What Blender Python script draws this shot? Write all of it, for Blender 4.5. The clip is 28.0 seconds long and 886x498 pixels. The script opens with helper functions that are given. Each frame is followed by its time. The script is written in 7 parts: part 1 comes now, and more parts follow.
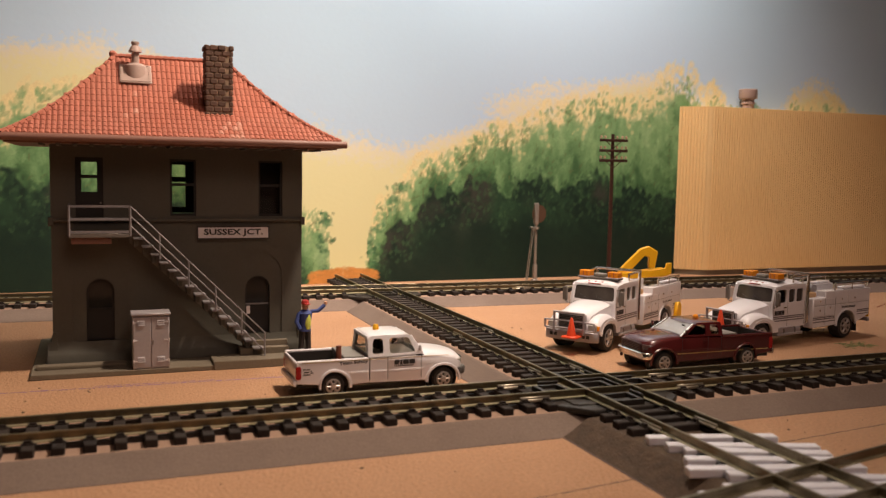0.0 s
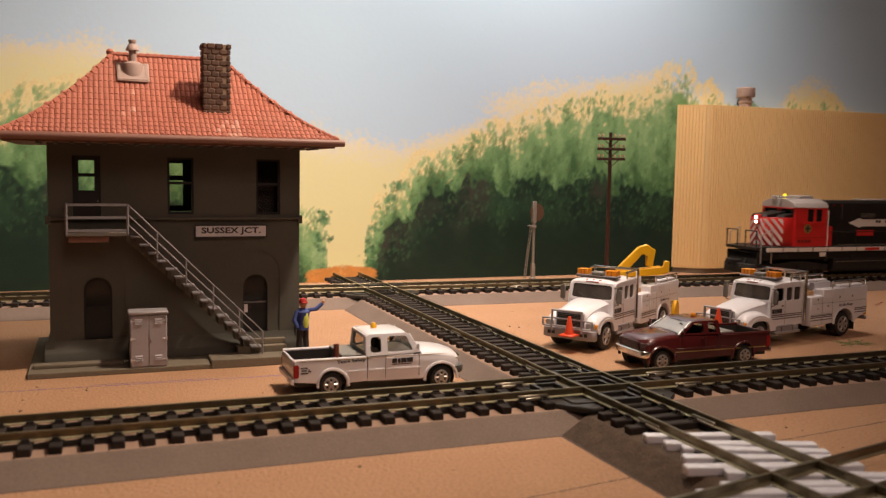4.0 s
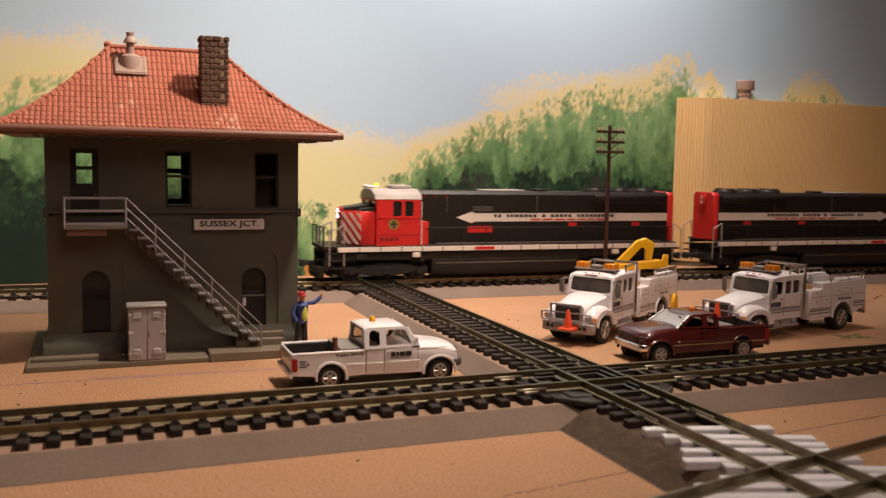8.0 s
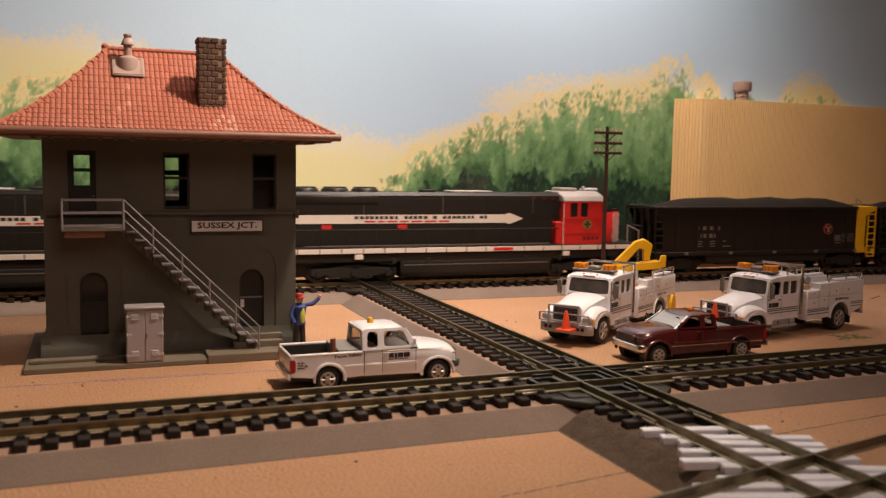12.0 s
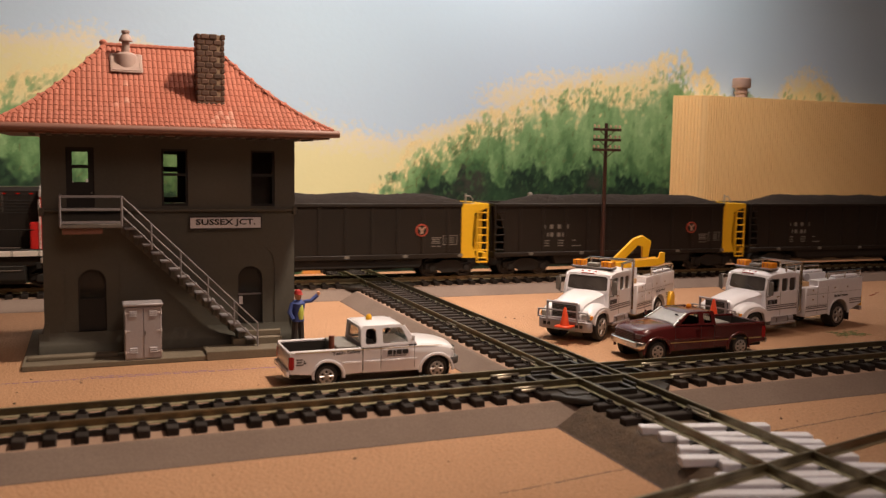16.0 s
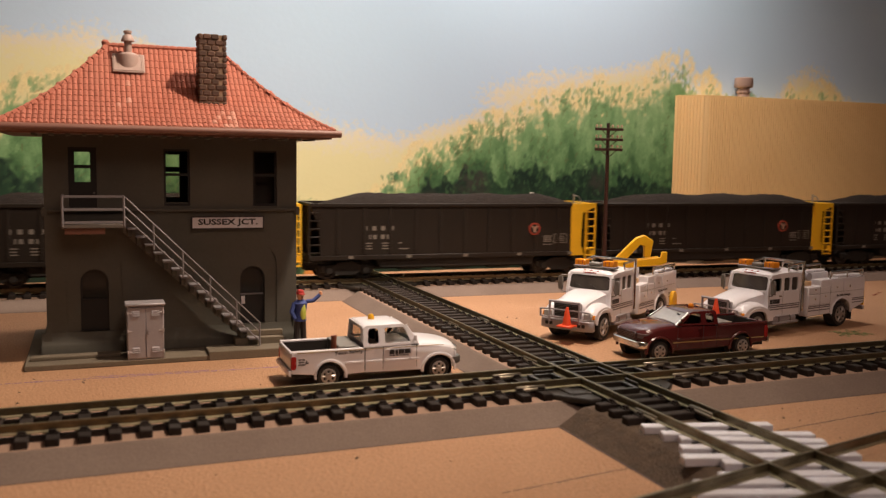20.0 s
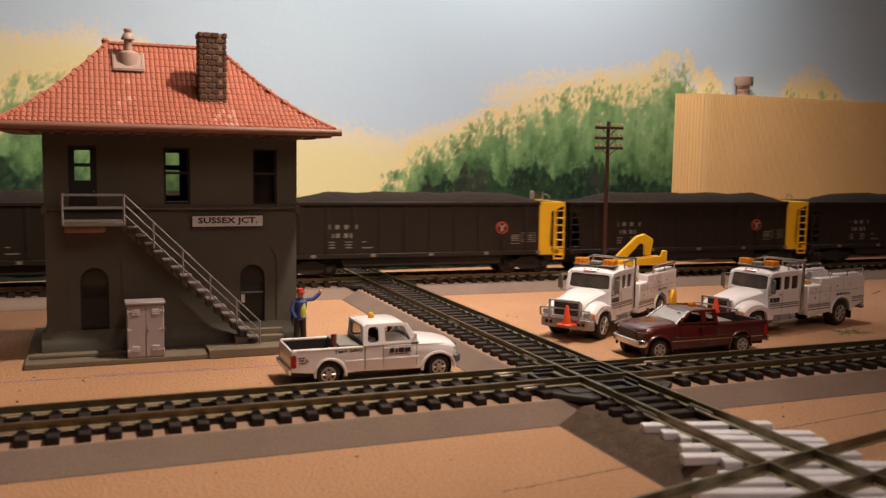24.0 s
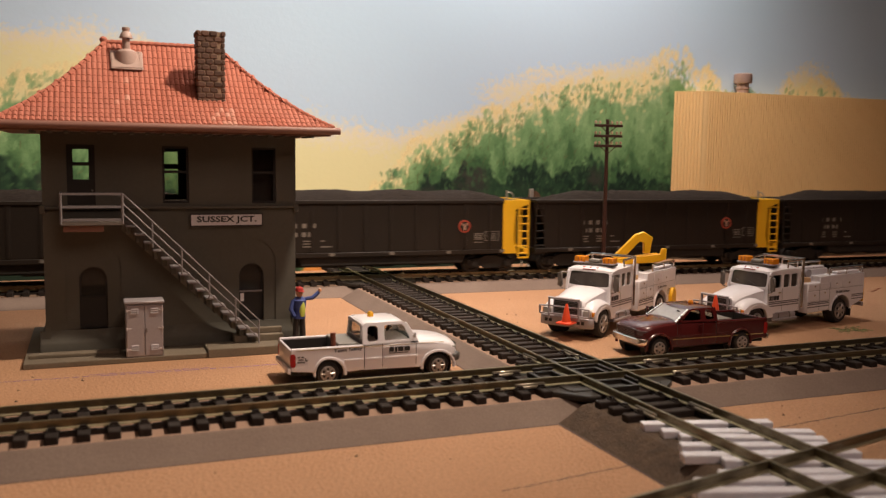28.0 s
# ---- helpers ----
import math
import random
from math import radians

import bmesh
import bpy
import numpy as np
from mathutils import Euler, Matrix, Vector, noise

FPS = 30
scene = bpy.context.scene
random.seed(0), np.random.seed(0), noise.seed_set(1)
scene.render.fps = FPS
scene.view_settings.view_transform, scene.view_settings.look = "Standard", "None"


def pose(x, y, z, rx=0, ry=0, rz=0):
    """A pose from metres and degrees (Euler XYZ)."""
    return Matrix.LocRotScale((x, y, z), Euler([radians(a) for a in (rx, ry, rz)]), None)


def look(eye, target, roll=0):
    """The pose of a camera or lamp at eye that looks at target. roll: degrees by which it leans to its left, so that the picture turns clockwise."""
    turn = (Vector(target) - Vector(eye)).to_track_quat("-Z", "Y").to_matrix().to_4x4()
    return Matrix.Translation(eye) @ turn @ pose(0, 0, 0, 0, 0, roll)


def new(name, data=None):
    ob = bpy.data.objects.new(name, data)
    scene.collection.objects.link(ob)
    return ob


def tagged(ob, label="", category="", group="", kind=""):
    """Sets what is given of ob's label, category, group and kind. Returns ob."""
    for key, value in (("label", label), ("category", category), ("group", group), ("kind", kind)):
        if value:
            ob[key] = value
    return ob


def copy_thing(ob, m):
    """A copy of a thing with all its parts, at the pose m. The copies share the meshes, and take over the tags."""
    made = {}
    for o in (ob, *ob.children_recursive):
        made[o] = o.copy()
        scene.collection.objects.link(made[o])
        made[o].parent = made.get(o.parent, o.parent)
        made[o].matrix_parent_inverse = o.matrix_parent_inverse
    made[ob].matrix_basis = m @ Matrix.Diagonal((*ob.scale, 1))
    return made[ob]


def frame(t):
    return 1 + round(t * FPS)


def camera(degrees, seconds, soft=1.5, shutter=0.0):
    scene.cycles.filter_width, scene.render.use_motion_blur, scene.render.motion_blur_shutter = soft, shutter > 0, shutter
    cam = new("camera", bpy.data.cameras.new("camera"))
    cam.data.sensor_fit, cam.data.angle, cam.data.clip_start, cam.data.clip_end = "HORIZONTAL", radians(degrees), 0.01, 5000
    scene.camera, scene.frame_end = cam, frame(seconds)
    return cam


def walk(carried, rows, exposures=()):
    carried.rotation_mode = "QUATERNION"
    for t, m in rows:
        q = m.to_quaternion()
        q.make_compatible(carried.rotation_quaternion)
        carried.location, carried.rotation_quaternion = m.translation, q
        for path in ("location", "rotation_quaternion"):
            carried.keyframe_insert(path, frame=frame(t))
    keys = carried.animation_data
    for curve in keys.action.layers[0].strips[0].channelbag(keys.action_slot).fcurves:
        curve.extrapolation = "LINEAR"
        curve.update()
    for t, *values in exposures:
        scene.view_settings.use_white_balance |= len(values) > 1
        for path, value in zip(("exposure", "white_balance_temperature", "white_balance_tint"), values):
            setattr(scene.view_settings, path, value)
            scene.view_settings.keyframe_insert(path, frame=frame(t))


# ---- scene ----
# A model railway at 1:87 on a table top. All lengths below are in millimetres
# (scaled by MM); x runs along the front track, y away from the viewer, z = 0 is the top of the rails.
MM = 0.001
GROUND = -9.5        # table surface
TIE_TOP = -2.5       # under the rail foot
CORK_TOP = -4.6
FAR_Y = 240.0        # centre of the rear track where the crossing track meets it
FAR_TURN = -2.0      # the rear track runs slightly askew, in degrees

# ---- camera ----
cam = camera(52.42, 28.0, soft=1.3, shutter=0.5)
walk(cam, [
    (0, pose(-0.14847, -0.24682, 0.06600, 85.037, -1.011, -21.023)),
    (0.5, pose(-0.14854, -0.24685, 0.06603, 85.001, -1.012, -21.062)),
    (1, pose(-0.14841, -0.24668, 0.06600, 84.950, -0.999, -21.097)),
    (1.5, pose(-0.14853, -0.24664, 0.06581, 85.003, -0.994, -21.113)),
    (2, pose(-0.14855, -0.24677, 0.06583, 85.027, -1.030, -21.088)),
    (2.5, pose(-0.14860, -0.24673, 0.06600, 85.038, -1.019, -21.137)),
    (3, pose(-0.14863, -0.24662, 0.06603, 85.048, -1.017, -21.198)),
    (3.5, pose(-0.14850, -0.24672, 0.06593, 85.016, -1.013, -21.172)),
    (5.5, pose(-0.14828, -0.24656, 0.06602, 84.715, -0.954, -21.188)),
    (6, pose(-0.14829, -0.24643, 0.06616, 84.684, -0.944, -21.221)),
    (6.5, pose(-0.14818, -0.24649, 0.06582, 84.740, -0.943, -21.186)),
    (7, pose(-0.14817, -0.24639, 0.06581, 84.692, -0.968, -21.206)),
    (7.5, pose(-0.14830, -0.24623, 0.06584, 84.632, -1.014, -21.210)),
    (8, pose(-0.14813, -0.24621, 0.06617, 84.480, -1.032, -21.223)),
    (8.5, pose(-0.14831, -0.24607, 0.06617, 84.481, -1.050, -21.256)),
    (9, pose(-0.14833, -0.24607, 0.06614, 84.497, -1.051, -21.260)),
    (9.5, pose(-0.14830, -0.24624, 0.06594, 84.611, -1.035, -21.271)),
    (10, pose(-0.14827, -0.24636, 0.06590, 84.704, -0.992, -21.370)),
    (10.5, pose(-0.14831, -0.24649, 0.06608, 84.696, -0.994, -21.347)),
    (11, pose(-0.14825, -0.24654, 0.06606, 84.667, -0.977, -21.329)),
    (11.5, pose(-0.14812, -0.24635, 0.06605, 84.629, -0.933, -21.340)),
    (12, pose(-0.14811, -0.24639, 0.06599, 84.590, -0.923, -21.357)),
    (12.5, pose(-0.14802, -0.24664, 0.06579, 84.595, -0.939, -21.358)),
    (14.5, pose(-0.14799, -0.24627, 0.06582, 84.422, -0.959, -21.401)),
    (15, pose(-0.14810, -0.24604, 0.06597, 84.413, -0.957, -21.437)),
    (15.5, pose(-0.14819, -0.24607, 0.06606, 84.403, -0.961, -21.455)),
    (16, pose(-0.14793, -0.24620, 0.06599, 84.382, -0.939, -21.422)),
    (16.5, pose(-0.14780, -0.24599, 0.06603, 84.324, -0.924, -21.421)),
    (17, pose(-0.14775, -0.24602, 0.06608, 84.297, -0.975, -21.407)),
    (17.5, pose(-0.14783, -0.24592, 0.06585, 84.315, -0.961, -21.431)),
    (18, pose(-0.14794, -0.24588, 0.06587, 84.308, -0.965, -21.452)),
    (18.5, pose(-0.14790, -0.24578, 0.06628, 84.231, -1.013, -21.440)),
    (19, pose(-0.14798, -0.24590, 0.06610, 84.277, -0.975, -21.375)),
    (19.5, pose(-0.14798, -0.24578, 0.06610, 84.314, -0.928, -21.325)),
    (20, pose(-0.14792, -0.24623, 0.06586, 84.385, -0.884, -21.293)),
    (20.5, pose(-0.14789, -0.24631, 0.06605, 84.400, -0.869, -21.282)),
    (21, pose(-0.14794, -0.24652, 0.06610, 84.422, -0.893, -21.248)),
    (21.5, pose(-0.14794, -0.24608, 0.06603, 84.433, -0.876, -21.248)),
    (23.5, pose(-0.14800, -0.24590, 0.06615, 84.259, -0.903, -21.316)),
    (24, pose(-0.14801, -0.24617, 0.06598, 84.274, -0.916, -21.305)),
    (24.5, pose(-0.14796, -0.24625, 0.06582, 84.332, -0.887, -21.296)),
    (25, pose(-0.14796, -0.24615, 0.06580, 84.338, -0.866, -21.301)),
    (25.5, pose(-0.14801, -0.24596, 0.06617, 84.264, -0.895, -21.314)),
    (26, pose(-0.14788, -0.24573, 0.06600, 84.266, -0.882, -21.321)),
    (26.5, pose(-0.14783, -0.24593, 0.06622, 84.181, -0.864, -21.340)),
    (27, pose(-0.14768, -0.24598, 0.06611, 84.175, -0.826, -21.342)),
    (27.5, pose(-0.14783, -0.24594, 0.06614, 84.147, -0.795, -21.354)),
    (28, pose(-0.14789, -0.24569, 0.06619, 84.135, -0.820, -21.371)),
], exposures=[(0.0, 0.0), (28.0, 0.0)])
cam.data.dof.use_dof, cam.data.dof.focus_distance, cam.data.dof.aperture_fstop = True, 0.40, 27.0


# ---- light ----
def lamp(name, kind, eye, target, power, colour, size, spread=160):
    data = bpy.data.lights.new(name, kind)
    data.energy, data.color = power, colour
    if kind == "AREA":
        data.shape, data.size = "DISK", size * MM
    else:
        data.shadow_soft_size = size * MM
    if kind == "SPOT":
        data.spot_size, data.spot_blend = radians(spread), 1.0
    ob = new(name, data)
    ob.matrix_world = look([c * MM for c in eye], [c * MM for c in target])
    return ob


room = bpy.data.worlds.new("room")
scene.world = room
room.use_nodes = True
room.node_tree.nodes["Background"].inputs[0].default_value = (0.90, 0.87, 0.92, 1)
room.node_tree.nodes["Background"].inputs[1].default_value = 0.27
lamp("layout_lamp", "SPOT", (32, 16, 350), (-132, 128, 10), 6.6, (1.0, 0.79, 0.62), 11, 102)
lamp("backdrop_lamp", "SPOT", (126, 177, 530), (94, 330, 232), 16.4, (1.0, 0.81, 0.70), 30, 96)
# wide fill added in front of the table; no such lamp is seen
lamp("front_fill", "AREA", (120, -900, 850), (0, 150, 0), 2.9, (1.0, 0.68, 0.55), 600)


# ---- materials ----
def material(name, colour, rough=0.5, metal=0.0, vary=0.12, grain=400.0, blotch=40.0, bump=0.15, depth=0.1, spec=0.5,
             second=None, amount=0.5, island=0.0, each=0.0, emit=0.0, alpha=1.0, coat=0.0):
    """Painted or plain surface: two scales of colour variation and a fine relief. grain and blotch are per metre, depth in mm."""
    m = bpy.data.materials.new(name)
    m.use_nodes = True
    nt = m.node_tree
    b = nt.nodes["Principled BSDF"]
    link = nt.links.new
    co = nt.nodes.new("ShaderNodeTexCoord")
    fine = nt.nodes.new("ShaderNodeTexNoise")
    fine.inputs["Scale"].default_value, fine.inputs["Detail"].default_value = grain, 3
    wide = nt.nodes.new("ShaderNodeTexNoise")
    wide.inputs["Scale"].default_value, wide.inputs["Detail"].default_value = blotch, 4
    for n in (fine, wide):
        link(co.outputs["Object"], n.inputs["Vector"])
    mix = nt.nodes.new("ShaderNodeMix")
    mix.data_type = "RGBA"
    ramp = nt.nodes.new("ShaderNodeMapRange")
    ramp.inputs["From Min"].default_value, ramp.inputs["From Max"].default_value = 0.35, 0.7
    ramp.inputs["To Max"].default_value = amount
    link(wide.outputs["Fac"], ramp.inputs["Value"])
    link(ramp.outputs["Result"], mix.inputs["Factor"])
    other = second or [c * (1 - vary) for c in colour]
    mix.inputs["A"].default_value = (*colour, 1)
    mix.inputs["B"].default_value = (*other, 1)
    hsv = nt.nodes.new("ShaderNodeHueSaturation")
    val = nt.nodes.new("ShaderNodeMapRange")
    val.inputs["To Min"].default_value, val.inputs["To Max"].default_value = 1 - vary, 1 + vary
    link(fine.outputs["Fac"], val.inputs["Value"])
    out = val.outputs["Result"]
    if each or island:
        src = nt.nodes.new("ShaderNodeObjectInfo" if each else "ShaderNodeNewGeometry")
        r = nt.nodes.new("ShaderNodeMapRange")
        k = each or island
        r.inputs["To Min"].default_value, r.inputs["To Max"].default_value = 1 - k, 1 + k
        link(src.outputs["Random" if each else "Random Per Island"], r.inputs["Value"])
        mul = nt.nodes.new("ShaderNodeMath")
        mul.operation = "MULTIPLY"
        link(out, mul.inputs[0]), link(r.outputs["Result"], mul.inputs[1])
        out = mul.outputs[0]
    link(out, hsv.inputs["Value"])
    link(mix.outputs["Result"], hsv.inputs["Color"])
    link(hsv.outputs["Color"], b.inputs["Base Color"])
    b.inputs["Roughness"].default_value, b.inputs["Metallic"].default_value = rough, metal
    b.inputs["Specular IOR Level"].default_value = spec
    b.inputs["Coat Weight"].default_value = coat
    if bump:
        bn = nt.nodes.new("ShaderNodeBump")
        bn.inputs["Strength"].default_value, bn.inputs["Distance"].default_value = bump, depth * MM
        link(fine.outputs["Fac"], bn.inputs["Height"])
        link(bn.outputs["Normal"], b.inputs["Normal"])
    if emit:
        b.inputs["Emission Color"].default_value = (*colour, 1)
        b.inputs["Emission Strength"].default_value = emit
    if alpha < 1:
        b.inputs["Alpha"].default_value = alpha
    return m


def glass(name, colour, rough=0.03):
    m = bpy.data.materials.new(name)
    m.use_nodes = True
    b = m.node_tree.nodes["Principled BSDF"]
    b.inputs["Base Color"].default_value = (*colour, 1)
    b.inputs["Roughness"].default_value = rough
    b.inputs["Transmission Weight"].default_value = 1.0
    b.inputs["IOR"].default_value = 1.2
    return m


M = {
    "board": material("tan_fibreboard", (0.45, 0.255, 0.14), 0.9, second=(0.37, 0.20, 0.105), vary=0.34, grain=950, blotch=22, bump=0.9, depth=0.8),
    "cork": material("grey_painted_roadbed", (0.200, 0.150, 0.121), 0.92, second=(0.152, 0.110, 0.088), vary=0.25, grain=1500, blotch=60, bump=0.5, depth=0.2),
    "corktop": material("tan_roadbed_top", (0.32, 0.21, 0.15), 0.92, second=(0.26, 0.165, 0.115), vary=0.2, grain=1500, blotch=80, bump=0.4, depth=0.2),
    "dirt": material("dark_dirt", (0.07, 0.047, 0.032), 0.97, second=(0.13, 0.088, 0.055), amount=0.7, vary=0.5, grain=1800, blotch=200, bump=1.0, depth=0.5),
    "pencil": material("pencil_mark", (0.10, 0.07, 0.06), 0.9, vary=0.4, grain=2000, bump=0),
    "violet": material("violet_pencil_mark", (0.25, 0.14, 0.26), 0.9, vary=0.5, grain=2500, bump=0),
    "tie": material("black_plastic_tie", (0.033, 0.025, 0.021), 0.75, vary=0.4, grain=900, bump=0.3, depth=0.1, each=0.3, spec=0.25),
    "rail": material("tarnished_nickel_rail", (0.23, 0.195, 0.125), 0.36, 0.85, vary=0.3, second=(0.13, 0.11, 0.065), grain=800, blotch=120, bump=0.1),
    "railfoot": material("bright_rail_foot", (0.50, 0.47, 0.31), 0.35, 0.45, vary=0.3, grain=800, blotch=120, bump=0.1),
    "frog": material("black_plastic_crossing", (0.03, 0.025, 0.02), 0.5, vary=0.3, grain=700, bump=0.2),
    "styrene": material("white_styrene", (0.80, 0.81, 0.88), 0.45, vary=0.1, grain=600, blotch=90, bump=0.1),
    "solder": material("dull_solder", (0.42, 0.38, 0.30), 0.42, 0.9, vary=0.1, grain=2000, bump=0.4),
    "tower": material("dark_olive_grey_paint", (0.093, 0.090, 0.074), 0.75, second=(0.074, 0.070, 0.056), vary=0.1, grain=900, blotch=45, bump=0.25, depth=0.1),
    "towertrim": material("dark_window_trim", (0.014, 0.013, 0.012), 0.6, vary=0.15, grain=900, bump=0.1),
    "plinth": material("weathered_grey_base", (0.17, 0.14, 0.10), 0.85, second=(0.11, 0.09, 0.06), vary=0.2, grain=1200, blotch=80, bump=0.3),
    "rooftile": material("terracotta_roof_tile", (0.40, 0.140, 0.094), 0.85, second=(0.44, 0.19, 0.14), amount=0.5, vary=0.12, grain=900, blotch=60, bump=0.2, island=0.07, spec=0.2),
    "gutter": material("brown_gutter", (0.24, 0.115, 0.085), 0.5, vary=0.12, grain=900, bump=0.1),
    "brick": material("brown_chimney_brick", (0.10, 0.055, 0.038), 0.8, vary=0.2, second=(0.14, 0.08, 0.055), grain=1500, blotch=200, bump=0.4, each=0.3),
    "mortar": material("pale_mortar", (0.30, 0.21, 0.14), 0.9, vary=0.2, grain=1800, bump=0.3),
    "silver": material("silver_paint", (0.36, 0.335, 0.35), 0.5, 0.2, vary=0.1, grain=1200, bump=0.1),
    "railgrey": material("dull_grey_railing", (0.25, 0.235, 0.245), 0.5, 0.2, vary=0.15, grain=1200, bump=0.1),
    "steel": material("grey_metal_paint", (0.17, 0.15, 0.13), 0.5, 0.3, vary=0.15, grain=1200, bump=0.1),
    "chrome": material("chrome_plating", (0.75, 0.70, 0.64), 0.18, 1.0, vary=0.05, grain=900, bump=0.05),
    "white": material("white_gloss_paint", (0.79, 0.77, 0.80), 0.3, vary=0.03, grain=500, blotch=60, bump=0.03, coat=0.3),
    "greyplastic": material("grey_plastic", (0.22, 0.21, 0.19), 0.5, vary=0.1, grain=900, bump=0.1),
    "maroon": material("maroon_gloss_paint", (0.078, 0.010, 0.010), 0.26, vary=0.08, grain=500, blotch=60, bump=0.02, coat=0.5),
    "tyre": material("black_rubber", (0.018, 0.016, 0.015), 0.75, vary=0.2, grain=1500, bump=0.3),
    "black": material("black_paint", (0.020, 0.017, 0.015), 0.42, vary=0.2, grain=700, blotch=50, bump=0.1),
    "blackmatt": material("matt_black_underframe", (0.014, 0.012, 0.010), 0.75, vary=0.3, grain=1200, bump=0.3),
    "red": material("red_engine_paint", (0.58, 0.022, 0.02), 0.38, vary=0.07, grain=700, bump=0.05),
    "engwhite": material("white_engine_stripe", (0.74, 0.68, 0.62), 0.4, vary=0.07, grain=700, bump=0.05),
    "engroof": material("pale_grey_cab_roof", (0.36, 0.32, 0.30), 0.5, vary=0.1, grain=700, bump=0.05),
    "yellow": material("yellow_plastic", (0.85, 0.46, 0.01), 0.4, vary=0.05, grain=700, bump=0.05),
    "orange": material("orange_cone_plastic", (0.75, 0.075, 0.02), 0.45, vary=0.08, grain=700, bump=0.05),
    "amber": material("amber_lens", (0.85, 0.30, 0.02), 0.15, vary=0.05, grain=700, bump=0.05),
    "redlens": material("red_lens", (0.35, 0.012, 0.01), 0.15, vary=0.1, grain=700, bump=0.05),
    "ink": material("black_lettering", (0.025, 0.024, 0.026), 0.5, vary=0.1, grain=900, bump=0),
    "dimwhite": material("dull_white_lettering", (0.19, 0.17, 0.145), 0.6, vary=0.2, grain=900, bump=0),
    "coal": material("coal_load", (0.018, 0.014, 0.012), 0.9, vary=0.5, second=(0.028, 0.021, 0.016), grain=900, blotch=300, bump=1.0, depth=0.8, spec=0.15),
    "hopper": material("black_hopper_paint", (0.019, 0.015, 0.012), 0.5, second=(0.025, 0.018, 0.0135), vary=0.15, grain=700, blotch=40, bump=0.15, spec=0.22),
    "polewood": material("dark_brown_pole", (0.06, 0.022, 0.015), 0.6, vary=0.2, grain=900, bump=0.2),
    "signal": material("dull_silver_signal", (0.40, 0.37, 0.33), 0.45, 0.5, vary=0.2, grain=900, bump=0.1),
    "siding": material("cream_corrugated_siding", (0.78, 0.56, 0.27), 0.6, second=(0.72, 0.49, 0.22), vary=0.05, grain=500, blotch=20, bump=0.1),
    "blue": material("blue_jacket_paint", (0.035, 0.06, 0.22), 0.7, vary=0.2, grain=1500, bump=0.2),
    "wall": material("plain_room_wall", (0.74, 0.69, 0.62), 0.9, vary=0.05, grain=60, blotch=3, bump=0.1, depth=0.5),
    "floorwood": material("brown_room_floor", (0.20, 0.12, 0.07), 0.6, vary=0.2, grain=60, blotch=3, bump=0.1),
    "darkglass": material("dark_glossy_glazing", (0.02, 0.02, 0.02), 0.08, vary=0.1, grain=300, bump=0),
    "glass": glass("clear_glazing", (0.74, 0.70, 0.64)),
    "lit": material("lit_headlight", (1.0, 0.92, 0.8), 0.3, bump=0, vary=0, emit=6.0),
    "beacon": material("lit_amber_beacon", (1.0, 0.75, 0.02), 0.3, bump=0, vary=0, emit=1.2),
}


# ---- building helpers ----
def at_mm(x, y, z, rx=0, ry=0, rz=0):
    return pose(x * MM, y * MM, z * MM, rx, ry, rz)


def thing(name, m, label, category, group="", kind=""):
    ob = new(name)
    ob.empty_display_size = 0.01
    ob.matrix_world = m
    return tagged(ob, label, category, group, kind)


def mesh_of(name, bm, mat, smooth=40):
    bmesh.ops.scale(bm, vec=(MM, MM, MM), verts=bm.verts)
    me = bpy.data.meshes.new(name)
    bm.to_mesh(me)
    bm.free()
    if smooth:
        me.polygons.foreach_set("use_smooth", [True] * len(me.polygons))
        me.set_sharp_from_angle(angle=radians(smooth))
    for one in (mat if isinstance(mat, (list, tuple)) else [mat]):
        me.materials.append(M[one])
    return me


def part(name, bm, mat, parent=None, label="", m=None, smooth=40):
    ob = new(name, mesh_of(name, bm, mat, smooth))
    if parent:
        ob.parent = parent
    if m is not None:
        ob.matrix_basis = m
    return tagged(ob, label)


def same(name, mesh, parent, m, label=""):
    ob = new(name, mesh)
    ob.parent = parent
    ob.matrix_basis = m
    return tagged(ob, label)


def box(x0, x1, y0, y1, z0, z1, bevel=0.0, bm=None, seg=1):
    one = bmesh.new()
    v = [one.verts.new((x, y, z)) for x in (x0, x1) for y in (y0, y1) for z in (z0, z1)]
    for f in ((0, 1, 3, 2), (4, 6, 7, 5), (0, 4, 5, 1), (2, 3, 7, 6), (0, 2, 6, 4), (1, 5, 7, 3)):
        one.faces.new([v[i] for i in f])
    if bevel:
        bmesh.ops.bevel(one, geom=one.edges[:], offset=bevel, segments=seg, affect="EDGES", profile=0.7)
    return join(bm, one)


def join(bm, one):
    bmesh.ops.recalc_face_normals(one, faces=one.faces)
    if bm is None:
        return one
    me = bpy.data.meshes.new("joined")
    one.to_mesh(me)
    one.free()
    bm.from_mesh(me)
    bpy.data.meshes.remove(me)
    return bm


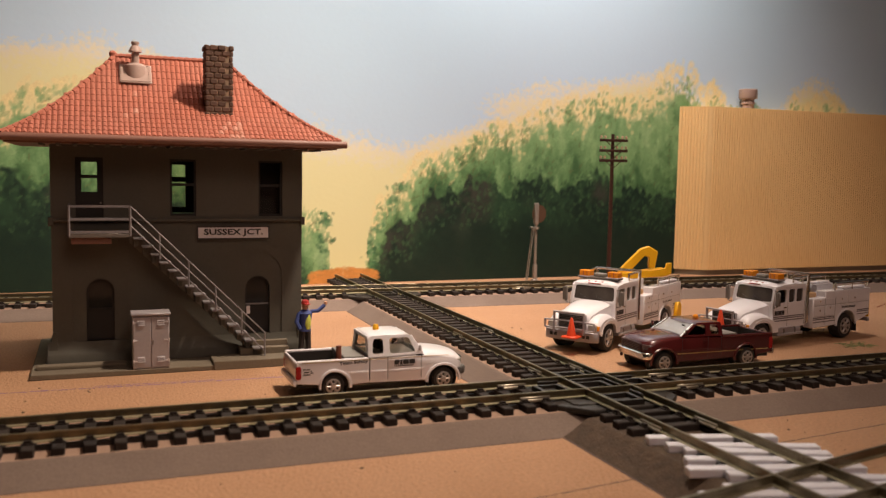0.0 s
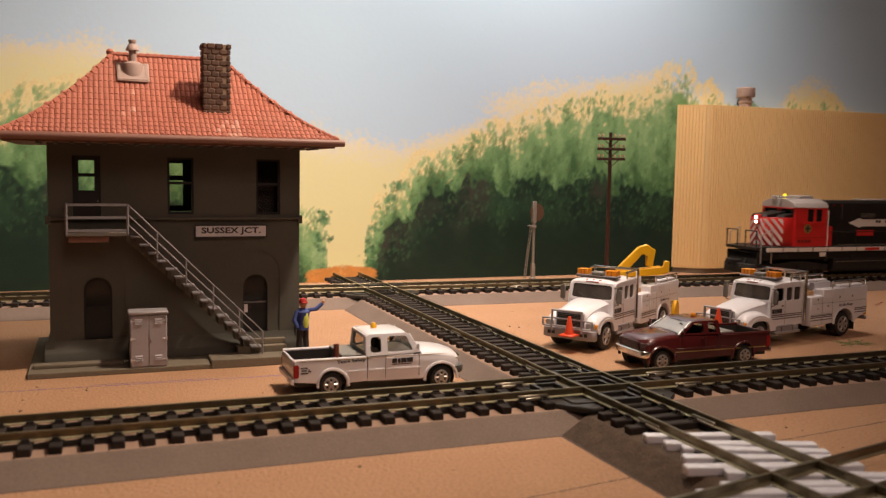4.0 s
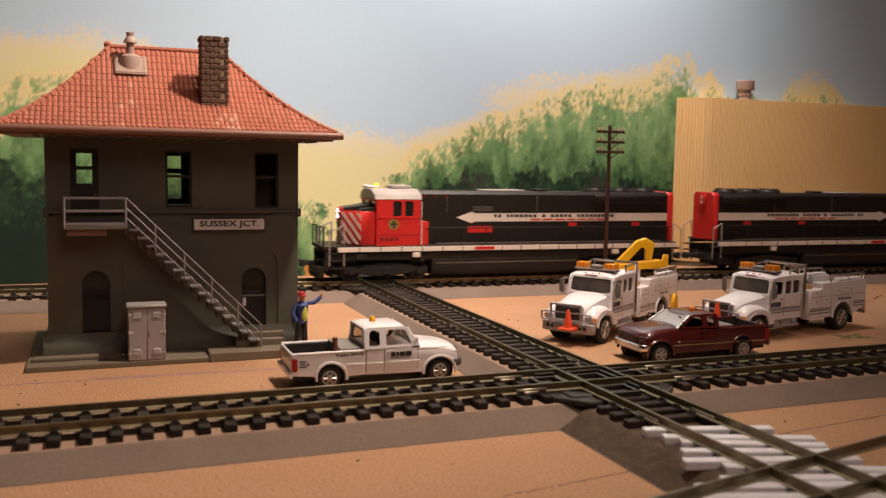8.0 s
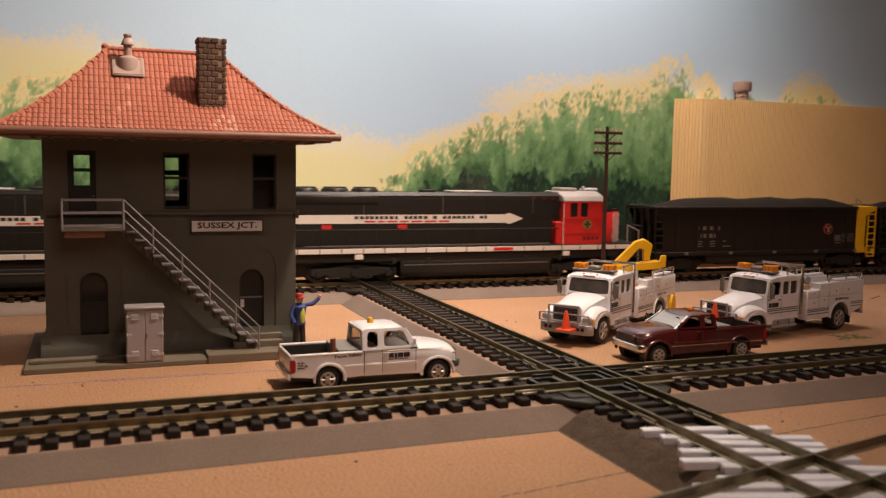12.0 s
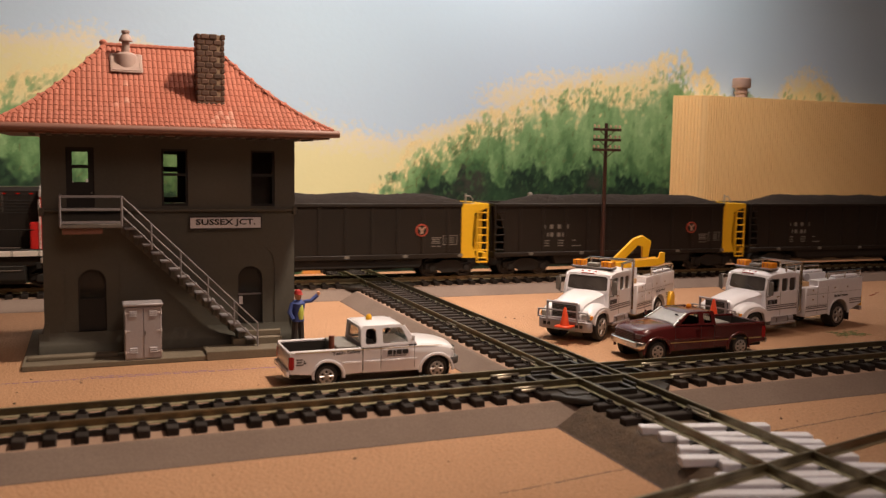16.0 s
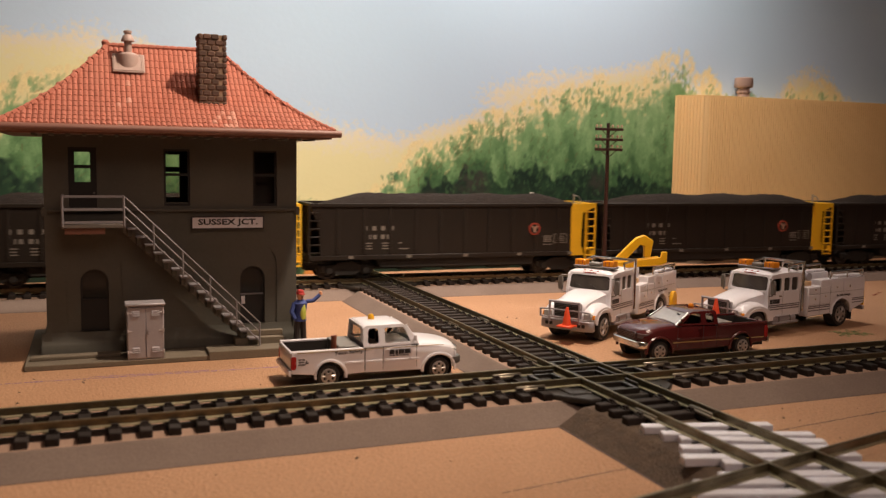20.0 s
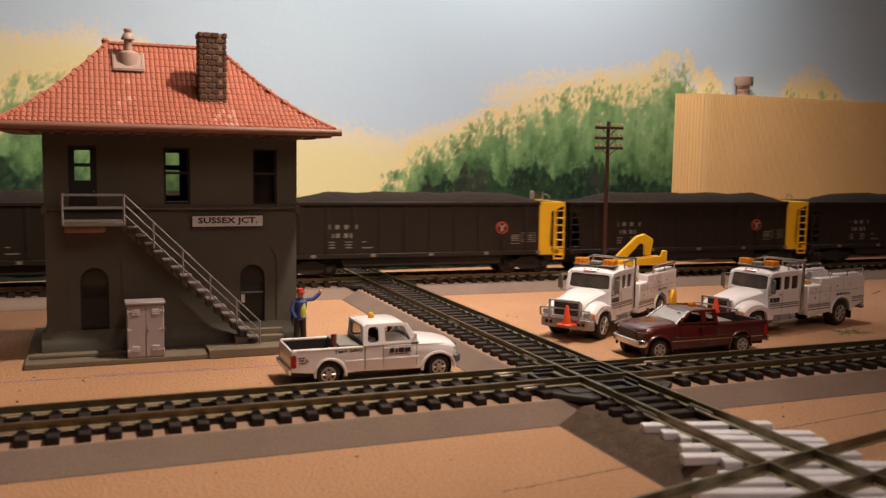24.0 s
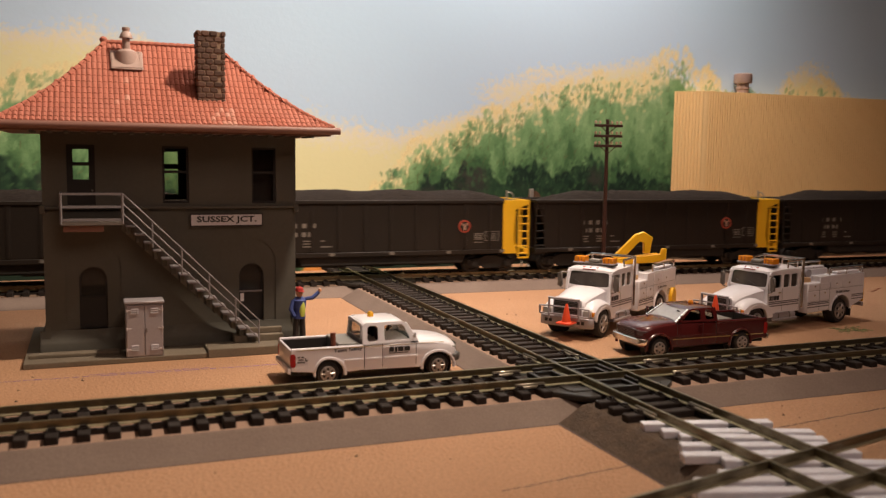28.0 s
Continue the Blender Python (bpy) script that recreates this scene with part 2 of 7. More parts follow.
def prism(outline, axis, a, b, bevel=0.0, bm=None, seg=1):
    """Extrudes a flat outline along an axis from a to b: 'y' takes (x, z) corners, 'x' takes (y, z), 'z' takes (x, y)."""
    put = {"y": lambda p, d: (p[0], d, p[1]), "x": lambda p, d: (d, p[0], p[1]), "z": lambda p, d: (p[0], p[1], d)}[axis]
    one = bmesh.new()
    lo = [one.verts.new(put(p, a)) for p in outline]
    hi = [one.verts.new(put(p, b)) for p in outline]
    n = len(outline)
    one.faces.new(lo), one.faces.new(hi[::-1])
    for i in range(n):
        one.faces.new((lo[i], hi[i], hi[(i + 1) % n], lo[(i + 1) % n]))
    bmesh.ops.recalc_face_normals(one, faces=one.faces)
    if bevel:
        caps = [e for e in one.edges if abs(e.calc_length()) > bevel * 1.5]
        bmesh.ops.bevel(one, geom=caps, offset=bevel, segments=seg, affect="EDGES", profile=0.7)
    return join(bm, one)


def rod(a, b, r, bm=None, n=8, r2=None):
    """A round bar from a to b."""
    a, b = Vector(a), Vector(b)
    one = bmesh.new()
    bmesh.ops.create_cone(one, cap_ends=True, segments=n, radius1=r, radius2=r if r2 is None else r2, depth=(b - a).length)
    turn = (b - a).to_track_quat("Z", "Y").to_matrix().to_4x4()
    bmesh.ops.transform(one, matrix=Matrix.Translation((a + b) / 2) @ turn, verts=one.verts)
    return join(bm, one)


def pipe(points, r, bm=None, n=6):
    """One bent round bar through the points."""
    pts = [Vector(q) for q in points]
    one = bmesh.new()
    rings = []
    side = None
    for i, q in enumerate(pts):
        d = (pts[min(i + 1, len(pts) - 1)] - pts[max(i - 1, 0)]).normalized()
        if side is None or abs(side.dot(d)) > 0.95:
            side = d.orthogonal()
        side = (side - d * side.dot(d)).normalized()
        up = d.cross(side)
        wide = r
        if 0 < i < len(pts) - 1:
            bend = (pts[i + 1] - q).normalized().dot((q - pts[i - 1]).normalized())
            wide = r / max(0.6, math.sqrt((1 + bend) / 2))
        rings.append([one.verts.new(q + (side * math.cos(2 * math.pi * k / n) + up * math.sin(2 * math.pi * k / n)) * wide) for k in range(n)])
    for lo, hi in zip(rings, rings[1:]):
        for k in range(n):
            one.faces.new((lo[k], lo[(k + 1) % n], hi[(k + 1) % n], hi[k]))
    one.faces.new(rings[0]), one.faces.new(rings[-1])
    return join(bm, one)


def soften(outline, r, n=4):
    """Rounds the corners of an outline."""
    out, m = [], len(outline)
    for i in range(m):
        p, c, q = (Vector(outline[(i + k) % m]) for k in (-1, 0, 1))
        k = min(r, (p - c).length * 0.45, (q - c).length * 0.45)
        a, b = c + (p - c).normalized() * k, c + (q - c).normalized() * k
        out += [tuple(a.lerp(c, f).lerp(c.lerp(b, f), f)) for f in (j / n for j in range(n + 1))]
    return out


def slabs(outline, ys, shape, bm=None):
    """A solid with a side outline of (x, z) corners, laid across the widths ys; shape(x, y, z) rounds it off."""
    one = bmesh.new()
    rings = [[one.verts.new(shape(x, y, z)) for x, z in outline] for y in ys]
    n = len(outline)
    one.faces.new(rings[0]), one.faces.new(rings[-1][::-1])
    for lo, hi in zip(rings, rings[1:]):
        for i in range(n):
            one.faces.new((lo[i], hi[i], hi[(i + 1) % n], lo[(i + 1) % n]))
    return join(bm, one)


def ramp_up(v, a, b):
    """0 below a, 1 above b, smooth between."""
    k = min(1.0, max(0.0, (v - a) / (b - a)))
    return k * k * (3 - 2 * k)


def lathe(profile, bm=None, n=20, centre=(0, 0, 0), axis="z"):
    """Turns (radius, height) pairs about an axis."""
    one = bmesh.new()
    rings = []
    for r, h in profile:
        ring = []
        for i in range(n):
            c, s = r * math.cos(2 * math.pi * i / n), r * math.sin(2 * math.pi * i / n)
            p = {"z": (c, s, h), "y": (c, h, s), "x": (h, c, s)}[axis]
            ring.append(one.verts.new(Vector(p) + Vector(centre)))
        rings.append(ring)
    for lo, hi in zip(rings, rings[1:]):
        for i in range(n):
            one.faces.new((lo[i], lo[(i + 1) % n], hi[(i + 1) % n], hi[i]))
    one.faces.new(rings[0]), one.faces.new(rings[-1])
    bmesh.ops.remove_doubles(one, verts=one.verts, dist=1e-4)
    return join(bm, one)


def plate(outer, holes, axis, a, b, bm=None):
    """A flat panel with openings: outline and holes as corner lists, extruded along an axis from a to b."""
    put = {"y": lambda p, d: (p[0], d, p[1]), "x": lambda p, d: (d, p[0], p[1]), "z": lambda p, d: (p[0], p[1], d)}[axis]
    one = bmesh.new()
    for d in (a, b):
        edges = []
        for loop in (outer, *holes):
            v = [one.verts.new(put(p, d)) for p in loop]
            edges += [one.edges.new((v[i], v[(i + 1) % len(v)])) for i in range(len(v))]
        bmesh.ops.triangle_fill(one, use_beauty=True, use_dissolve=False, edges=edges)
    one.verts.ensure_lookup_table()
    n = sum(len(loop) for loop in (outer, *holes))
    k = 0
    for loop in (outer, *holes):
        m = len(loop)
        for i in range(m):
            j = (i + 1) % m
            one.faces.new((one.verts[k + i], one.verts[k + j], one.verts[n + k + j], one.verts[n + k + i]))
        k += m
    return join(bm, one)


def rect(x0, x1, z0, z1):
    return [(x0, z0), (x1, z0), (x1, z1), (x0, z1)]


def arch(x0, x1, z0, z1, n=10):
    """A doorway outline with a round head."""
    r, c = (x1 - x0) / 2, (x0 + x1) / 2
    head = [(c + r * math.cos(math.pi * i / n), z1 - r + r * math.sin(math.pi * i / n)) for i in range(n + 1)]
    return [(x0, z0), (x1, z0)] + head


def words(text, width, height, depth=0.12):
    """Raised lettering, its lower left corner at the origin, facing -y, stretched to width and height."""
    cu = bpy.data.curves.new("lettering", "FONT")
    cu.body, cu.offset, cu.resolution_u = text, 0.028, 2
    ob = new("lettering", cu)
    me = bpy.data.meshes.new_from_object(ob.evaluated_get(bpy.context.evaluated_depsgraph_get()))
    bpy.data.objects.remove(ob)
    one = bmesh.new()
    one.from_mesh(me)
    bpy.data.meshes.remove(me)
    xs, ys = [v.co.x for v in one.verts], [v.co.y for v in one.verts]
    sx, sy = width / (max(xs) - min(xs)), height / (max(ys) - min(ys))
    x0, y0 = min(xs), min(ys)
    for v in one.verts:
        v.co = ((v.co.x - x0) * sx, -depth, (v.co.y - y0) * sy)
    return one


def bars(spans, height, depth=0.12):
    """Plain blocks that stand for lettering: (x0, x1, row) in a line facing -y."""
    bm = bmesh.new()
    for x0, x1, z in spans:
        box(x0, x1, -depth, 0.02, z, z + height, bm=bm)
    return bm


# ---- ground, roadbed and room ----
def structure(ob, label):
    return tagged(ob, label, kind="structure")


X0, X1, Y0, Y1 = -2300, 2700, -420, 352
YB = 330.0           # face of the painted backdrop


def build_ground():
    structure(part("ground", box(X0, X1, Y0, Y1 + 6, GROUND - 18, GROUND), "board"), "tan fibreboard table top with pencil marks")
    structure(part("floor", box(-2900, 3300, -2400, 900, -1020, -1000), "floorwood"), "plain brown floor of the room")
    structure(part("ceiling", box(-2900, 3300, -2400, 900, 1400, 1420), "wall"), "plain pale ceiling of the room")
    for name, b in (("wall_south", (-2900, 3300, -2420, -2400)), ("wall_north", (-2900, 3300, 900, 920)),
                    ("wall_west", (-2920, -2900, -2400, 900)), ("wall_east", (3300, 3320, -2400, 900))):
        structure(part(name, box(*b, -1000, 1400), "wall"), "plain pale wall of the room")


def roadbed(name, length, m, mat="cork", top=16.0, foot=24.5):
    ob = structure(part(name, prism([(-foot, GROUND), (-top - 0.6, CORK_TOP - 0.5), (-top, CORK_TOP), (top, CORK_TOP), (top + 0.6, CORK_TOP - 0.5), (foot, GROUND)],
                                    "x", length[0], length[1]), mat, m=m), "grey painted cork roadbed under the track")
    structure(part(name + "_top", box(length[0], length[1], -top + 0.2, top - 0.2, CORK_TOP - 0.4, CORK_TOP + 0.03), "corktop" if mat == "cork" else mat, m=m), "tan top of the roadbed")
    for s in (-1, 1):
        structure(part(name + "_edge", box(length[0], length[1], s * (foot + 0.15) - 0.3, s * (foot + 0.15) + 0.3, GROUND - 0.2, GROUND + 0.06), "pencil", m=m), "thin dark line along the roadbed foot")
    return ob


build_ground()
NEAR_BED = roadbed("roadbed_front", (X0, X1), at_mm(0, 0, 0))
FAR_BED = roadbed("roadbed_rear", (-1750, X1), at_mm(0, FAR_Y, 0, 0, 0, FAR_TURN))
CROSS_BED = roadbed("roadbed_crossing", (-400, -24), at_mm(0, 0, 0.05, 0, 0, 90), "dirt")
CROSS_BED2 = roadbed("roadbed_crossing", (24, 214.6), at_mm(0, 0, 0.05, 0, 0, 90))


# ---- tracks ----
RAIL = [(-0.95, -2.5), (0.95, -2.5), (0.95, -2.2), (0.24, -1.95), (0.22, -0.85), (0.43, -0.68), (0.43, -0.1), (0.34, 0), (-0.34, 0),
        (-0.43, -0.1), (-0.43, -0.68), (-0.22, -0.85), (-0.24, -1.95), (-0.95, -2.2)]


def tie_bm(length=29.4, width=3.15):
    bm = box(-width / 2, width / 2, -length / 2, length / 2, CORK_TOP - 0.2, TIE_TOP, 0.25)
    for y in (-8.25, 8.25):
        box(-1.3, 1.3, y - 2.6, y + 2.6, TIE_TOP, TIE_TOP + 0.35, bm=bm)
        for d in (-1.7, 1.7):
            box(-0.9, 0.9, y + d - 0.45, y + d + 0.45, TIE_TOP + 0.3, TIE_TOP + 0.95, bm=bm)
    return bm


def rail_part(t, y, a, b, m=None, drop=0.0):
    """A rail whose foot has a lighter colour than its tarnished head and web."""
    bm = prism([(y + p, z - drop) for p, z in RAIL], "x", a, b)
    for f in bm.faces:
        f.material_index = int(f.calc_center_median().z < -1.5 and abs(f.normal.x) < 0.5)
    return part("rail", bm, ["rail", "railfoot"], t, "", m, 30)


def track(name, m, label, rails, ties, near, mat="tie", tie_mesh=None):
    """rails: stretches (a, b) along the track's own x; ties: places of the sleepers; near: the stretch where each one is a part."""
    t = thing(name, m, label, "railway track", kind="structure")
    for a, b in rails:
        for y in (-8.25, 8.25):
            rail_part(t, y, a, b)
            part("tie_web", box(a, b, y - 1.0, y + 1.0, CORK_TOP - 0.1, TIE_TOP - 0.9), mat, t, "thin black strip joining the ties")
    one = tie_mesh or mesh_of("tie", tie_bm(), mat)
    rnd = random.Random(len(ties))
    for x in ties:
        turn = at_mm(x + rnd.uniform(-0.12, 0.12), 0, 0, 0, 0, rnd.uniform(-0.8, 0.8))
        if near[0] < x < near[1]:
            same("tie", one, t, turn)
        else:
            far_ties.append((t, x))
    return t, one


far_ties = []
SP = 7.1


def every(a, b, step=SP):
    n = int((b - a) / step)
    return [a + i * step for i in range(n + 1)]


front_ties = [x for x in every(X0 + 5, X1 - 5) if not -19 < x < 21]
FRONT, TIE = track("railway_track", at_mm(0, 0, 0), "nickel rails on black plastic ties, front line", [(X0, -21), (21, X1)], front_ties, (-330, 300))
rear_ties = [x for x in every(-1747, X1 - 5) if not -19 < x < 21]
REAR, _ = track("railway_track", at_mm(0, FAR_Y, 0, 0, 0, FAR_TURN), "nickel rails on black plastic ties, rear line", [(-1750, -21), (21, X1)], rear_ties, (-330, 560), tie_mesh=TIE)
cross_ties = every(23, 217) + every(-43, -23) + every(263, 304)
CROSSING, _ = track("railway_track", at_mm(0, 0, 0, 0, 0, 90), "nickel rails on black ties crossing the front line at right angles",
                    [(-400, -21), (21, FAR_Y - 21), (FAR_Y + 21, 304)], cross_ties, (-900, 900), tie_mesh=TIE)


def far_sleepers():
    """The sleepers beyond view, joined: one part on each track."""
    for t in (FRONT, REAR, CROSSING):
        verts, faces = [], []
        for owner, x in far_ties:
            if owner is t:
                k = len(verts)
                verts += [(a * MM, b * MM, c * MM) for a in (x - 1.75, x + 1.75) for b in (-15, 15) for c in (CORK_TOP - 0.2, TIE_TOP)]
                faces += [[k + i for i in f] for f in ((0, 1, 3, 2), (4, 6, 7, 5), (0, 4, 5, 1), (2, 3, 7, 6), (1, 5, 7, 3))]
        if verts:
            me = bpy.data.meshes.new("distant_ties")
            me.from_pydata(verts, [], faces)
            me.materials.append(M["tie"])
            ob = new("distant_ties", me)
            ob.parent = t
            tagged(ob, "black plastic ties beyond the scenery", kind="stuff")


far_sleepers()


# ---- painted backdrop ----
def build_backdrop():
    structure(part("backdrop", box(X0, X1, YB, YB + 5, GROUND, 700), "backdrop"), "hand painted sky and trees on the backdrop")


def sky_paint(name, dabbed=False):
    """Brushed sky: cream near the ground, pale blue above, white towards the top. dabbed: with the dabs of a paint layer over it."""
    m = bpy.data.materials.new(name)
    m.use_nodes = True
    nt = m.node_tree
    b, link = nt.nodes["Principled BSDF"], nt.links.new
    co = nt.nodes.new("ShaderNodeTexCoord")
    sep = nt.nodes.new("ShaderNodeSeparateXYZ")
    link(co.outputs["Object"], sep.inputs[0])
    stretch = nt.nodes.new("ShaderNodeMapping")
    stretch.inputs["Scale"].default_value = (14, 1, 26)
    link(co.outputs["Object"], stretch.inputs["Vector"])
    cloud = nt.nodes.new("ShaderNodeTexNoise")
    cloud.inputs["Scale"].default_value, cloud.inputs["Detail"].default_value = 1.0, 6
    link(stretch.outputs[0], cloud.inputs["Vector"])
    fine = nt.nodes.new("ShaderNodeTexNoise")
    fine.inputs["Scale"].default_value, fine.inputs["Detail"].default_value = 420, 4
    squash = nt.nodes.new("ShaderNodeMapping")
    squash.inputs["Scale"].default_value = (0.8, 1, 0.9)
    link(co.outputs["Object"], squash.inputs["Vector"]), link(squash.outputs[0], fine.inputs["Vector"])

    def math_node(op, a, c):
        n = nt.nodes.new("ShaderNodeMath")
        n.operation = op
        for i, v in enumerate((a, c)):
            if isinstance(v, float):
                n.inputs[i].default_value = v
            else:
                link(v, n.inputs[i])
        return n.outputs[0]

    # height over the edge between cream and blue, which rises over the grove and to the west
    along = nt.nodes.new("ShaderNodeMapRange")
    along.inputs["From Min"].default_value, along.inputs["From Max"].default_value = -0.25, 0.5
    link(sep.outputs["X"], along.inputs["Value"])
    edge = nt.nodes.new("ShaderNodeValToRGB")
    stops = ((-250, 138), (-200, 134), (-120, 132), (-60, 96), (0, 78), (48, 80), (93, 98), (147, 118), (217, 136), (255, 139), (278, 122), (296, 130), (316, 112), (345, 106), (366, 122), (388, 139), (411, 138), (430, 116), (480, 104))
    while len(edge.color_ramp.elements) < len(stops):
        edge.color_ramp.elements.new(0.5)
    for el, (x, z) in zip(edge.color_ramp.elements, stops):
        el.position = (x + 250) / 750
    for el, (x, z) in zip(edge.color_ramp.elements, stops):
        el.color = (z / 200, z / 200, z / 200, 1)
    link(along.outputs[0], edge.inputs[0])
    h = math_node("SUBTRACT", sep.outputs["Z"], math_node("MULTIPLY", edge.outputs[0], 0.2))
    h = math_node("ADD", h, 0.08)
    h = math_node("ADD", h, math_node("MULTIPLY", math_node("SUBTRACT", cloud.outputs["Fac"], 0.5), 0.06))
    h = math_node("ADD", h, math_node("MULTIPLY", math_node("SUBTRACT", fine.outputs["Fac"], 0.5), 0.03))
    ramp = nt.nodes.new("ShaderNodeValToRGB")
    e = ramp.color_ramp.elements
    e[0].position, e[0].color = 0.0, (0.76, 0.75, 0.41, 1)
    e[1].position, e[1].color = 1.0, (0.72, 0.86, 0.95, 1)
    for p, c in ((0.23, (0.76, 0.74, 0.43)), (0.28, (0.74, 0.73, 0.60)), (0.32, (0.51, 0.69, 0.87)), (0.60, (0.515, 0.73, 0.905)), (0.8, (0.60, 0.79, 0.92))):
        one = e.new(p)
        one.color = (*c, 1)
    link(math_node("MULTIPLY", h, 3.6), ramp.inputs[0])
    if dabbed:
        col = nt.nodes.new("ShaderNodeVertexColor")
        col.layer_name = "paint"
        bristle = nt.nodes.new("ShaderNodeTexNoise")
        bristle.inputs["Scale"].default_value, bristle.inputs["Detail"].default_value = 700, 4
        link(co.outputs["Object"], bristle.inputs["Vector"])
        val = nt.nodes.new("ShaderNodeMapRange")
        val.inputs["To Min"].default_value, val.inputs["To Max"].default_value = 0.78, 1.22
        link(bristle.outputs["Fac"], val.inputs["Value"])
        hsv = nt.nodes.new("ShaderNodeHueSaturation")
        link(col.outputs["Color"], hsv.inputs["Color"]), link(val.outputs[0], hsv.inputs["Value"])
        over = nt.nodes.new("ShaderNodeMix")
        over.data_type = "RGBA"
        link(col.outputs["Alpha"], over.inputs["Factor"]), link(ramp.outputs[0], over.inputs["A"]), link(hsv.outputs["Color"], over.inputs["B"])
        link(over.outputs["Result"], b.inputs["Base Color"])
        b.inputs["Specular IOR Level"].default_value = 0.3
    else:
        link(ramp.outputs[0], b.inputs["Base Color"])
    b.inputs["Roughness"].default_value = 0.55
    bn = nt.nodes.new("ShaderNodeBump")
    bn.inputs["Strength"].default_value, bn.inputs["Distance"].default_value = 0.22, 0.0003
    link(fine.outputs["Fac"], bn.inputs["Height"]), link(bn.outputs["Normal"], b.inputs["Normal"])
    return m


M["backdrop"] = sky_paint("painted_sky")
M["paint"] = sky_paint("brushed_acrylic_paint", True)
build_backdrop()


def painted_foliage():
    """Trees in acrylic on the backdrop: soft dabs laid one over the other on a canvas, then carried by a thin sheet of paint.
    The plan is drawn 352 mm behind the front track and laid on the face of the backdrop as seen from the front."""
    rng = np.random.default_rng(11)
    step = 0.9
    xs, zs = np.arange(-330.0, 560.0, step), np.arange(GROUND - 4.5, 176.0, step)
    X, Z = np.meshgrid(xs, zs)
    colour = np.ones((*X.shape, 3)) * (0.80, 0.72, 0.39)
    cover = np.zeros(X.shape)

    def blotches(cell, tall=1.0):
        """Smooth random lumps between about -1 and 1, some millimetres across."""
        w, h = X.shape[1] * step / cell, X.shape[0] * step / (cell * tall)
        grid = rng.uniform(-1, 1, (int(h) + 3, int(w) + 3))
        u, v = (X - xs[0]) / cell, (Z - zs[0]) / (cell * tall)
        a, b = u.astype(int), v.astype(int)
        u, v = u - a, v - b
        u, v = u * u * (3 - 2 * u), v * v * (3 - 2 * v)
        return (grid[b, a] * (1 - u) + grid[b, a + 1] * u) * (1 - v) + (grid[b + 1, a] * (1 - u) + grid[b + 1, a + 1] * u) * v

    light_x = [-420, -300, -235, -200, -166, -120, -60, -34, -27, -20, -6, -1, 3, 24, 28, 34, 47, 61, 88, 115, 135, 172, 204, 232, 272, 288, 300, 313, 330, 378, 392, 400, 440, 456, 600]
    light_z = [100, 118, 96, 102, 113, 116, 90, 60, 46, 40, 34, 8, -30, -30, 18, 36, 50, 66, 81, 95, 101, 113, 126, 126, 137, 143, 126, 127, 121, 119, 133, 124, 126, 112, 105]
    dark_x = [-420, -330, -280, -230, -190, -150, -60, -30, -10, 24, 32, 42, 48, 62, 74, 86, 98, 113, 131, 145, 160, 181, 200, 225, 256, 600]
    dark_z = [46, 56, 50, 58, 52, 46, 44, 26, -30, -30, 4, 20, 30, 38, 51, 58, 55, 63, 48, 65, 62, 56, 65, 57, 53, 60]
    T = np.interp(xs, light_x, light_z)[None, :] + 4 * blotches(18, 40) + 3 * blotches(7, 40)
    D = np.interp(xs, dark_x, dark_z)[None, :] + 3 * blotches(9, 40)
    levels = (-0.1, 0.15, 0.45, 0.75, 1.0, 1.2)
    greens = np.array(((0.055, 0.135, 0.055), (0.105, 0.225, 0.090), (0.175, 0.335, 0.145), (0.235, 0.41, 0.185), (0.30, 0.475, 0.235), (0.37, 0.52, 0.27)))
    lump = 0.5 * blotches(17, 1.3) + 0.5 * blotches(7, 2.0) + 0.35 * blotches(3.2, 2.0)
    S = 0.9 * (Z - D) / np.maximum(10.0, T - D) + 0.62 * lump + 0.25 * np.clip(1 - (X - 30) / 80, 0, 1) * (X > 20)
    grain = 0.75 + 0.25 * blotches(1.6, 3.0)

    def leaf(level):
        return np.stack([np.interp(level, levels, greens[:, k]) for k in range(3)], -1)

    def lay(where, paint, mask):
        """One coat of paint over what is there."""
        a = mask[..., None]
        after = cover[where][..., None] + a * (1 - cover[where][..., None])
        colour[where] += (paint - colour[where]) * np.where(after > 1e-4, a / np.maximum(after, 1e-4), 0)
        cover[where] = after[..., 0]

    def dab(x, z, length, wide, lean, paint, strength):
        reach = max(length, wide)
        a, b = np.searchsorted(xs, (x - reach, x + reach))
        c, d = np.searchsorted(zs, (z - reach, z + reach))
        if b - a < 2 or d - c < 2:
            return
        where = (slice(c, d), slice(a, b))
        u, v = X[where] - x, Z[where] - z
        ca, sa = math.cos(lean), math.sin(lean)
        r = ((u * ca + v * sa) / wide) ** 2 + ((v * ca - u * sa) / length) ** 2
        lay(where, np.array(paint), strength * np.clip(2.6 - 2.6 * r, 0, 1) * grain[where])

    def dabs(n, low, high, length, wide, paint, strength, lean=0.0):
        """n soft dabs between two heights, given as functions of the place along the canvas."""
        for _ in range(n):
            k = rng.integers(0, len(xs))
            lo, hi = low[k], high[k]
            if hi <= lo or hi < GROUND:
                continue
            z = rng.uniform(lo, hi)
            row = min(max(int((z - zs[0]) / step), 0), len(zs) - 1)
            tint = paint(k, row)
            if tint is not None:
                dab(xs[k], z, rng.uniform(*length), rng.uniform(*wide), lean + rng.normal(0, 0.45), tint, rng.uniform(*strength))

    whole = (slice(None), slice(None))
    top, deep = T.mean(0), D.mean(0)
    clear = ((xs > 30) & (xs < 322)) | ((xs > 388) & (xs < 448)) | (xs < -110)
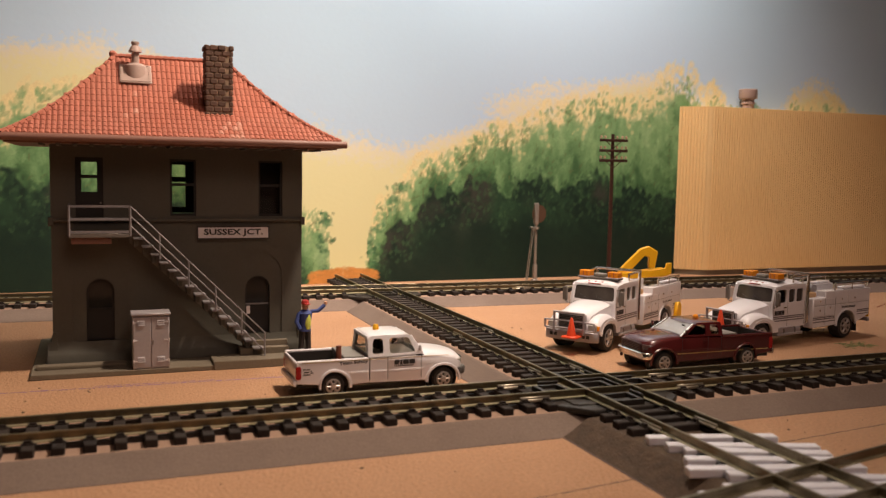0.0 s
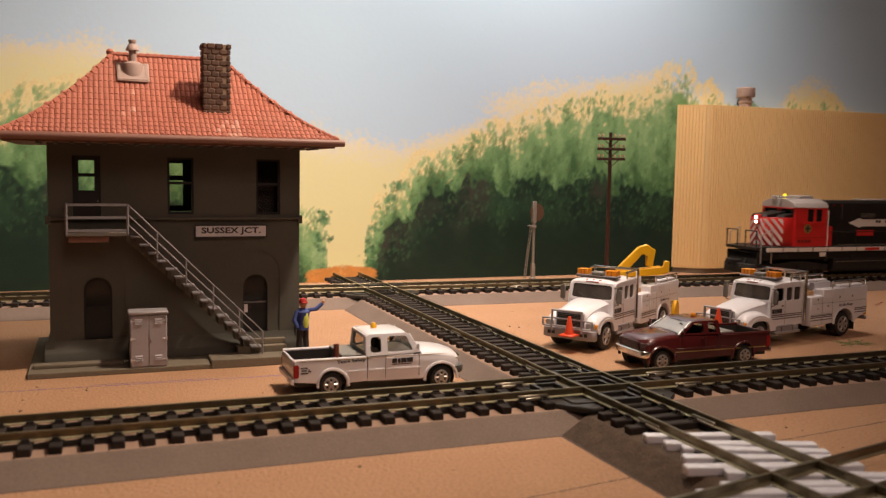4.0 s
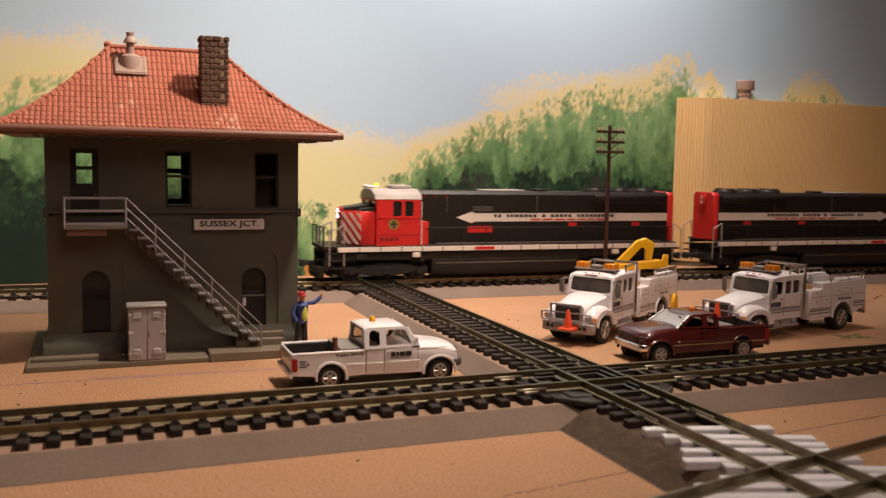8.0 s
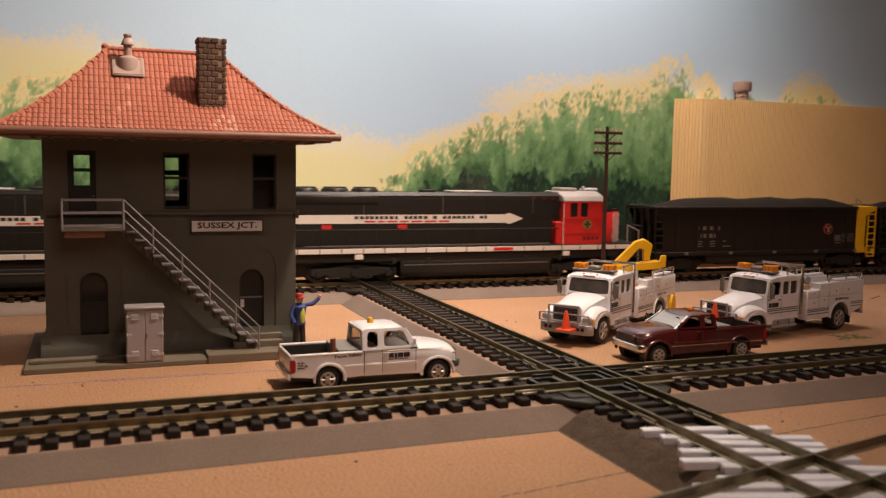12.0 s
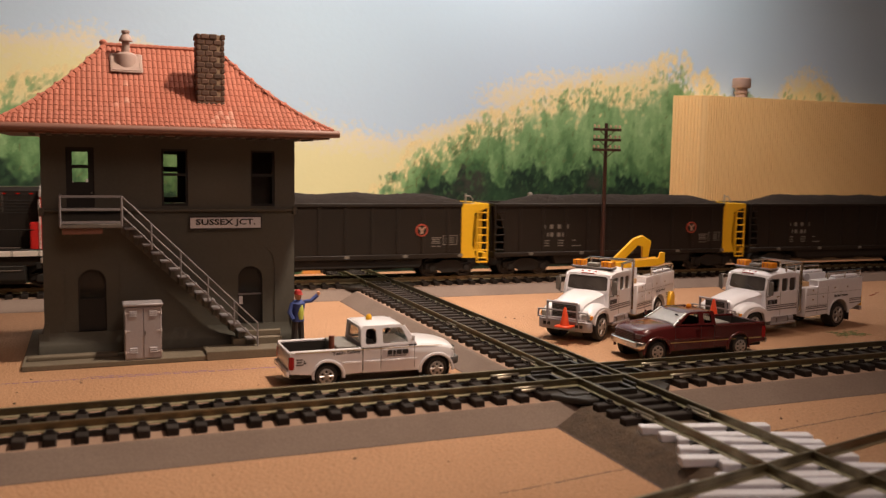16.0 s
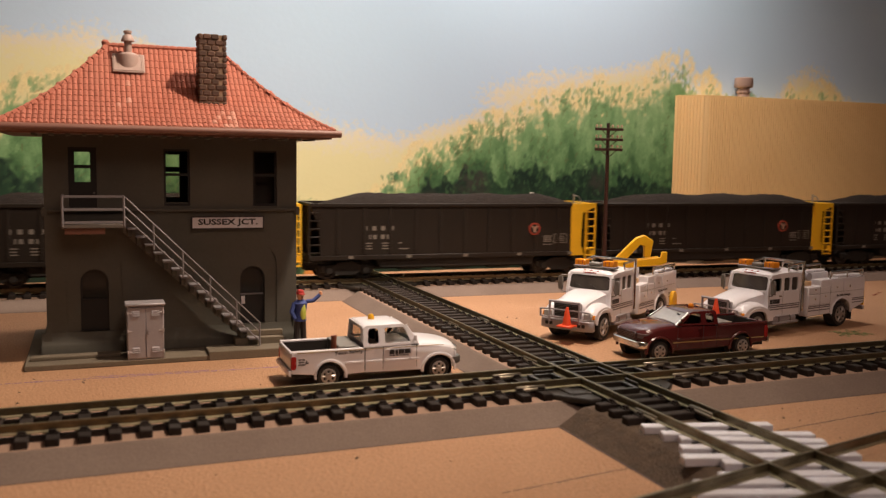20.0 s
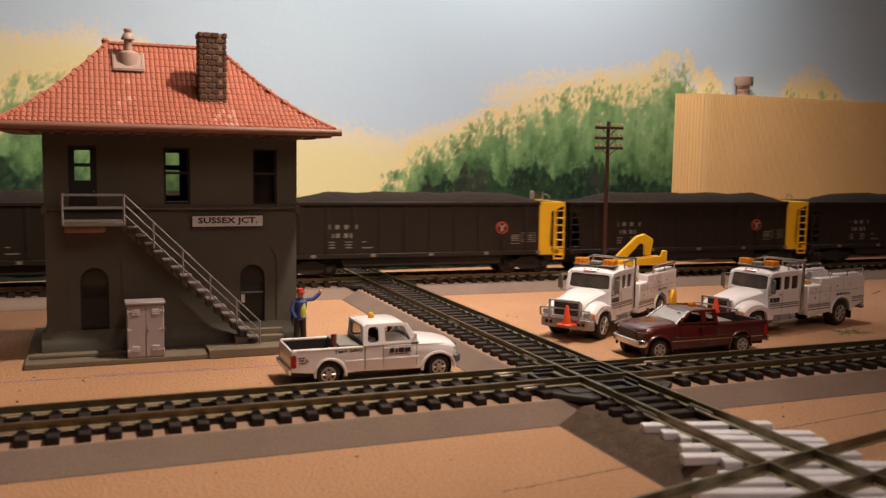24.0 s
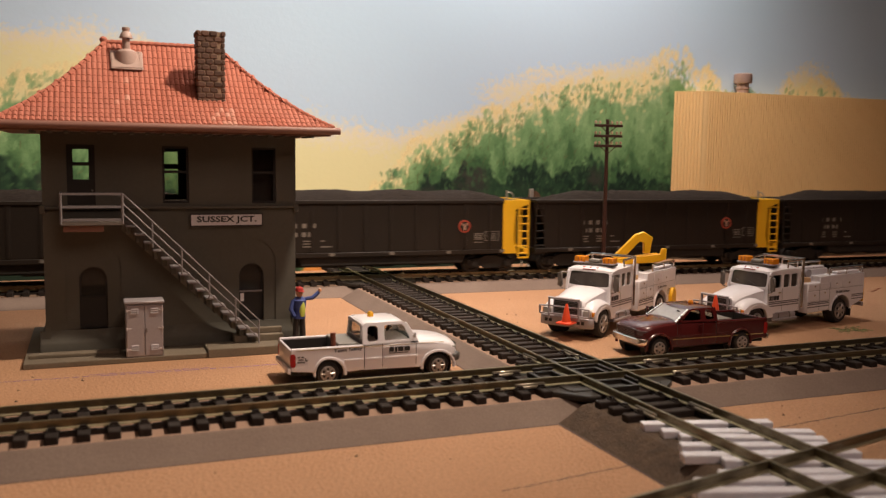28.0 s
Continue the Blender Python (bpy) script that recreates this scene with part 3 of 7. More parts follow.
    # cream haze over the tree tops
    puff = np.clip(blotches(30, 99)[0] + 0.5 * blotches(11, 99)[0], 0, 1)
    dabs(3600, np.where(clear, top - 14, 0), np.where(clear, top + 4 + 12 * puff, -99), (1.6, 4.0), (1.2, 2.6),
         lambda k, r: np.array((0.82, 0.71, 0.37)) * rng.uniform(0.95, 1.04), (0.25, 0.75), -0.3)
    # the crowns, first as a thin wash with ragged edges and then in leafy clumps
    ragged = np.clip((T - 12 - Z + 6 * blotches(9, 1.6) + 4 * blotches(4, 1.4)) / 5, 0, 1)
    lay(whole, leaf(S), ragged)
    dabs(9500, np.maximum(deep - 6, GROUND), top + 1, (1.3, 4.2), (0.7, 1.7),
         lambda k, r: leaf(S[r, k] + rng.normal(0.02, 0.13)) * rng.uniform(0.9, 1.1) if rng.random() > 0.75 * max(0, 1 - (top[k] + 2 - zs[r]) / 18) + 0.6 * lump[r, k] * (zs[r] > top[k] - 16) else None, (0.4, 0.95), -0.25)
    dabs(1100, top - 26, top - 2, (1.6, 4.0), (0.8, 1.8), lambda k, r: np.array((0.78, 0.69, 0.36)) if clear[k] and lump[r, k] > 0.25 else None, (0.3, 0.7), -0.3)
    dabs(1100, deep + 2, top - 6, (1.2, 3.4), (0.4, 0.9), lambda k, r: (0.12, 0.15, 0.06) if lump[r, k] < 0 else None, (0.4, 0.8), -0.5)
    # the dark trees in front, with pointed tops and lighter sprays
    spiky = np.clip((D + 2 - Z + 7 * blotches(8, 2.0) + 6 * blotches(3.0, 1.5)) / 3.8, 0, 1) * (D > GROUND)
    shade = np.clip(0.5 + 0.8 * blotches(13, 1.3) + 0.5 * blotches(4), 0, 1)[..., None] * np.clip(1.3 - (D - Z) / 34, 0.1, 1)[..., None]
    plum = np.clip(2 * blotches(20, 1.5), 0, 1)[..., None]
    lay(whole, np.array((0.008, 0.025, 0.017)) * (1 - shade) + (np.array((0.024, 0.066, 0.033)) * (1 - plum) + np.array((0.042, 0.047, 0.038)) * plum) * shade, spiky)
    dabs(3400, np.maximum(deep - 30, GROUND), deep + 5, (0.9, 2.6), (0.6, 1.4),
         lambda k, r: np.array((0.022, 0.060, 0.030)) * rng.uniform(0.6, 1.7) if rng.random() < 0.75 else np.array((0.055, 0.125, 0.058)) * rng.uniform(0.7, 1.3), (0.25, 0.65), -0.2)
    dabs(900, np.maximum(deep - 16, GROUND), deep, (1.0, 2.6), (0.6, 1.2), lambda k, r: leaf(0.02 + rng.normal(0, 0.12)) if lump[r, k] > 0.15 else None, (0.25, 0.6), -0.2)
    # loose sprigs at the edges of the clearing, and the bare earth at its foot
    for _ in range(620):
        west = rng.random() < 0.35
        z = rng.uniform(-6, 36 if west else 58)
        x = rng.normal(-4 if west else 29 + max(0, z - 16) * 0.5, 2.8)
        tint = ((0.10, 0.25, 0.11), (0.05, 0.14, 0.065), (0.24, 0.40, 0.20))[rng.integers(0, 3)]
        if noise.noise((x * 0.14, z * 0.14, 6)) + rng.uniform(-0.3, 0.3) > 0.05:
            dab(x, z, rng.uniform(1.0, 2.8), rng.uniform(0.8, 1.6), rng.normal(0, 0.7), tint, rng.uniform(0.5, 0.95))
    for _ in range(520):
        x = rng.uniform(-14, 33)
        dab(x, rng.uniform(-14, -1.5 - abs(x - 12) * 0.12), rng.uniform(1.6, 3.4), rng.uniform(0.9, 1.6), 1.5 + rng.normal(0, 0.15), np.array((0.60, 0.27, 0.07)) * rng.uniform(0.88, 1.12), rng.uniform(0.4, 0.9))
    # the sheet of paint
    k = (YB + 247) / 599
    keep = cover > 0.015
    cells = keep[:-1, :-1] | keep[1:, :-1] | keep[:-1, 1:] | keep[1:, 1:]
    used = np.zeros(X.shape, bool)
    for a in (0, 1):
        for b in (0, 1):
            used[a:a + cells.shape[0], b:b + cells.shape[1]] |= cells
    number = np.cumsum(used.ravel()).reshape(X.shape) - 1
    verts = np.stack([(-148 + (X + 148) * k)[used], np.full(used.sum(), YB - 0.12), np.maximum(66 + (Z - 66) * k, GROUND + 0.1)[used]], -1) * MM
    quads = np.stack([number[:-1, :-1][cells], number[:-1, 1:][cells], number[1:, 1:][cells], number[1:, :-1][cells]], -1)
    me = bpy.data.meshes.new("brush_dabs")
    me.from_pydata(verts.tolist(), [], quads.tolist())
    paint = me.color_attributes.new("paint", "FLOAT_COLOR", "POINT")
    paint.data.foreach_set("color", np.concatenate([colour[used], cover[used][:, None]], -1).astype(np.float32).ravel())
    me.materials.append(M["paint"])
    root = thing("painted_trees", at_mm(0, 0, 0), "painted green trees with brush dabs on the backdrop", "painting", kind="structure")
    ob = new("brush_dabs", me)
    ob.parent = root
    tagged(ob, "soft dabs of green, cream and dark green paint", kind="stuff")


painted_foliage()


# ---- warehouse flat ----
def build_warehouse():
    x0, x1, y0, y1, top = 263.0, 545.0, 315.0, 329.6, 117.6
    t = thing("storage_building", at_mm(x0, y0, GROUND), "tall cream corrugated metal storage building without windows", "building")
    back = at_mm(-x0, -y0, -GROUND)
    pitch, depth = 2.25, 0.75

    def ribs(a, b):
        n = round((b - a) / pitch)
        s = (b - a) / n
        out = []
        for i in range(n):
            o = a + i * s
            out += [(o, 0.0), (o + 0.55 * s, 0.0), (o + 0.68 * s, depth), (o + 0.87 * s, depth)]
        return out

    front = [(x, y0 - d) for x, d in ribs(x0 + 20, x1)]
    way = Vector((17.0, y0 + 1.4 - y1, 0)).normalized()
    out = Vector((way.y, -way.x, 0))
    side = [((x0 + way.x * k + out.x * d), (y1 + way.y * k + out.y * d)) for k, d in ribs(0.5, 21.6)]
    corner = [(x0 + 17.6, y0 + 0.9), (x0 + 18.6, y0 + 0.35)]
    part("wall", prism(side + corner + front + [(x1, y0 + 1.5), (x0 + 19, y0 + 1.5), (x0 + 3, y1)], "z", -5.5, top), "siding", t, "cream corrugated wall", back, 20)
    part("roof", prism([(x0 + 1.5, y1), (x0 + 18, y0 + 1), (x1, y0 + 1), (x1, y1)], "z", top - 1.2, top - 0.3), "siding", t, "", back)
    part("plinth", prism([(x0 + 1.5, y1), (x0 + 18, y0 + 1), (x1, y0 + 1), (x1, y1)], "z", GROUND, -5.5), "plinth", t, "dark base course", back)
    vx, vy = 321.0, 323.0
    v = part("roof_vent", rod((vx, vy, top - 1), (vx, vy, top + 8), 4.6, n=20), "ventgrey", t, "pinkish-grey round roof ventilator", back)
    part("collar", lathe([(4.6, 0), (5.4, 0.2), (5.4, 1.4), (4.6, 1.6)], n=20, centre=(vx, vy, top + 3.4)), "ventgrey", v)
    part("hood", lathe([(4.6, 0), (6.6, 0.3), (6.9, 1.0), (6.9, 7.0), (6.3, 7.6), (0.1, 8.0)], n=20, centre=(vx, vy, top + 7.4)), "ventgrey", v)


M["ventgrey"] = material("pinkish_grey_vent", (0.42, 0.31, 0.27), 0.5, vary=0.1, grain=800, bump=0.1)
build_warehouse()


# ---- crossings, white ties and the angled track ----
def build_crossing(y, label, turn=0):
    t = thing("track_crossing", at_mm(0, y, 0, 0, 0, turn), label, "rail crossing", kind="structure")
    part("base_plate", prism([(-22, -13), (-13, -22), (13, -22), (22, -13), (22, 13), (13, 22), (-13, 22), (-22, 13)], "z", CORK_TOP - 0.3, -3.1, 0.3), "frog", t)
    for a, b, q in ((-13.5, 13.5, 0), (-13.5, 13.5, 90)):
        for s in (-14.6, 14.6):
            part("tie", box(s - 1.75, s + 1.75, -15.5, 15.5, CORK_TOP - 0.1, -2.6, 0.25), "frog", t, "", at_mm(0, 0, -0.02 * (q > 0), 0, 0, q))
    for q in (0, 90):
        for s in (-8.25, 8.25):
            rail_part(t, s, -21, 21, at_mm(0, 0, 0, 0, 0, q), 0.03 * (q > 0))
        for s in (-6.2, 6.2):
            part("guard_rail", box(-5.9, 5.9, s - 0.45, s + 0.45, -3.1, -0.7 - 0.03 * (q > 0), 0.12), "frog", t, "", at_mm(0, 0, 0, 0, 0, q))
            part("guard_rail", box(10.4, 17.5, s - 0.4, s + 0.4, -3.1, -0.7 - 0.03 * (q > 0), 0.12), "frog", t, "", at_mm(0, 0, 0, 0, 0, q))
            part("guard_rail", box(-17.5, -10.4, s - 0.4, s + 0.4, -3.1, -0.7 - 0.03 * (q > 0), 0.12), "frog", t, "", at_mm(0, 0, 0, 0, 0, q))
    for x0, x1 in ((-5.2, 5.2), (10.6, 20), (-20, -10.6)):
        for y0, y1 in ((-5.2, 5.2),):
            part("infill", plate([(x0, y0), (x1, y0), (x1, y1), (x0, y1)], [[(x0 + 1.3, y0 + 1.3), (x1 - 1.3, y0 + 1.3), (x1 - 1.3, y1 - 1.3), (x0 + 1.3, y1 - 1.3)]], "z", -3.15, -1.5), "frog", t, "raised rim round a sunk pan")
            if x0 != -5.2:
                part("screw", lathe([(0.05, -3.1), (1.0, -3.1), (1.0, -2.7), (0.7, -2.45), (0.05, -2.4)], n=12, centre=((x0 + x1) / 2, (y0 + y1) / 2, 0)), "brightmetal", t, "small bright screw head")
            if x0 != -5.2:
                part("infill", plate([(y0, x0), (y1, x0), (y1, x1), (y0, x1)], [[(y0 + 1.3, x0 + 1.3), (y1 - 1.3, x0 + 1.3), (y1 - 1.3, x1 - 1.3), (y0 + 1.3, x1 - 1.3)]], "z", -3.15, -1.5), "frog", t, "raised rim round a sunk pan")
    return t


M["rustchip"] = material("red_brown_chip", (0.30, 0.06, 0.03), 0.7, vary=0.2, bump=0.1)
M["brightmetal"] = material("bright_silver_paint", (0.62, 0.60, 0.62), 0.4, 0.4, vary=0.08, bump=0)
build_crossing(0, "black plastic ninety-degree crossing with nickel rails, front line")
build_crossing(FAR_Y, "black plastic ninety-degree crossing with nickel rails, rear line", -1)


def joiners():
    """Bright rail joiners where the lengths of track meet."""
    one = mesh_of("rail_joiner", box(-5, 5, -1.4, 1.4, -2.75, -1.9, 0.2, bm=box(-5, 5, -0.85, 0.85, -2.2, -1.2, 0.2)), "solder")
    for owner, places in ((FRONT, ((-26, -8.25), (-26, 8.25), (30, -8.25), (30, 8.25))), (CROSSING, ((25.5, 8.25), (26.5, -8.25), (96, 8.25), (102, -8.25), (-44, 8.25), (-46, -8.25))), (REAR, ((-120, -8.25), (-60, 8.25), (86, -8.25)))):
        for x, y in places:
            same("rail_joiner", one, owner, at_mm(x, y, 0), "bright metal rail joiner")


joiners()


def build_angled_track():
    t = thing("railway_track", at_mm(10, -95.6, 0, 0, 0, 12), "bare tarnished rails laid at an angle over white ties", "railway track", kind="structure")
    for s in (-8.25, 8.25):
        rail_part(t, s, -210, 330, None, 0.05)
    rnd = random.Random(5)
    for i in range(15):
        y = -55 - 6.3 * i
        x0 = (-15.5 if i < 6 else -15.5 - 5 * (i - 5)) + rnd.uniform(-5, 4)
        x1 = (19 + 2.6 * i) + rnd.uniform(-9, 5)
        part("white_tie", box(x0, x1, -1.7, 1.7, CORK_TOP - 0.1, TIE_TOP, 0.25), "styrene", t, "white styrene tie strip", Matrix(t.matrix_world.inverted()) @ at_mm(0, y + rnd.uniform(-0.8, 0.8), 0, 0, 0, -19 + rnd.uniform(-5, 4)))


build_angled_track()


def build_dirt_shoulder():
    """Loose dark dirt heaped along the roadbed of the crossing line."""
    nx, ny = 64, 120
    verts, faces = [], []
    for j in range(ny):
        y = -23.5 - j * 1.25
        for i in range(nx):
            x = -27.5 + i * 55.0 / (nx - 1)
            a = abs(x)
            ragged = 24.5 + 2.0 * noise.noise((y * 0.15, x > 0, 3)) + 1.0 * noise.noise((y * 0.6, x > 0, 3))
            z = CORK_TOP if a < 16 else CORK_TOP + (GROUND - 0.4 - CORK_TOP) * min(1, (a - 16) / (ragged - 16))
            z += 0.45 * noise.noise((x * 0.5, y * 0.5, 0)) + 0.3 * noise.noise((x * 1.4, y * 1.4, 2)) if a < ragged else -0.6
            if a < 15.6:
                z = min(z, CORK_TOP)
            verts.append((x * MM, y * MM, z * MM))
    for j in range(ny - 1):
        for i in range(nx - 1):
            k = j * nx + i
            faces.append((k, k + nx, k + nx + 1, k + 1))
    me = bpy.data.meshes.new("dirt_shoulder")
    me.from_pydata(verts, [], faces)
    me.polygons.foreach_set("use_smooth", [True] * len(faces))
    me.materials.append(M["dirt"])
    tagged(new("dirt_shoulder", me), "dark brown dirt heaped along the roadbed", "dirt", kind="stuff")


build_dirt_shoulder()


def line_on_board(name, a, b, w, mat, label, seed):
    """A drawn line on the table top, broken into short uneven strokes."""
    rnd = random.Random(seed)
    a, b = Vector((*a, 0)), Vector((*b, 0))
    n = max(2, int((b - a).length / 3))
    side = (b - a).normalized().cross(Vector((0, 0, 1)))
    bm = bmesh.new()
    for i in range(n):
        p, q = a.lerp(b, i / n), a.lerp(b, (i + rnd.uniform(0.75, 1.0)) / n)
        o = side * rnd.uniform(-0.15, 0.15)
        k = side * w * rnd.uniform(0.25, 0.6)
        lo = [bm.verts.new((*(c + o).xy, GROUND + 0.02)) for c in (p - k, q - k, q + k, p + k)]
        hi = [bm.verts.new((*(c + o).xy, GROUND + 0.05)) for c in (p - k, q - k, q + k, p + k)]
        bm.faces.new(hi)
        for j in range(4):
            bm.faces.new((lo[j], lo[(j + 1) % 4], hi[(j + 1) % 4], hi[j]))
    structure(part(name, join(None, bm), mat), label)


line_on_board("violet_line", (-182, 76.2), (-86, 73.6), 1.1, "violet", "faint violet pencil line on the table top", 1)
line_on_board("violet_line", (-150, 77.6), (-110, 76.0), 0.8, "violet", "faint violet pencil line on the table top", 2)
line_on_board("seam_line", (21, -49.2), (120, -37), 0.5, "pencil", "dark seam across the table top", 3)
line_on_board("seam_line", (-62, -66.3), (-20, -60.3), 0.5, "pencil", "dark seam across the table top", 4)


def scatter_debris():
    """Specks of grit and ballast lying on the table top."""
    rnd = random.Random(21)
    verts, faces = [], []
    for _ in range(420):
        x, y = rnd.uniform(-200, 220), rnd.uniform(-150, 205)
        if abs(y) < 27 or abs(x) < 27 or (-176 < x < -70 and 86 < y < 170):
            continue
        r = rnd.choice((0.15, 0.2, 0.25, 0.35, 0.6)) * rnd.uniform(0.7, 1.3)
        k = len(verts)
        z = GROUND - 0.05
        for q in ((r, 0, 0), (0.2 * r, r, 0), (-0.9 * r, 0.3 * r, 0), (-0.3 * r, -0.9 * r, 0), (0.1 * r, 0.1 * r, 0.8 * r)):
            verts.append(((x + q[0]) * MM, (y + q[1]) * MM, (z + q[2]) * MM))
        faces += [(k + i, k + (i + 1) % 4, k + 4) for i in range(4)]
    me = bpy.data.meshes.new("grit")
    me.from_pydata(verts, [], faces)
    me.materials.append(M["dirt"])
    tagged(new("grit", me), "dark specks of grit on the table top", "grit", kind="stuff")


scatter_debris()
structure(part("hair_mark", pipe([(-151.2, 73.4, GROUND + 0.1), (-152.0, 71.8, GROUND + 0.1), (-151.9, 70.2, GROUND + 0.1), (-151.2, 69.2, GROUND + 0.1)], 0.14, n=5), "pencil"), "small dark curled fibre on the table top")
for place in ((282, 152), (287, 154.6), (294, 159)):
    structure(part("red_chip", box(place[0] - 0.9, place[0] + 0.9, place[1] - 0.6, place[1] + 0.6, GROUND - 0.02, GROUND + 0.35, 0.12), "rustchip"), "small red-brown chip on the table top")


# ---- telegraph pole, signal mast ----
def build_pole(x, y):
    t = thing("telegraph_pole", at_mm(x, y, GROUND), "dark brown telegraph pole with three cross arms", "pole")
    top = 98.0
    part("post", rod((0, 0, 0), (0, 0, top), 1.35, n=12, r2=0.95), "polewood", t)
    for i, z in enumerate((94.4, 88.6, 83.0)):
        a = part("cross_arm", box(-9, 9, -1.9, -0.6, z - 0.75, z + 0.75, 0.12), "polewood", t)
        for s in (-8.2, -5.6, 2.2, 5.6, 8.2):
            part("insulator", lathe([(0.25, 0), (0.25, 0.7), (0.75, 0.8), (0.75, 1.5), (0.45, 2.1), (0.05, 2.2)], n=8, centre=(s, -1.1, z + 0.5)), "insul", a, "small tan insulator")
        for s in (-1, 1):
            part("arm_brace", rod((s * 5, -1.2, z - 0.4), (0, -1.0, z - 4.4), 0.25, n=5), "polewood", a)


M["insul"] = material("tan_insulator", (0.55, 0.38, 0.25), 0.3, vary=0.2, grain=900, bump=0)
build_pole(126.5, 200)


M["rusttarget"] = material("dark_brown_target", (0.11, 0.06, 0.035), 0.6, vary=0.2, bump=0.1)


def build_signal(x, y):
    t = thing("signal_mast", at_mm(x, y, GROUND), "dull silver railway signal mast with round disc and ladder", "signal")
    part("base", box(-2, 2, -2, 2, 0, 3.5, 0.4), "signal", t)
    part("mast", rod((0, 0, 3), (0, 0, 55), 0.95, n=10), "signal", t)
    part("case", box(-1.2, 1.2, -1.4, 1.4, 3.5, 13, 0.3), "signal", t)
    part("collar", lathe([(0.9, 0), (1.9, 0.2), (1.9, 1.0), (0.9, 1.2)], n=12, centre=(0, 0, 37)), "signal", t)
    part("platform", box(-4.2, 1.6, -1.4, 1.4, 38.2, 38.9, 0.1), "signal", t)
    part("target_bracket", box(-1.6, 1.2, -1.6, 1.0, 40.5, 55, 0.3), "signal", t, "flat silver bracket")
    d = part("disc", lathe([(0.1, 0), (6.0, 0), (6.0, 0.7), (0.1, 0.7)], n=28, axis="y"), "rusttarget", t, "round brown target disc", at_mm(3.2, 1.4, 47.5, 0, 0, 15))
    part("lens_hood", rod((0, 0.8, 0), (0, 3.0, 0), 1.6, n=12), "signal", d)
    for s in (-1, 1):
        part("ladder_rail", rod((-6.4, s * 1.2, 0), (-2.0, s * 1.2, 38.5), 0.3, n=5), "signal", t)
    for i in range(15):
        f = (i + 0.5) / 15
        part("rung", rod((-6.4 + 4.4 * f, -1.2, 38.5 * f), (-6.4 + 4.4 * f, 1.2, 38.5 * f), 0.22, n=5), "signal", t)


build_signal(129.0, 298)


def build_turf(x, y):
    """A loose pinch of green ground foam."""
    rnd = random.Random(8)
    bm = bmesh.new()
    for _ in range(90):
        p, q, r = x + rnd.gauss(0, 4.2), y + rnd.gauss(0, 3.2), rnd.uniform(0.3, 0.8)
        box(p - r, p + r, q - r, q + r, GROUND - 0.05, GROUND + rnd.uniform(0.04, 0.12), bm=bm)
    tagged(part("turf_patch", bm, "turf"), "loose patch of green ground foam", kind="stuff")


M["turf"] = material("green_ground_foam", (0.20, 0.22, 0.08), 0.95, vary=0.4, grain=2000, bump=0.5, island=0.4)
build_turf(173, 62)


# ---- signal tower ----
M["rooftilepale"] = material("limescale_streaked_tile", (0.46, 0.19, 0.13), 0.8, second=(0.55, 0.31, 0.24), amount=0.8, vary=0.2, grain=900, blotch=300, bump=0.2)
TX, TY = -118.0, 132.0


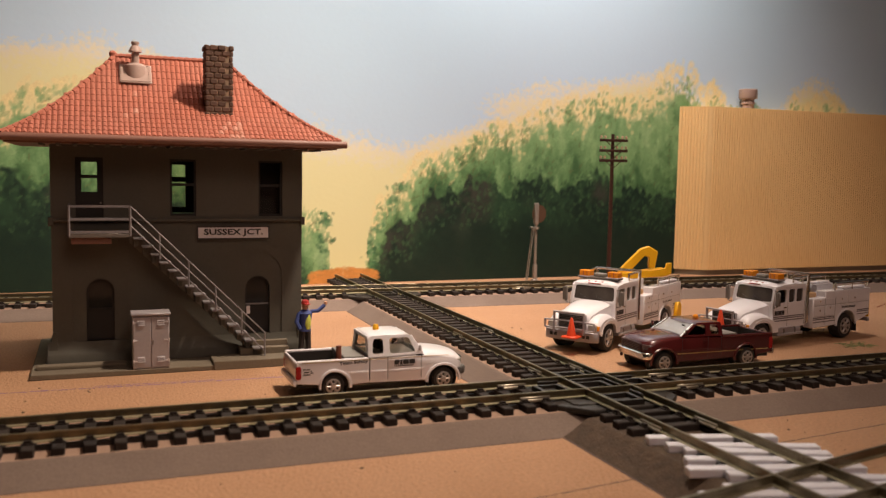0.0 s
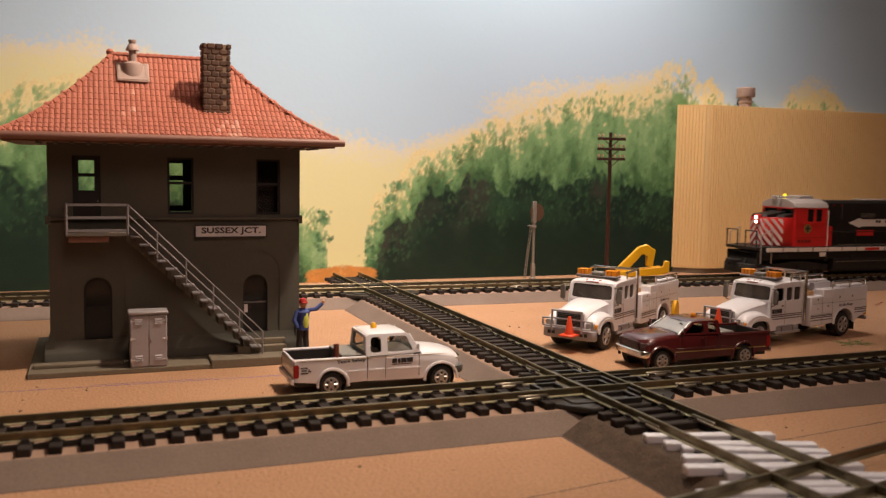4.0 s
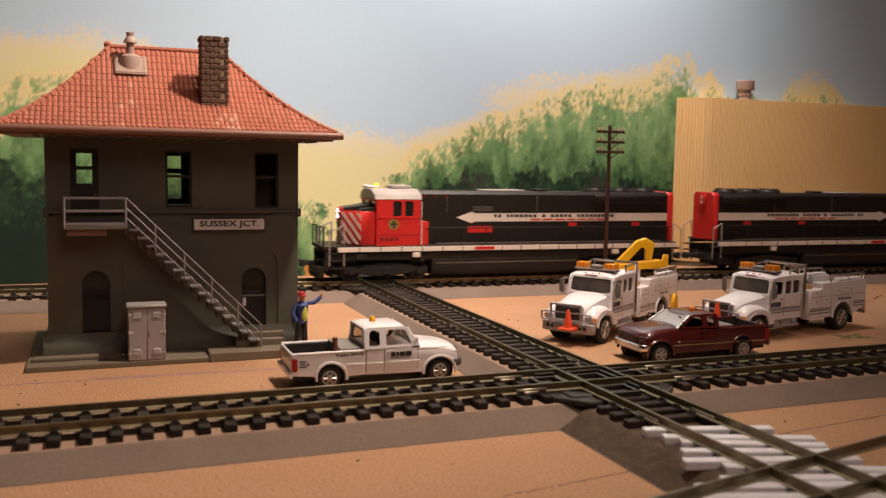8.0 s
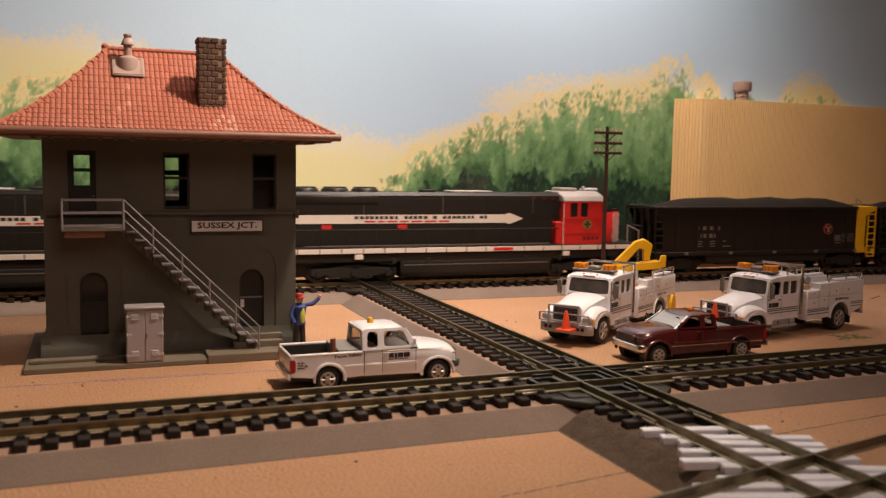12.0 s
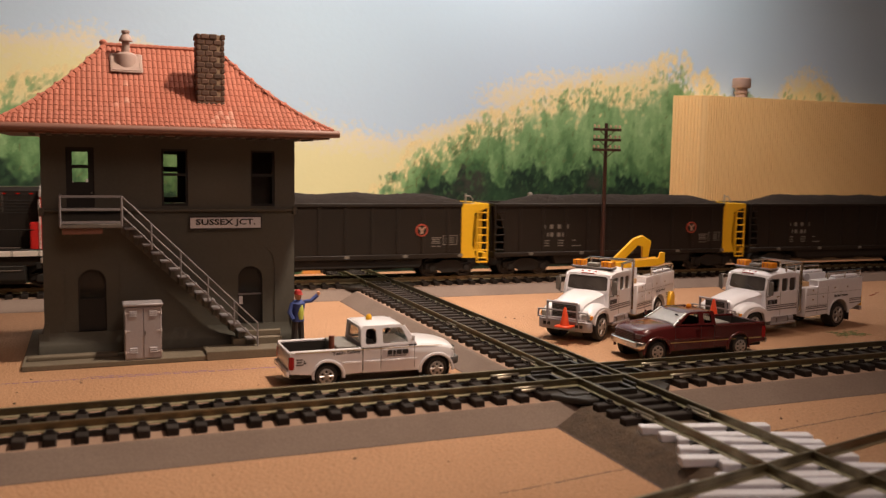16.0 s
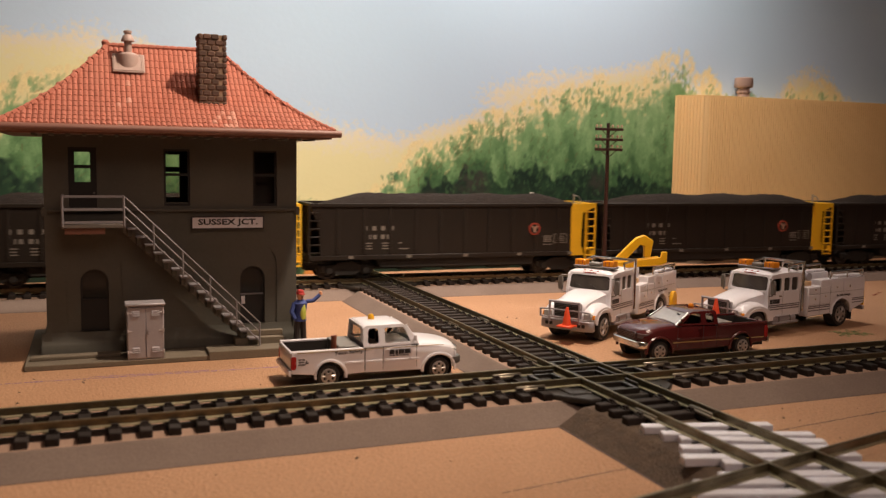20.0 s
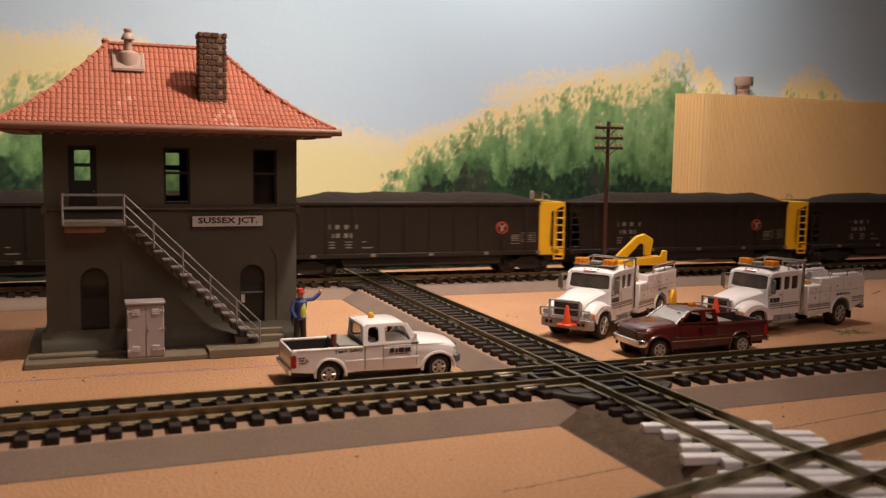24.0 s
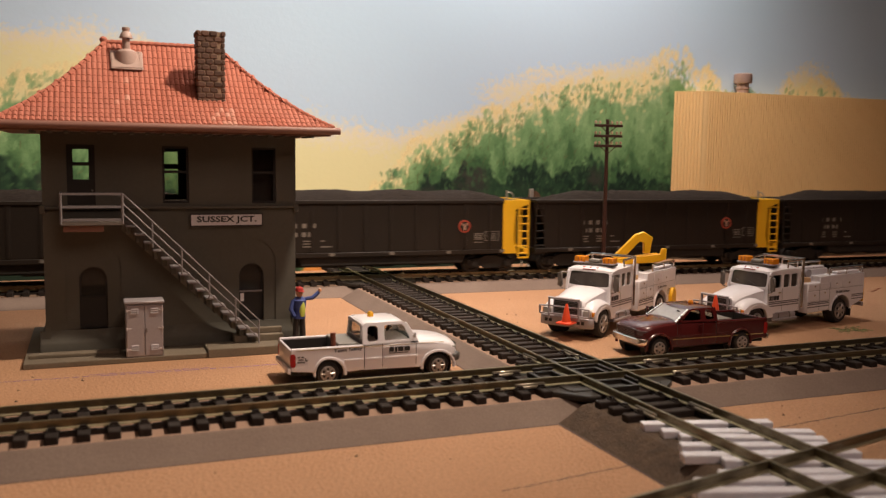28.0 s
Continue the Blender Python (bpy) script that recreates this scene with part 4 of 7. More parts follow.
def build_tower():
    t = thing("signal_tower", at_mm(TX, TY, GROUND), "olive-grey two-storey railway signal tower with red tiled roof", "tower")
    back = at_mm(-TX, -TY, -GROUND)

    def add(name, bm, mat, label="", parent=None, smooth=40):
        return part(name, bm, mat, parent or t, label, None if parent else back, smooth)

    xl, xr, yf, yb = -164.0, -72.0, 108.0, 156.0
    belt, top = 46.2, 74.0
    tops = [(-155.6, -146.0, 41.6, 68.7), (-122.4, -112.8, 47.2, 68.6), (-89.2, -79.8, 47.0, 68.6)]
    # upper walls
    add("upper_wall", plate(rect(xl, xr, belt, top), [rect(*w) for w in tops if w[2] > belt] + [rect(-155.6, -146.0, belt + 0.4, 68.7)], "y", yf, yf + 2.2), "tower", "upper front wall with three openings")
    add("upper_wall", plate(rect(xl, xr, belt, top), [rect(-154.4, -147.6, 54.6, 67.8), rect(-118.9, -112.6, 48.6, 66.6)], "y", yb - 2.2, yb), "tower", "upper rear wall")
    for x in (xl, xr - 2.2):
        add("upper_wall", plate([(yf + 2.2, belt), (yb - 2.2, belt), (yb - 2.2, top), (yf + 2.2, top)], [[(yf + 16, 48), (yf + 26, 48), (yf + 26, 67), (yf + 16, 67)]], "x", x, x + 2.2), "tower", "upper side wall")
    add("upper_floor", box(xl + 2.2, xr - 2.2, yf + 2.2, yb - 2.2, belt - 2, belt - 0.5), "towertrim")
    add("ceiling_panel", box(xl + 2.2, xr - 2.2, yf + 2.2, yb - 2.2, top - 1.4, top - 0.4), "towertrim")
    # belt course with small corner blocks
    add("belt_course", box(xl - 0.9, xr + 0.9, yf - 0.9, yf + 0.9, belt - 1.1, belt, 0.2), "tower")
    for x in (xl - 0.9, xr - 0.9):
        add("corner_block", box(x, x + 1.8, yf - 1.2, yf + 3, belt - 2.6, belt + 0.5, 0.2), "tower")
    # lower walls with arched recesses, arched doorways and a flared foot
    doors = [(-152.4, -142.6, 0.6, 23.8), (-94.2, -84.6, 0.6, 23.4)]
    recess = [(-157.2, -137.8, -3, 33), (-98.9, -79.9, -3, 33)]
    add("lower_wall", plate(rect(xl, xr, -3.2, belt - 1.1), [arch(*r, n=20) for r in recess], "y", yf + 0.55, yf + 1.1), "tower", "lower front wall with arched recesses")
    add("recess_panel", plate(rect(xl + 0.3, xr - 0.3, -3.2, belt - 1.3), [arch(*d) for d in doors], "y", yf + 1.1, yf + 2.6), "tower")
    add("lower_wall", box(xl, xr, yb - 2.2, yb, -7.4, belt - 1.1), "tower", "lower rear wall")
    for x in (xl, xr - 2.2):
        add("lower_wall", box(x, x + 2.2, yf + 2.6, yb - 2.2, -7.4, belt - 1.1), "tower", "lower side wall")
    foot = [(0, -7.4), (-2.6, -7.4), (-2.5, -5.2), (-1.9, -3.4), (-1.2, -1.6), (-0.6, 0), (-0.2, 2), (0, 4.5)]
    add("flared_foot", prism([(yf + 1.05, -7.4)] + [(yf + 0.55 + a, z) for a, z in ((-1.4, -7.4), (-1.4, -4.4), (-1.1, -3.4), (-0.5, -2.2), (-0.15, -0.6), (0, 0.6))] + [(yf + 1.05, 0.6)], "x", xl - 1.9, xr + 1.9), "tower")
    for x, s in ((xl, 1), (xr, -1)):
        add("flared_foot", prism([(x + s * a, z) for a, z in foot] + [(x + s * 1.5, 4.5), (x + s * 1.5, -7.4)], "y", yf, yb), "tower")
    # glazing bars, sashes and the landing door
    for i, (x0, x1, z0, z1) in enumerate(tops):
        if i == 0:
            door = add("door", plate(rect(x0, x1, z0, z1), [rect(x0 + 2.1, x1 - 2.1, 56.0, 61.0), rect(x0 + 2.1, x1 - 2.1, 62.0, 67.0)], "y", yf + 1.2, yf + 2.0), "towertrim", "dark half-glazed door on the landing")
            part("door_knob", lathe([(0.05, 0), (0.35, 0.1), (0.35, 0.5), (0.05, 0.6)], n=8, centre=(x1 - 1, yf + 0.5, 52), axis="y"), "steel", door)
        else:
            mid = 59.0
            w = add("window", plate(rect(x0, x1, z0, z1), [rect(x0 + 0.8, x1 - 0.8, z0 + 0.9, mid - 0.5), rect(x0 + 0.8, x1 - 0.8, mid + 0.5, z1 - 0.8)], "y", yf + 1.0, yf + 1.9), "towertrim", "dark double-hung sash window")
            for a, b in ((z0 + 0.9, mid - 0.5), (mid + 0.5, z1 - 0.8)):
                pane = part("pane", box(x0 + 0.8, x1 - 0.8, yf + 1.35, yf + 1.5, a, b), "glass", w)
                pane.visible_shadow = False
    # dark panel added behind the right window to keep it dark
    add("partition", box(-96, -74.5, yf + 7, yf + 8, belt - 0.5, top - 1.4), "towertrim", "added dark panel behind the right upper window")
    add("meeting_rail", box(-154.4, -147.6, yb - 1.6, yb - 0.8, 60.6, 61.8), "towertrim")
    add("meeting_rail", box(-118.9, -112.6, yb - 1.6, yb - 0.8, 59.3, 61.4), "towertrim")
    for x0, x1, z0, z1 in doors:
        d = add("door", plate(arch(x0 - 0.2, x1 + 0.2, z0, z1 + 0.2), [arch(x0 + 0.7, x1 - 0.7, 12.6, z1 - 0.6, n=18)], "y", yf + 2.7, yf + 3.3), "towertrim", "dark arched door with round-headed glass")
        part("pane", plate(arch(x0 + 0.6, x1 - 0.6, 12.4, z1 - 0.5, n=18), [], "y", yf + 3.0, yf + 3.1), "darkglass", d)
        part("door_rail", box(x0 + 0.3, x1 - 0.3, yf + 2.5, yf + 2.7, 11.8, 12.5, 0.08), "railgrey" if x0 > -100 else "towertrim", d)
        part("sill", box(x0 - 0.8, x1 + 0.8, yf + 0.5, yf + 2.6, z0 - 0.7, z0, 0.15), "tower", d)
        if x0 > -100:
            part("notice", box(x0 + 0.6, x0 + 2.0, yf + 2.3, yf + 2.45, 8.2, 11.4), "white", d, "small white notice")
    add("entry_step", box(-97.5, -78.5, 100.5, yf - 2.4, -7.4, -3.6, 0.25), "plinth")
    add("entry_step", box(-96.0, -78.5, 103.5, yf - 2.4, -3.6, -1.4, 0.25), "plinth")
    # base slabs
    add("base_slab", box(-171, -76, 91.5, 164, GROUND, -7.6, 0.25), "plinth", "grey base slab")
    add("base_slab", box(-108.5, -67.5, 90.8, 103.4, -9.5, -6.2, 0.25), "plinth")
    add("base_slab", box(-169.5, -139.0, 99.2, 104, -7.6, -6.3, 0.25), "plinth")
    # platform and outside stair
    add("landing", box(-158, -136.8, 97, yf, 39.9, 41.4, 0.2), "steel", "grey landing platform")
    add("landing_bracket", box(-157, -143.5, 98.5, yf, 37.6, 39.9, 0.2), "gutter")
    yr = 97.3
    for x in (-157.6, -137.1):
        add("railing_post", rod((x, yr, 40.5), (x, yr, 51.4), 0.5, n=6), "railgrey")
    for z in (51.2, 46.6, 42.0):
        add("railing", box(-157.8, -137.0, yr - 0.3, yr + 0.3, z - 0.42, z + 0.42), "railgrey")
        add("railing", box(-157.9, -157.3, yr, yf, z - 0.42, z + 0.42), "railgrey")
    n, sx, sz = 15, 3.1, 3.07
    for side in (105.6,):
        add("stringer", prism([(-137.2, 40.6), (-135.2, 40.9), (-135.2 + n * sx + 1.2, 41 - n * sz - 0.6), (-135.2 + n * sx - 2.4, -7.3), (-137.2, 37.4)], "y", side, side + 0.5), "steel")
    tread = mesh_of("tread", box(-0.5, sx + 0.5, 0, 7.6, -0.55, 0, 0.12), "railgrey")
    riser = mesh_of("riser", box(-0.3, 1.3, 2.2, 7.6, -sz - 0.1, -0.5, 0.1), "tower")
    for i in range(n):
        same("tread", tread, t, back @ at_mm(-136 + i * sx + 0.4, yr + 0.5, 39.6 - i * sz), "grey stair tread")
        same("riser", riser, t, back @ at_mm(-136 + i * sx + 0.4, yr + 0.5, 39.6 - i * sz), "dark riser block under the tread")
    down = (-88.4 + 136.9) / (51.2 - 2.6)
    for off in (0.0, -3.6, -7.2):
        add("handrail", pipe([(-136.9, yr, 51.2 + off), (-88.4, yr, 2.6 + off)], 0.29, n=6), "railgrey")
    for x in (-127.0, -116.8, -107.0, -97.4, -88.6):
        z = 51.2 - (x + 136.9) / down
        add("handrail_post", rod((x, yr, z), (x, yr, max(z - 9.6, -6.4)), 0.36, n=6), "railgrey")
    # eaves, gutter and rafter tails
    ex0, ex1, ey0, ey1 = -178.6, -60.6, 92.0, 172.0
    add("soffit", box(ex0 + 1, ex1 - 1, ey0 + 1, ey1 - 1, 73.2, 74.2), "gutter")
    rafter = mesh_of("rafter_tail", box(-0.75, 0.75, ey0 + 0.4, yf, 72.5, 73.2, 0.1), "tower")
    for i in range(19):
        same("rafter_tail", rafter, t, back @ at_mm(-166 + i * 5.4, 0, 0))
    for a, b in (((ex0 - 1, ey0, 75.2), (ex1 + 2.4, ey0, 75.2)), ((ex1 + 0.6, ey0, 75.2), (ex1 + 0.6, ey1, 75.2)), ((ex0, ey0, 75.2), (ex0, ey1, 75.2)), ((ex0, ey1, 75.2), (ex1, ey1, 75.2))):
        add("gutter", rod(a, b, 1.35, n=10), "gutter")
    add("eave_board", box(ex0 + 0.4, ex1 - 0.4, ey0 + 0.4, ey1 - 0.4, 74.2, 76.2, 0.2), "gutter")

    # tiled hip roof: rise(u) is the slightly flared profile from eave to ridge
    z0, z1 = 76.2, 108.2
    rx, ry = 37.6, (ey1 - ey0) / 2

    def rise(u):
        return z0 + (z1 - z0) * (0.60 * u + 0.40 * u * u)

    deck = bmesh.new()
    steps = [i / 8 for i in range(9)]
    rings = []
    for u in steps:
        z = rise(u) - 0.15
        rings.append([deck.verts.new(c) for c in ((ex0 + rx * u, ey0 + ry * u, z), (ex1 - rx * u, ey0 + ry * u, z), (ex1 - rx * u, ey1 - ry * u, z), (ex0 + rx * u, ey1 - ry * u, z))])
    for lo, hi in zip(rings, rings[1:]):
        for i in range(4):
            deck.faces.new((lo[i], lo[(i + 1) % 4], hi[(i + 1) % 4], hi[i]))
    deck.faces.new(rings[0])
    roof = add("roof", join(None, deck), "rooftile", "terracotta hip roof")
    verts, faces, pale = [], [], []
    rows, w = 14, 1.84

    def slope(u, s, lift, side):
        """A point on one of the four slopes: u up the slope, s along the eave."""
        z = rise(u) + lift
        if side == 0:
            return (s, ey0 + ry * u, z)
        if side == 1:
            return (s, ey1 - ry * u, z)
        return (ex0 + rx * u, s, z) if side == 2 else (ex1 - rx * u, s, z)

    jig = random.Random(4)
    for side in range(4):
        a, b, run = (ex0, ex1, rx) if side < 2 else (ey0, ey1, ry)
        for r in range(rows):
            u0, u1 = r / rows, (r + 1.25) / rows
            um = (r + 0.5) / rows
            lo, hi = a + run * um, b - run * um
            mid = (a + b) / 2
            for c in range(math.ceil((lo - mid) / w), math.floor((hi - mid) / w) + 1):
                s = mid + c * w + jig.uniform(-0.04, 0.04)
                v0 = len(verts)
                up = 0.34 + jig.uniform(-0.07, 0.07)
                for u, extra in ((u0, up), (min(u1, 1), -0.05)):
                    for ds, dz in ((-0.5, -0.05), (-0.3, 0.36), (0, 0.55), (0.3, 0.36), (0.5, -0.05)):
                        verts.append([q * MM for q in slope(u, s + ds * w, dz + extra, side)])
                faces += [(v0 + i, v0 + i + 1, v0 + i + 6, v0 + i + 5) for i in range(4)]
                faces.append((v0 + 4, v0 + 3, v0 + 2, v0 + 1, v0))
                streak = side == 0 and ((abs(s + 138.6) < 1.0 and r < 11) or (abs(s + 135.0) < 0.95 and 4 < r < 9) or (-108 < s < -97 and r < 4))
                pale += [int(streak and jig.random() < 0.42)] * 5
    me = bpy.data.meshes.new("roof_tiles")
    me.from_pydata(verts, [], faces)
    me.materials.append(M["rooftile"])
    me.materials.append(M["rooftilepale"])
    me.polygons.foreach_set("material_index", pale)
    ob = new("roof_tiles", me)
    ob.parent, ob.matrix_basis = t, back
    tagged(ob, "rows of small terracotta barrel tiles", kind="stuff")
    # hip and ridge caps
    cap = mesh_of("ridge_tile", lathe([(0.05, -1.5), (0.85, -1.45), (1.15, -0.6), (0.95, 1.35), (0.05, 1.4)], n=8), "rooftile")
    for sx_, sy_ in ((0, 0), (1, 0), (0, 1), (1, 1)):
        pts = [Vector(((ex1 - rx * u) if sx_ else (ex0 + rx * u), (ey1 - ry * u) if sy_ else (ey0 + ry * u), rise(u) + 0.1)) for u in [i / 20 for i in range(21)]]
        for a, b in zip(pts, pts[1:]):
            q = (a - b).to_track_quat("Z", "Y").to_matrix().to_4x4()
            same("ridge_tile", cap, t, back @ Matrix.Translation((a + b) / 2 * MM) @ q)
    x = ex0 + rx
    while x < ex1 - rx + 0.1:
        same("ridge_tile", cap, t, back @ Matrix.Translation(Vector((x, (ey0 + ey1) / 2, rise(1) + 0.2)) * MM) @ pose(0, 0, 0, 0, 90, 0))
        x += 2.75
    for x in (ex0 + rx - 0.6, ex1 - rx + 0.6):
        add("finial", lathe([(0.3, 0), (1.3, 0.4), (1.5, 1.5), (0.9, 2.3), (0.1, 2.5)], n=10, centre=(x, (ey0 + ey1) / 2, rise(1) - 0.2)), "rooftile")
    # chimney of single bricks
    cx0, cx1, cy0, cy1, cz0, cz1 = -109.3, -99.0, 107.0, 116.2, 84.6, 112.0
    stack = add("chimney", box(cx0 + 0.3, cx1 - 0.3, cy0 + 0.3, cy1 - 0.3, cz0, cz1 - 0.4), "mortar", "tall brown brick chimney with pale joints")
    add("flue", box(cx0 + 2.6, cx1 - 2.6, cy0 + 2.6, cy1 - 2.6, cz1 - 0.9, cz1 + 0.1), "blackmatt")
    h, bl = 2.1, 3.05
    brick = mesh_of("brick", box(-bl / 2 + 0.17, bl / 2 - 0.17, -0.6, 0.75, 0.17, h - 0.17, 0.22), "brick")
    half = mesh_of("brick", box(-bl / 4 + 0.15, bl / 4 - 0.15, -0.6, 0.75, 0.17, h - 0.17, 0.2), "brick")
    rows_ = int((cz1 - cz0) / h)
    for r in range(rows_):
        z = cz1 - (r + 1) * h
        grow = 0.25 if r < 1 else 0.0
        for face in range(4):
            turn = at_mm((cx0 + cx1) / 2, (cy0 + cy1) / 2, z, 0, 0, 90 * face)
            wide, deep = ((cx1 - cx0), (cy1 - cy0)) if face % 2 == 0 else ((cy1 - cy0), (cx1 - cx0))
            x = -wide / 2 + (0 if (r + face) % 2 else bl / 2)
            spots = []
            if not (r + face) % 2:
                spots.append((-wide / 2 + bl / 4, half))
            while x + bl <= wide / 2 + 0.3:
                spots.append((x + bl / 2, brick))
                x += bl
            if wide / 2 - x > 0.9:
                spots.append((wide / 2 - bl / 4, half))
            for px, me_ in spots:
                same("brick", me_, stack, turn @ at_mm(px, -deep / 2 + 0.55 - grow + jig.uniform(-0.06, 0.06), 0, 0, jig.uniform(-0.8, 0.8), 0))
    # roof ventilator on its flashing plate
    u = 0.80
    zv, yv, xv = rise(u) + 0.6, ey0 + ry * u, -133.6
    tilt = math.degrees(math.atan2((rise(0.9) - rise(0.7)), ry * 0.2))
    v = part("roof_vent", box(-5.9, 5.9, -5.4, 5.4, 0.4, 1.0, 0.25), "ventgrey", t, "tan-grey roof ventilator on a square flashing", back @ at_mm(xv, yv, zv + 0.2, tilt, 0, 0))
    part("flashing_rim", plate(rect(-5.3, 5.3, -4.8, 4.8), [rect(-4.7, 4.7, -4.2, 4.2)], "z", 1.0, 1.25), "ventgrey", v)
    part("dome", lathe([(4.0, -4.0), (4.0, 0.4), (3.7, 1.4), (2.4, 2.2), (1.5, 2.4), (0.1, 2.4)], n=20, centre=(xv, yv + 1.2, zv + 2.6)), "ventgrey", t, "", back)
    part("pipe", rod((xv, yv + 1.2, zv + 4.6), (xv, yv + 1.2, zv + 9.8), 1.45, n=14), "ventgrey", t, "", back)
    part("cowl", lathe([(1.5, 0), (2.5, 0.1), (2.5, 0.5), (1.6, 2.4), (1.25, 2.6), (1.25, 3.2), (1.5, 3.3), (1.5, 4.1), (0.1, 4.2)], n=16, centre=(xv, yv + 1.2, zv + 9.0)), "ventgrey", t, "", back)
    return t


build_tower()


def build_station_sign():
    t = thing("name_sign", at_mm(-112.4, 107.7, 38.5), "white name board with black letters and border on the tower wall", "sign")
    part("board", box(0, 27.0, -0.5, 0.22, 0, 4.4), "white", t)
    part("border", plate(rect(-0.3, 27.3, -0.3, 4.7), [rect(0.15, 26.85, 0.15, 4.25)], "y", -0.62, -0.2), "ink", t)
    part("lettering", words("SUSSEX JCT.", 22.6, 3.0), "ink", t, "", at_mm(2.2, -0.55, 0.7), 0)


def build_cabinet():
    t = thing("relay_cabinet", at_mm(-130.6, 95.6, -7.6), "silver double-door relay cabinet standing on the tower base", "cabinet")
    part("body", box(-6.4, 6.4, -3.6, 4.0, 0, 19.6, 0.2), "silver", t)
    part("roof", box(-6.9, 6.9, -4.6, 4.4, 19.6, 20.5, 0.25), "silver", t)
    for s in (-1, 1):
        d = part("door", box(min(s * 0.12, s * 6.1), max(s * 0.12, s * 6.1), -4.0, -3.55, 0.6, 19.0, 0.12), "silver", t, "silver louvred door")
        for z in (2.6, 16.0):
            for k in range(3):
                part("louvre", prism([(-4.35, z + k * 0.75), (-3.98, z + 0.5 + k * 0.75), (-3.98, z + k * 0.75)], "x", s * 3.4 - 1.3, s * 3.4 + 1.3), "silver", d)
        for z in (2.4, 10.0, 16.6):
            part("hinge", rod((s * 6.15, -4.1, z), (s * 6.15, -4.1, z + 1.1), 0.3, n=8), "brightmetal", d)
            part("hinge_strap", box(min(s * 4.6, s * 6.1), max(s * 4.6, s * 6.1), -4.16, -3.98, z + 0.3, z + 0.75, 0.06), "brightmetal", d)
        if s > 0:
            part("handle", box(0.5, 0.85, -4.5, -3.9, 9.0, 10.6, 0.08), "steel", d)


build_station_sign()
build_cabinet()


# ---- road vehicles ----
def arc(cx, cz, r, a0, a1, n=9):
    return [(cx + r * math.cos(radians(a0 + (a1 - a0) * i / n)), cz + r * math.sin(radians(a0 + (a1 - a0) * i / n))) for i in range(n + 1)]


def squeeze(bm, z0, z1, k):
    """Draws the sides in towards the roof."""
    for v in bm.verts:
        if v.co.z > z0:
            v.co.y *= 1 - k * min(1, (v.co.z - z0) / (z1 - z0))
    return bm


def wheel(parent, x, y, r, width, dual=False):
    """A wheel whose outer face looks away from the middle of the vehicle."""
    s = 1 if y > 0 else -1
    tyre = part("wheel", lathe([(r * 0.62, -width / 2), (r * 0.9, -width / 2), (r, -width * 0.28), (r, width * 0.28), (r * 0.9, width / 2), (r * 0.62, width / 2)], n=24, axis="y"), "tyre", parent, "black rubber wheel", at_mm(x, y, r))
    o = s * (width * 0.5 + 0.06)
    bm = lathe([(r * 0.66, o - s * 0.3), (r * 0.66, o), (r * 0.56, o + s * 0.12), (r * 0.52, o - s * 0.02), (r * 0.26, o), (r * 0.22, o + s * 0.3), (0.05, o + s * 0.32)], n=20, axis="y")
    for i in range(6):
        a = 2 * math.pi * i / 6
        rod((0.22 * r * math.cos(a), o + s * 0.1, 0.22 * r * math.sin(a)), (0.56 * r * math.cos(a), o + s * 0.1, 0.56 * r * math.sin(a)), 0.075 * r, bm, 5)
    rim = part("rim", bm, "rimgrey", tyre, "bright spoked rim")
    for i in range(6):
        a = 2 * math.pi * (i + 0.5) / 6
        part("rim_hole", rod((0.4 * r * math.cos(a), o - s * 0.1, 0.4 * r * math.sin(a)), (0.4 * r * math.cos(a), o + s * 0.06, 0.4 * r * math.sin(a)), 0.11 * r, n=8), "ink", rim)
    return tyre


def side_mirror(parent, x, y, z, mat, w=1.2, h=1.9):
    s = 1 if y > 0 else -1
    m = part("mirror", box(x - 0.4, x + 0.4, y + s * 0.6, y + s * (0.6 + w), z, z + h, 0.2), mat, parent)
    part("mirror_arm", rod((x, y - s * 0.6, z + 0.4), (x, y + s * 0.9, z + 0.4), 0.25, n=5), mat, m)


plain_part = part


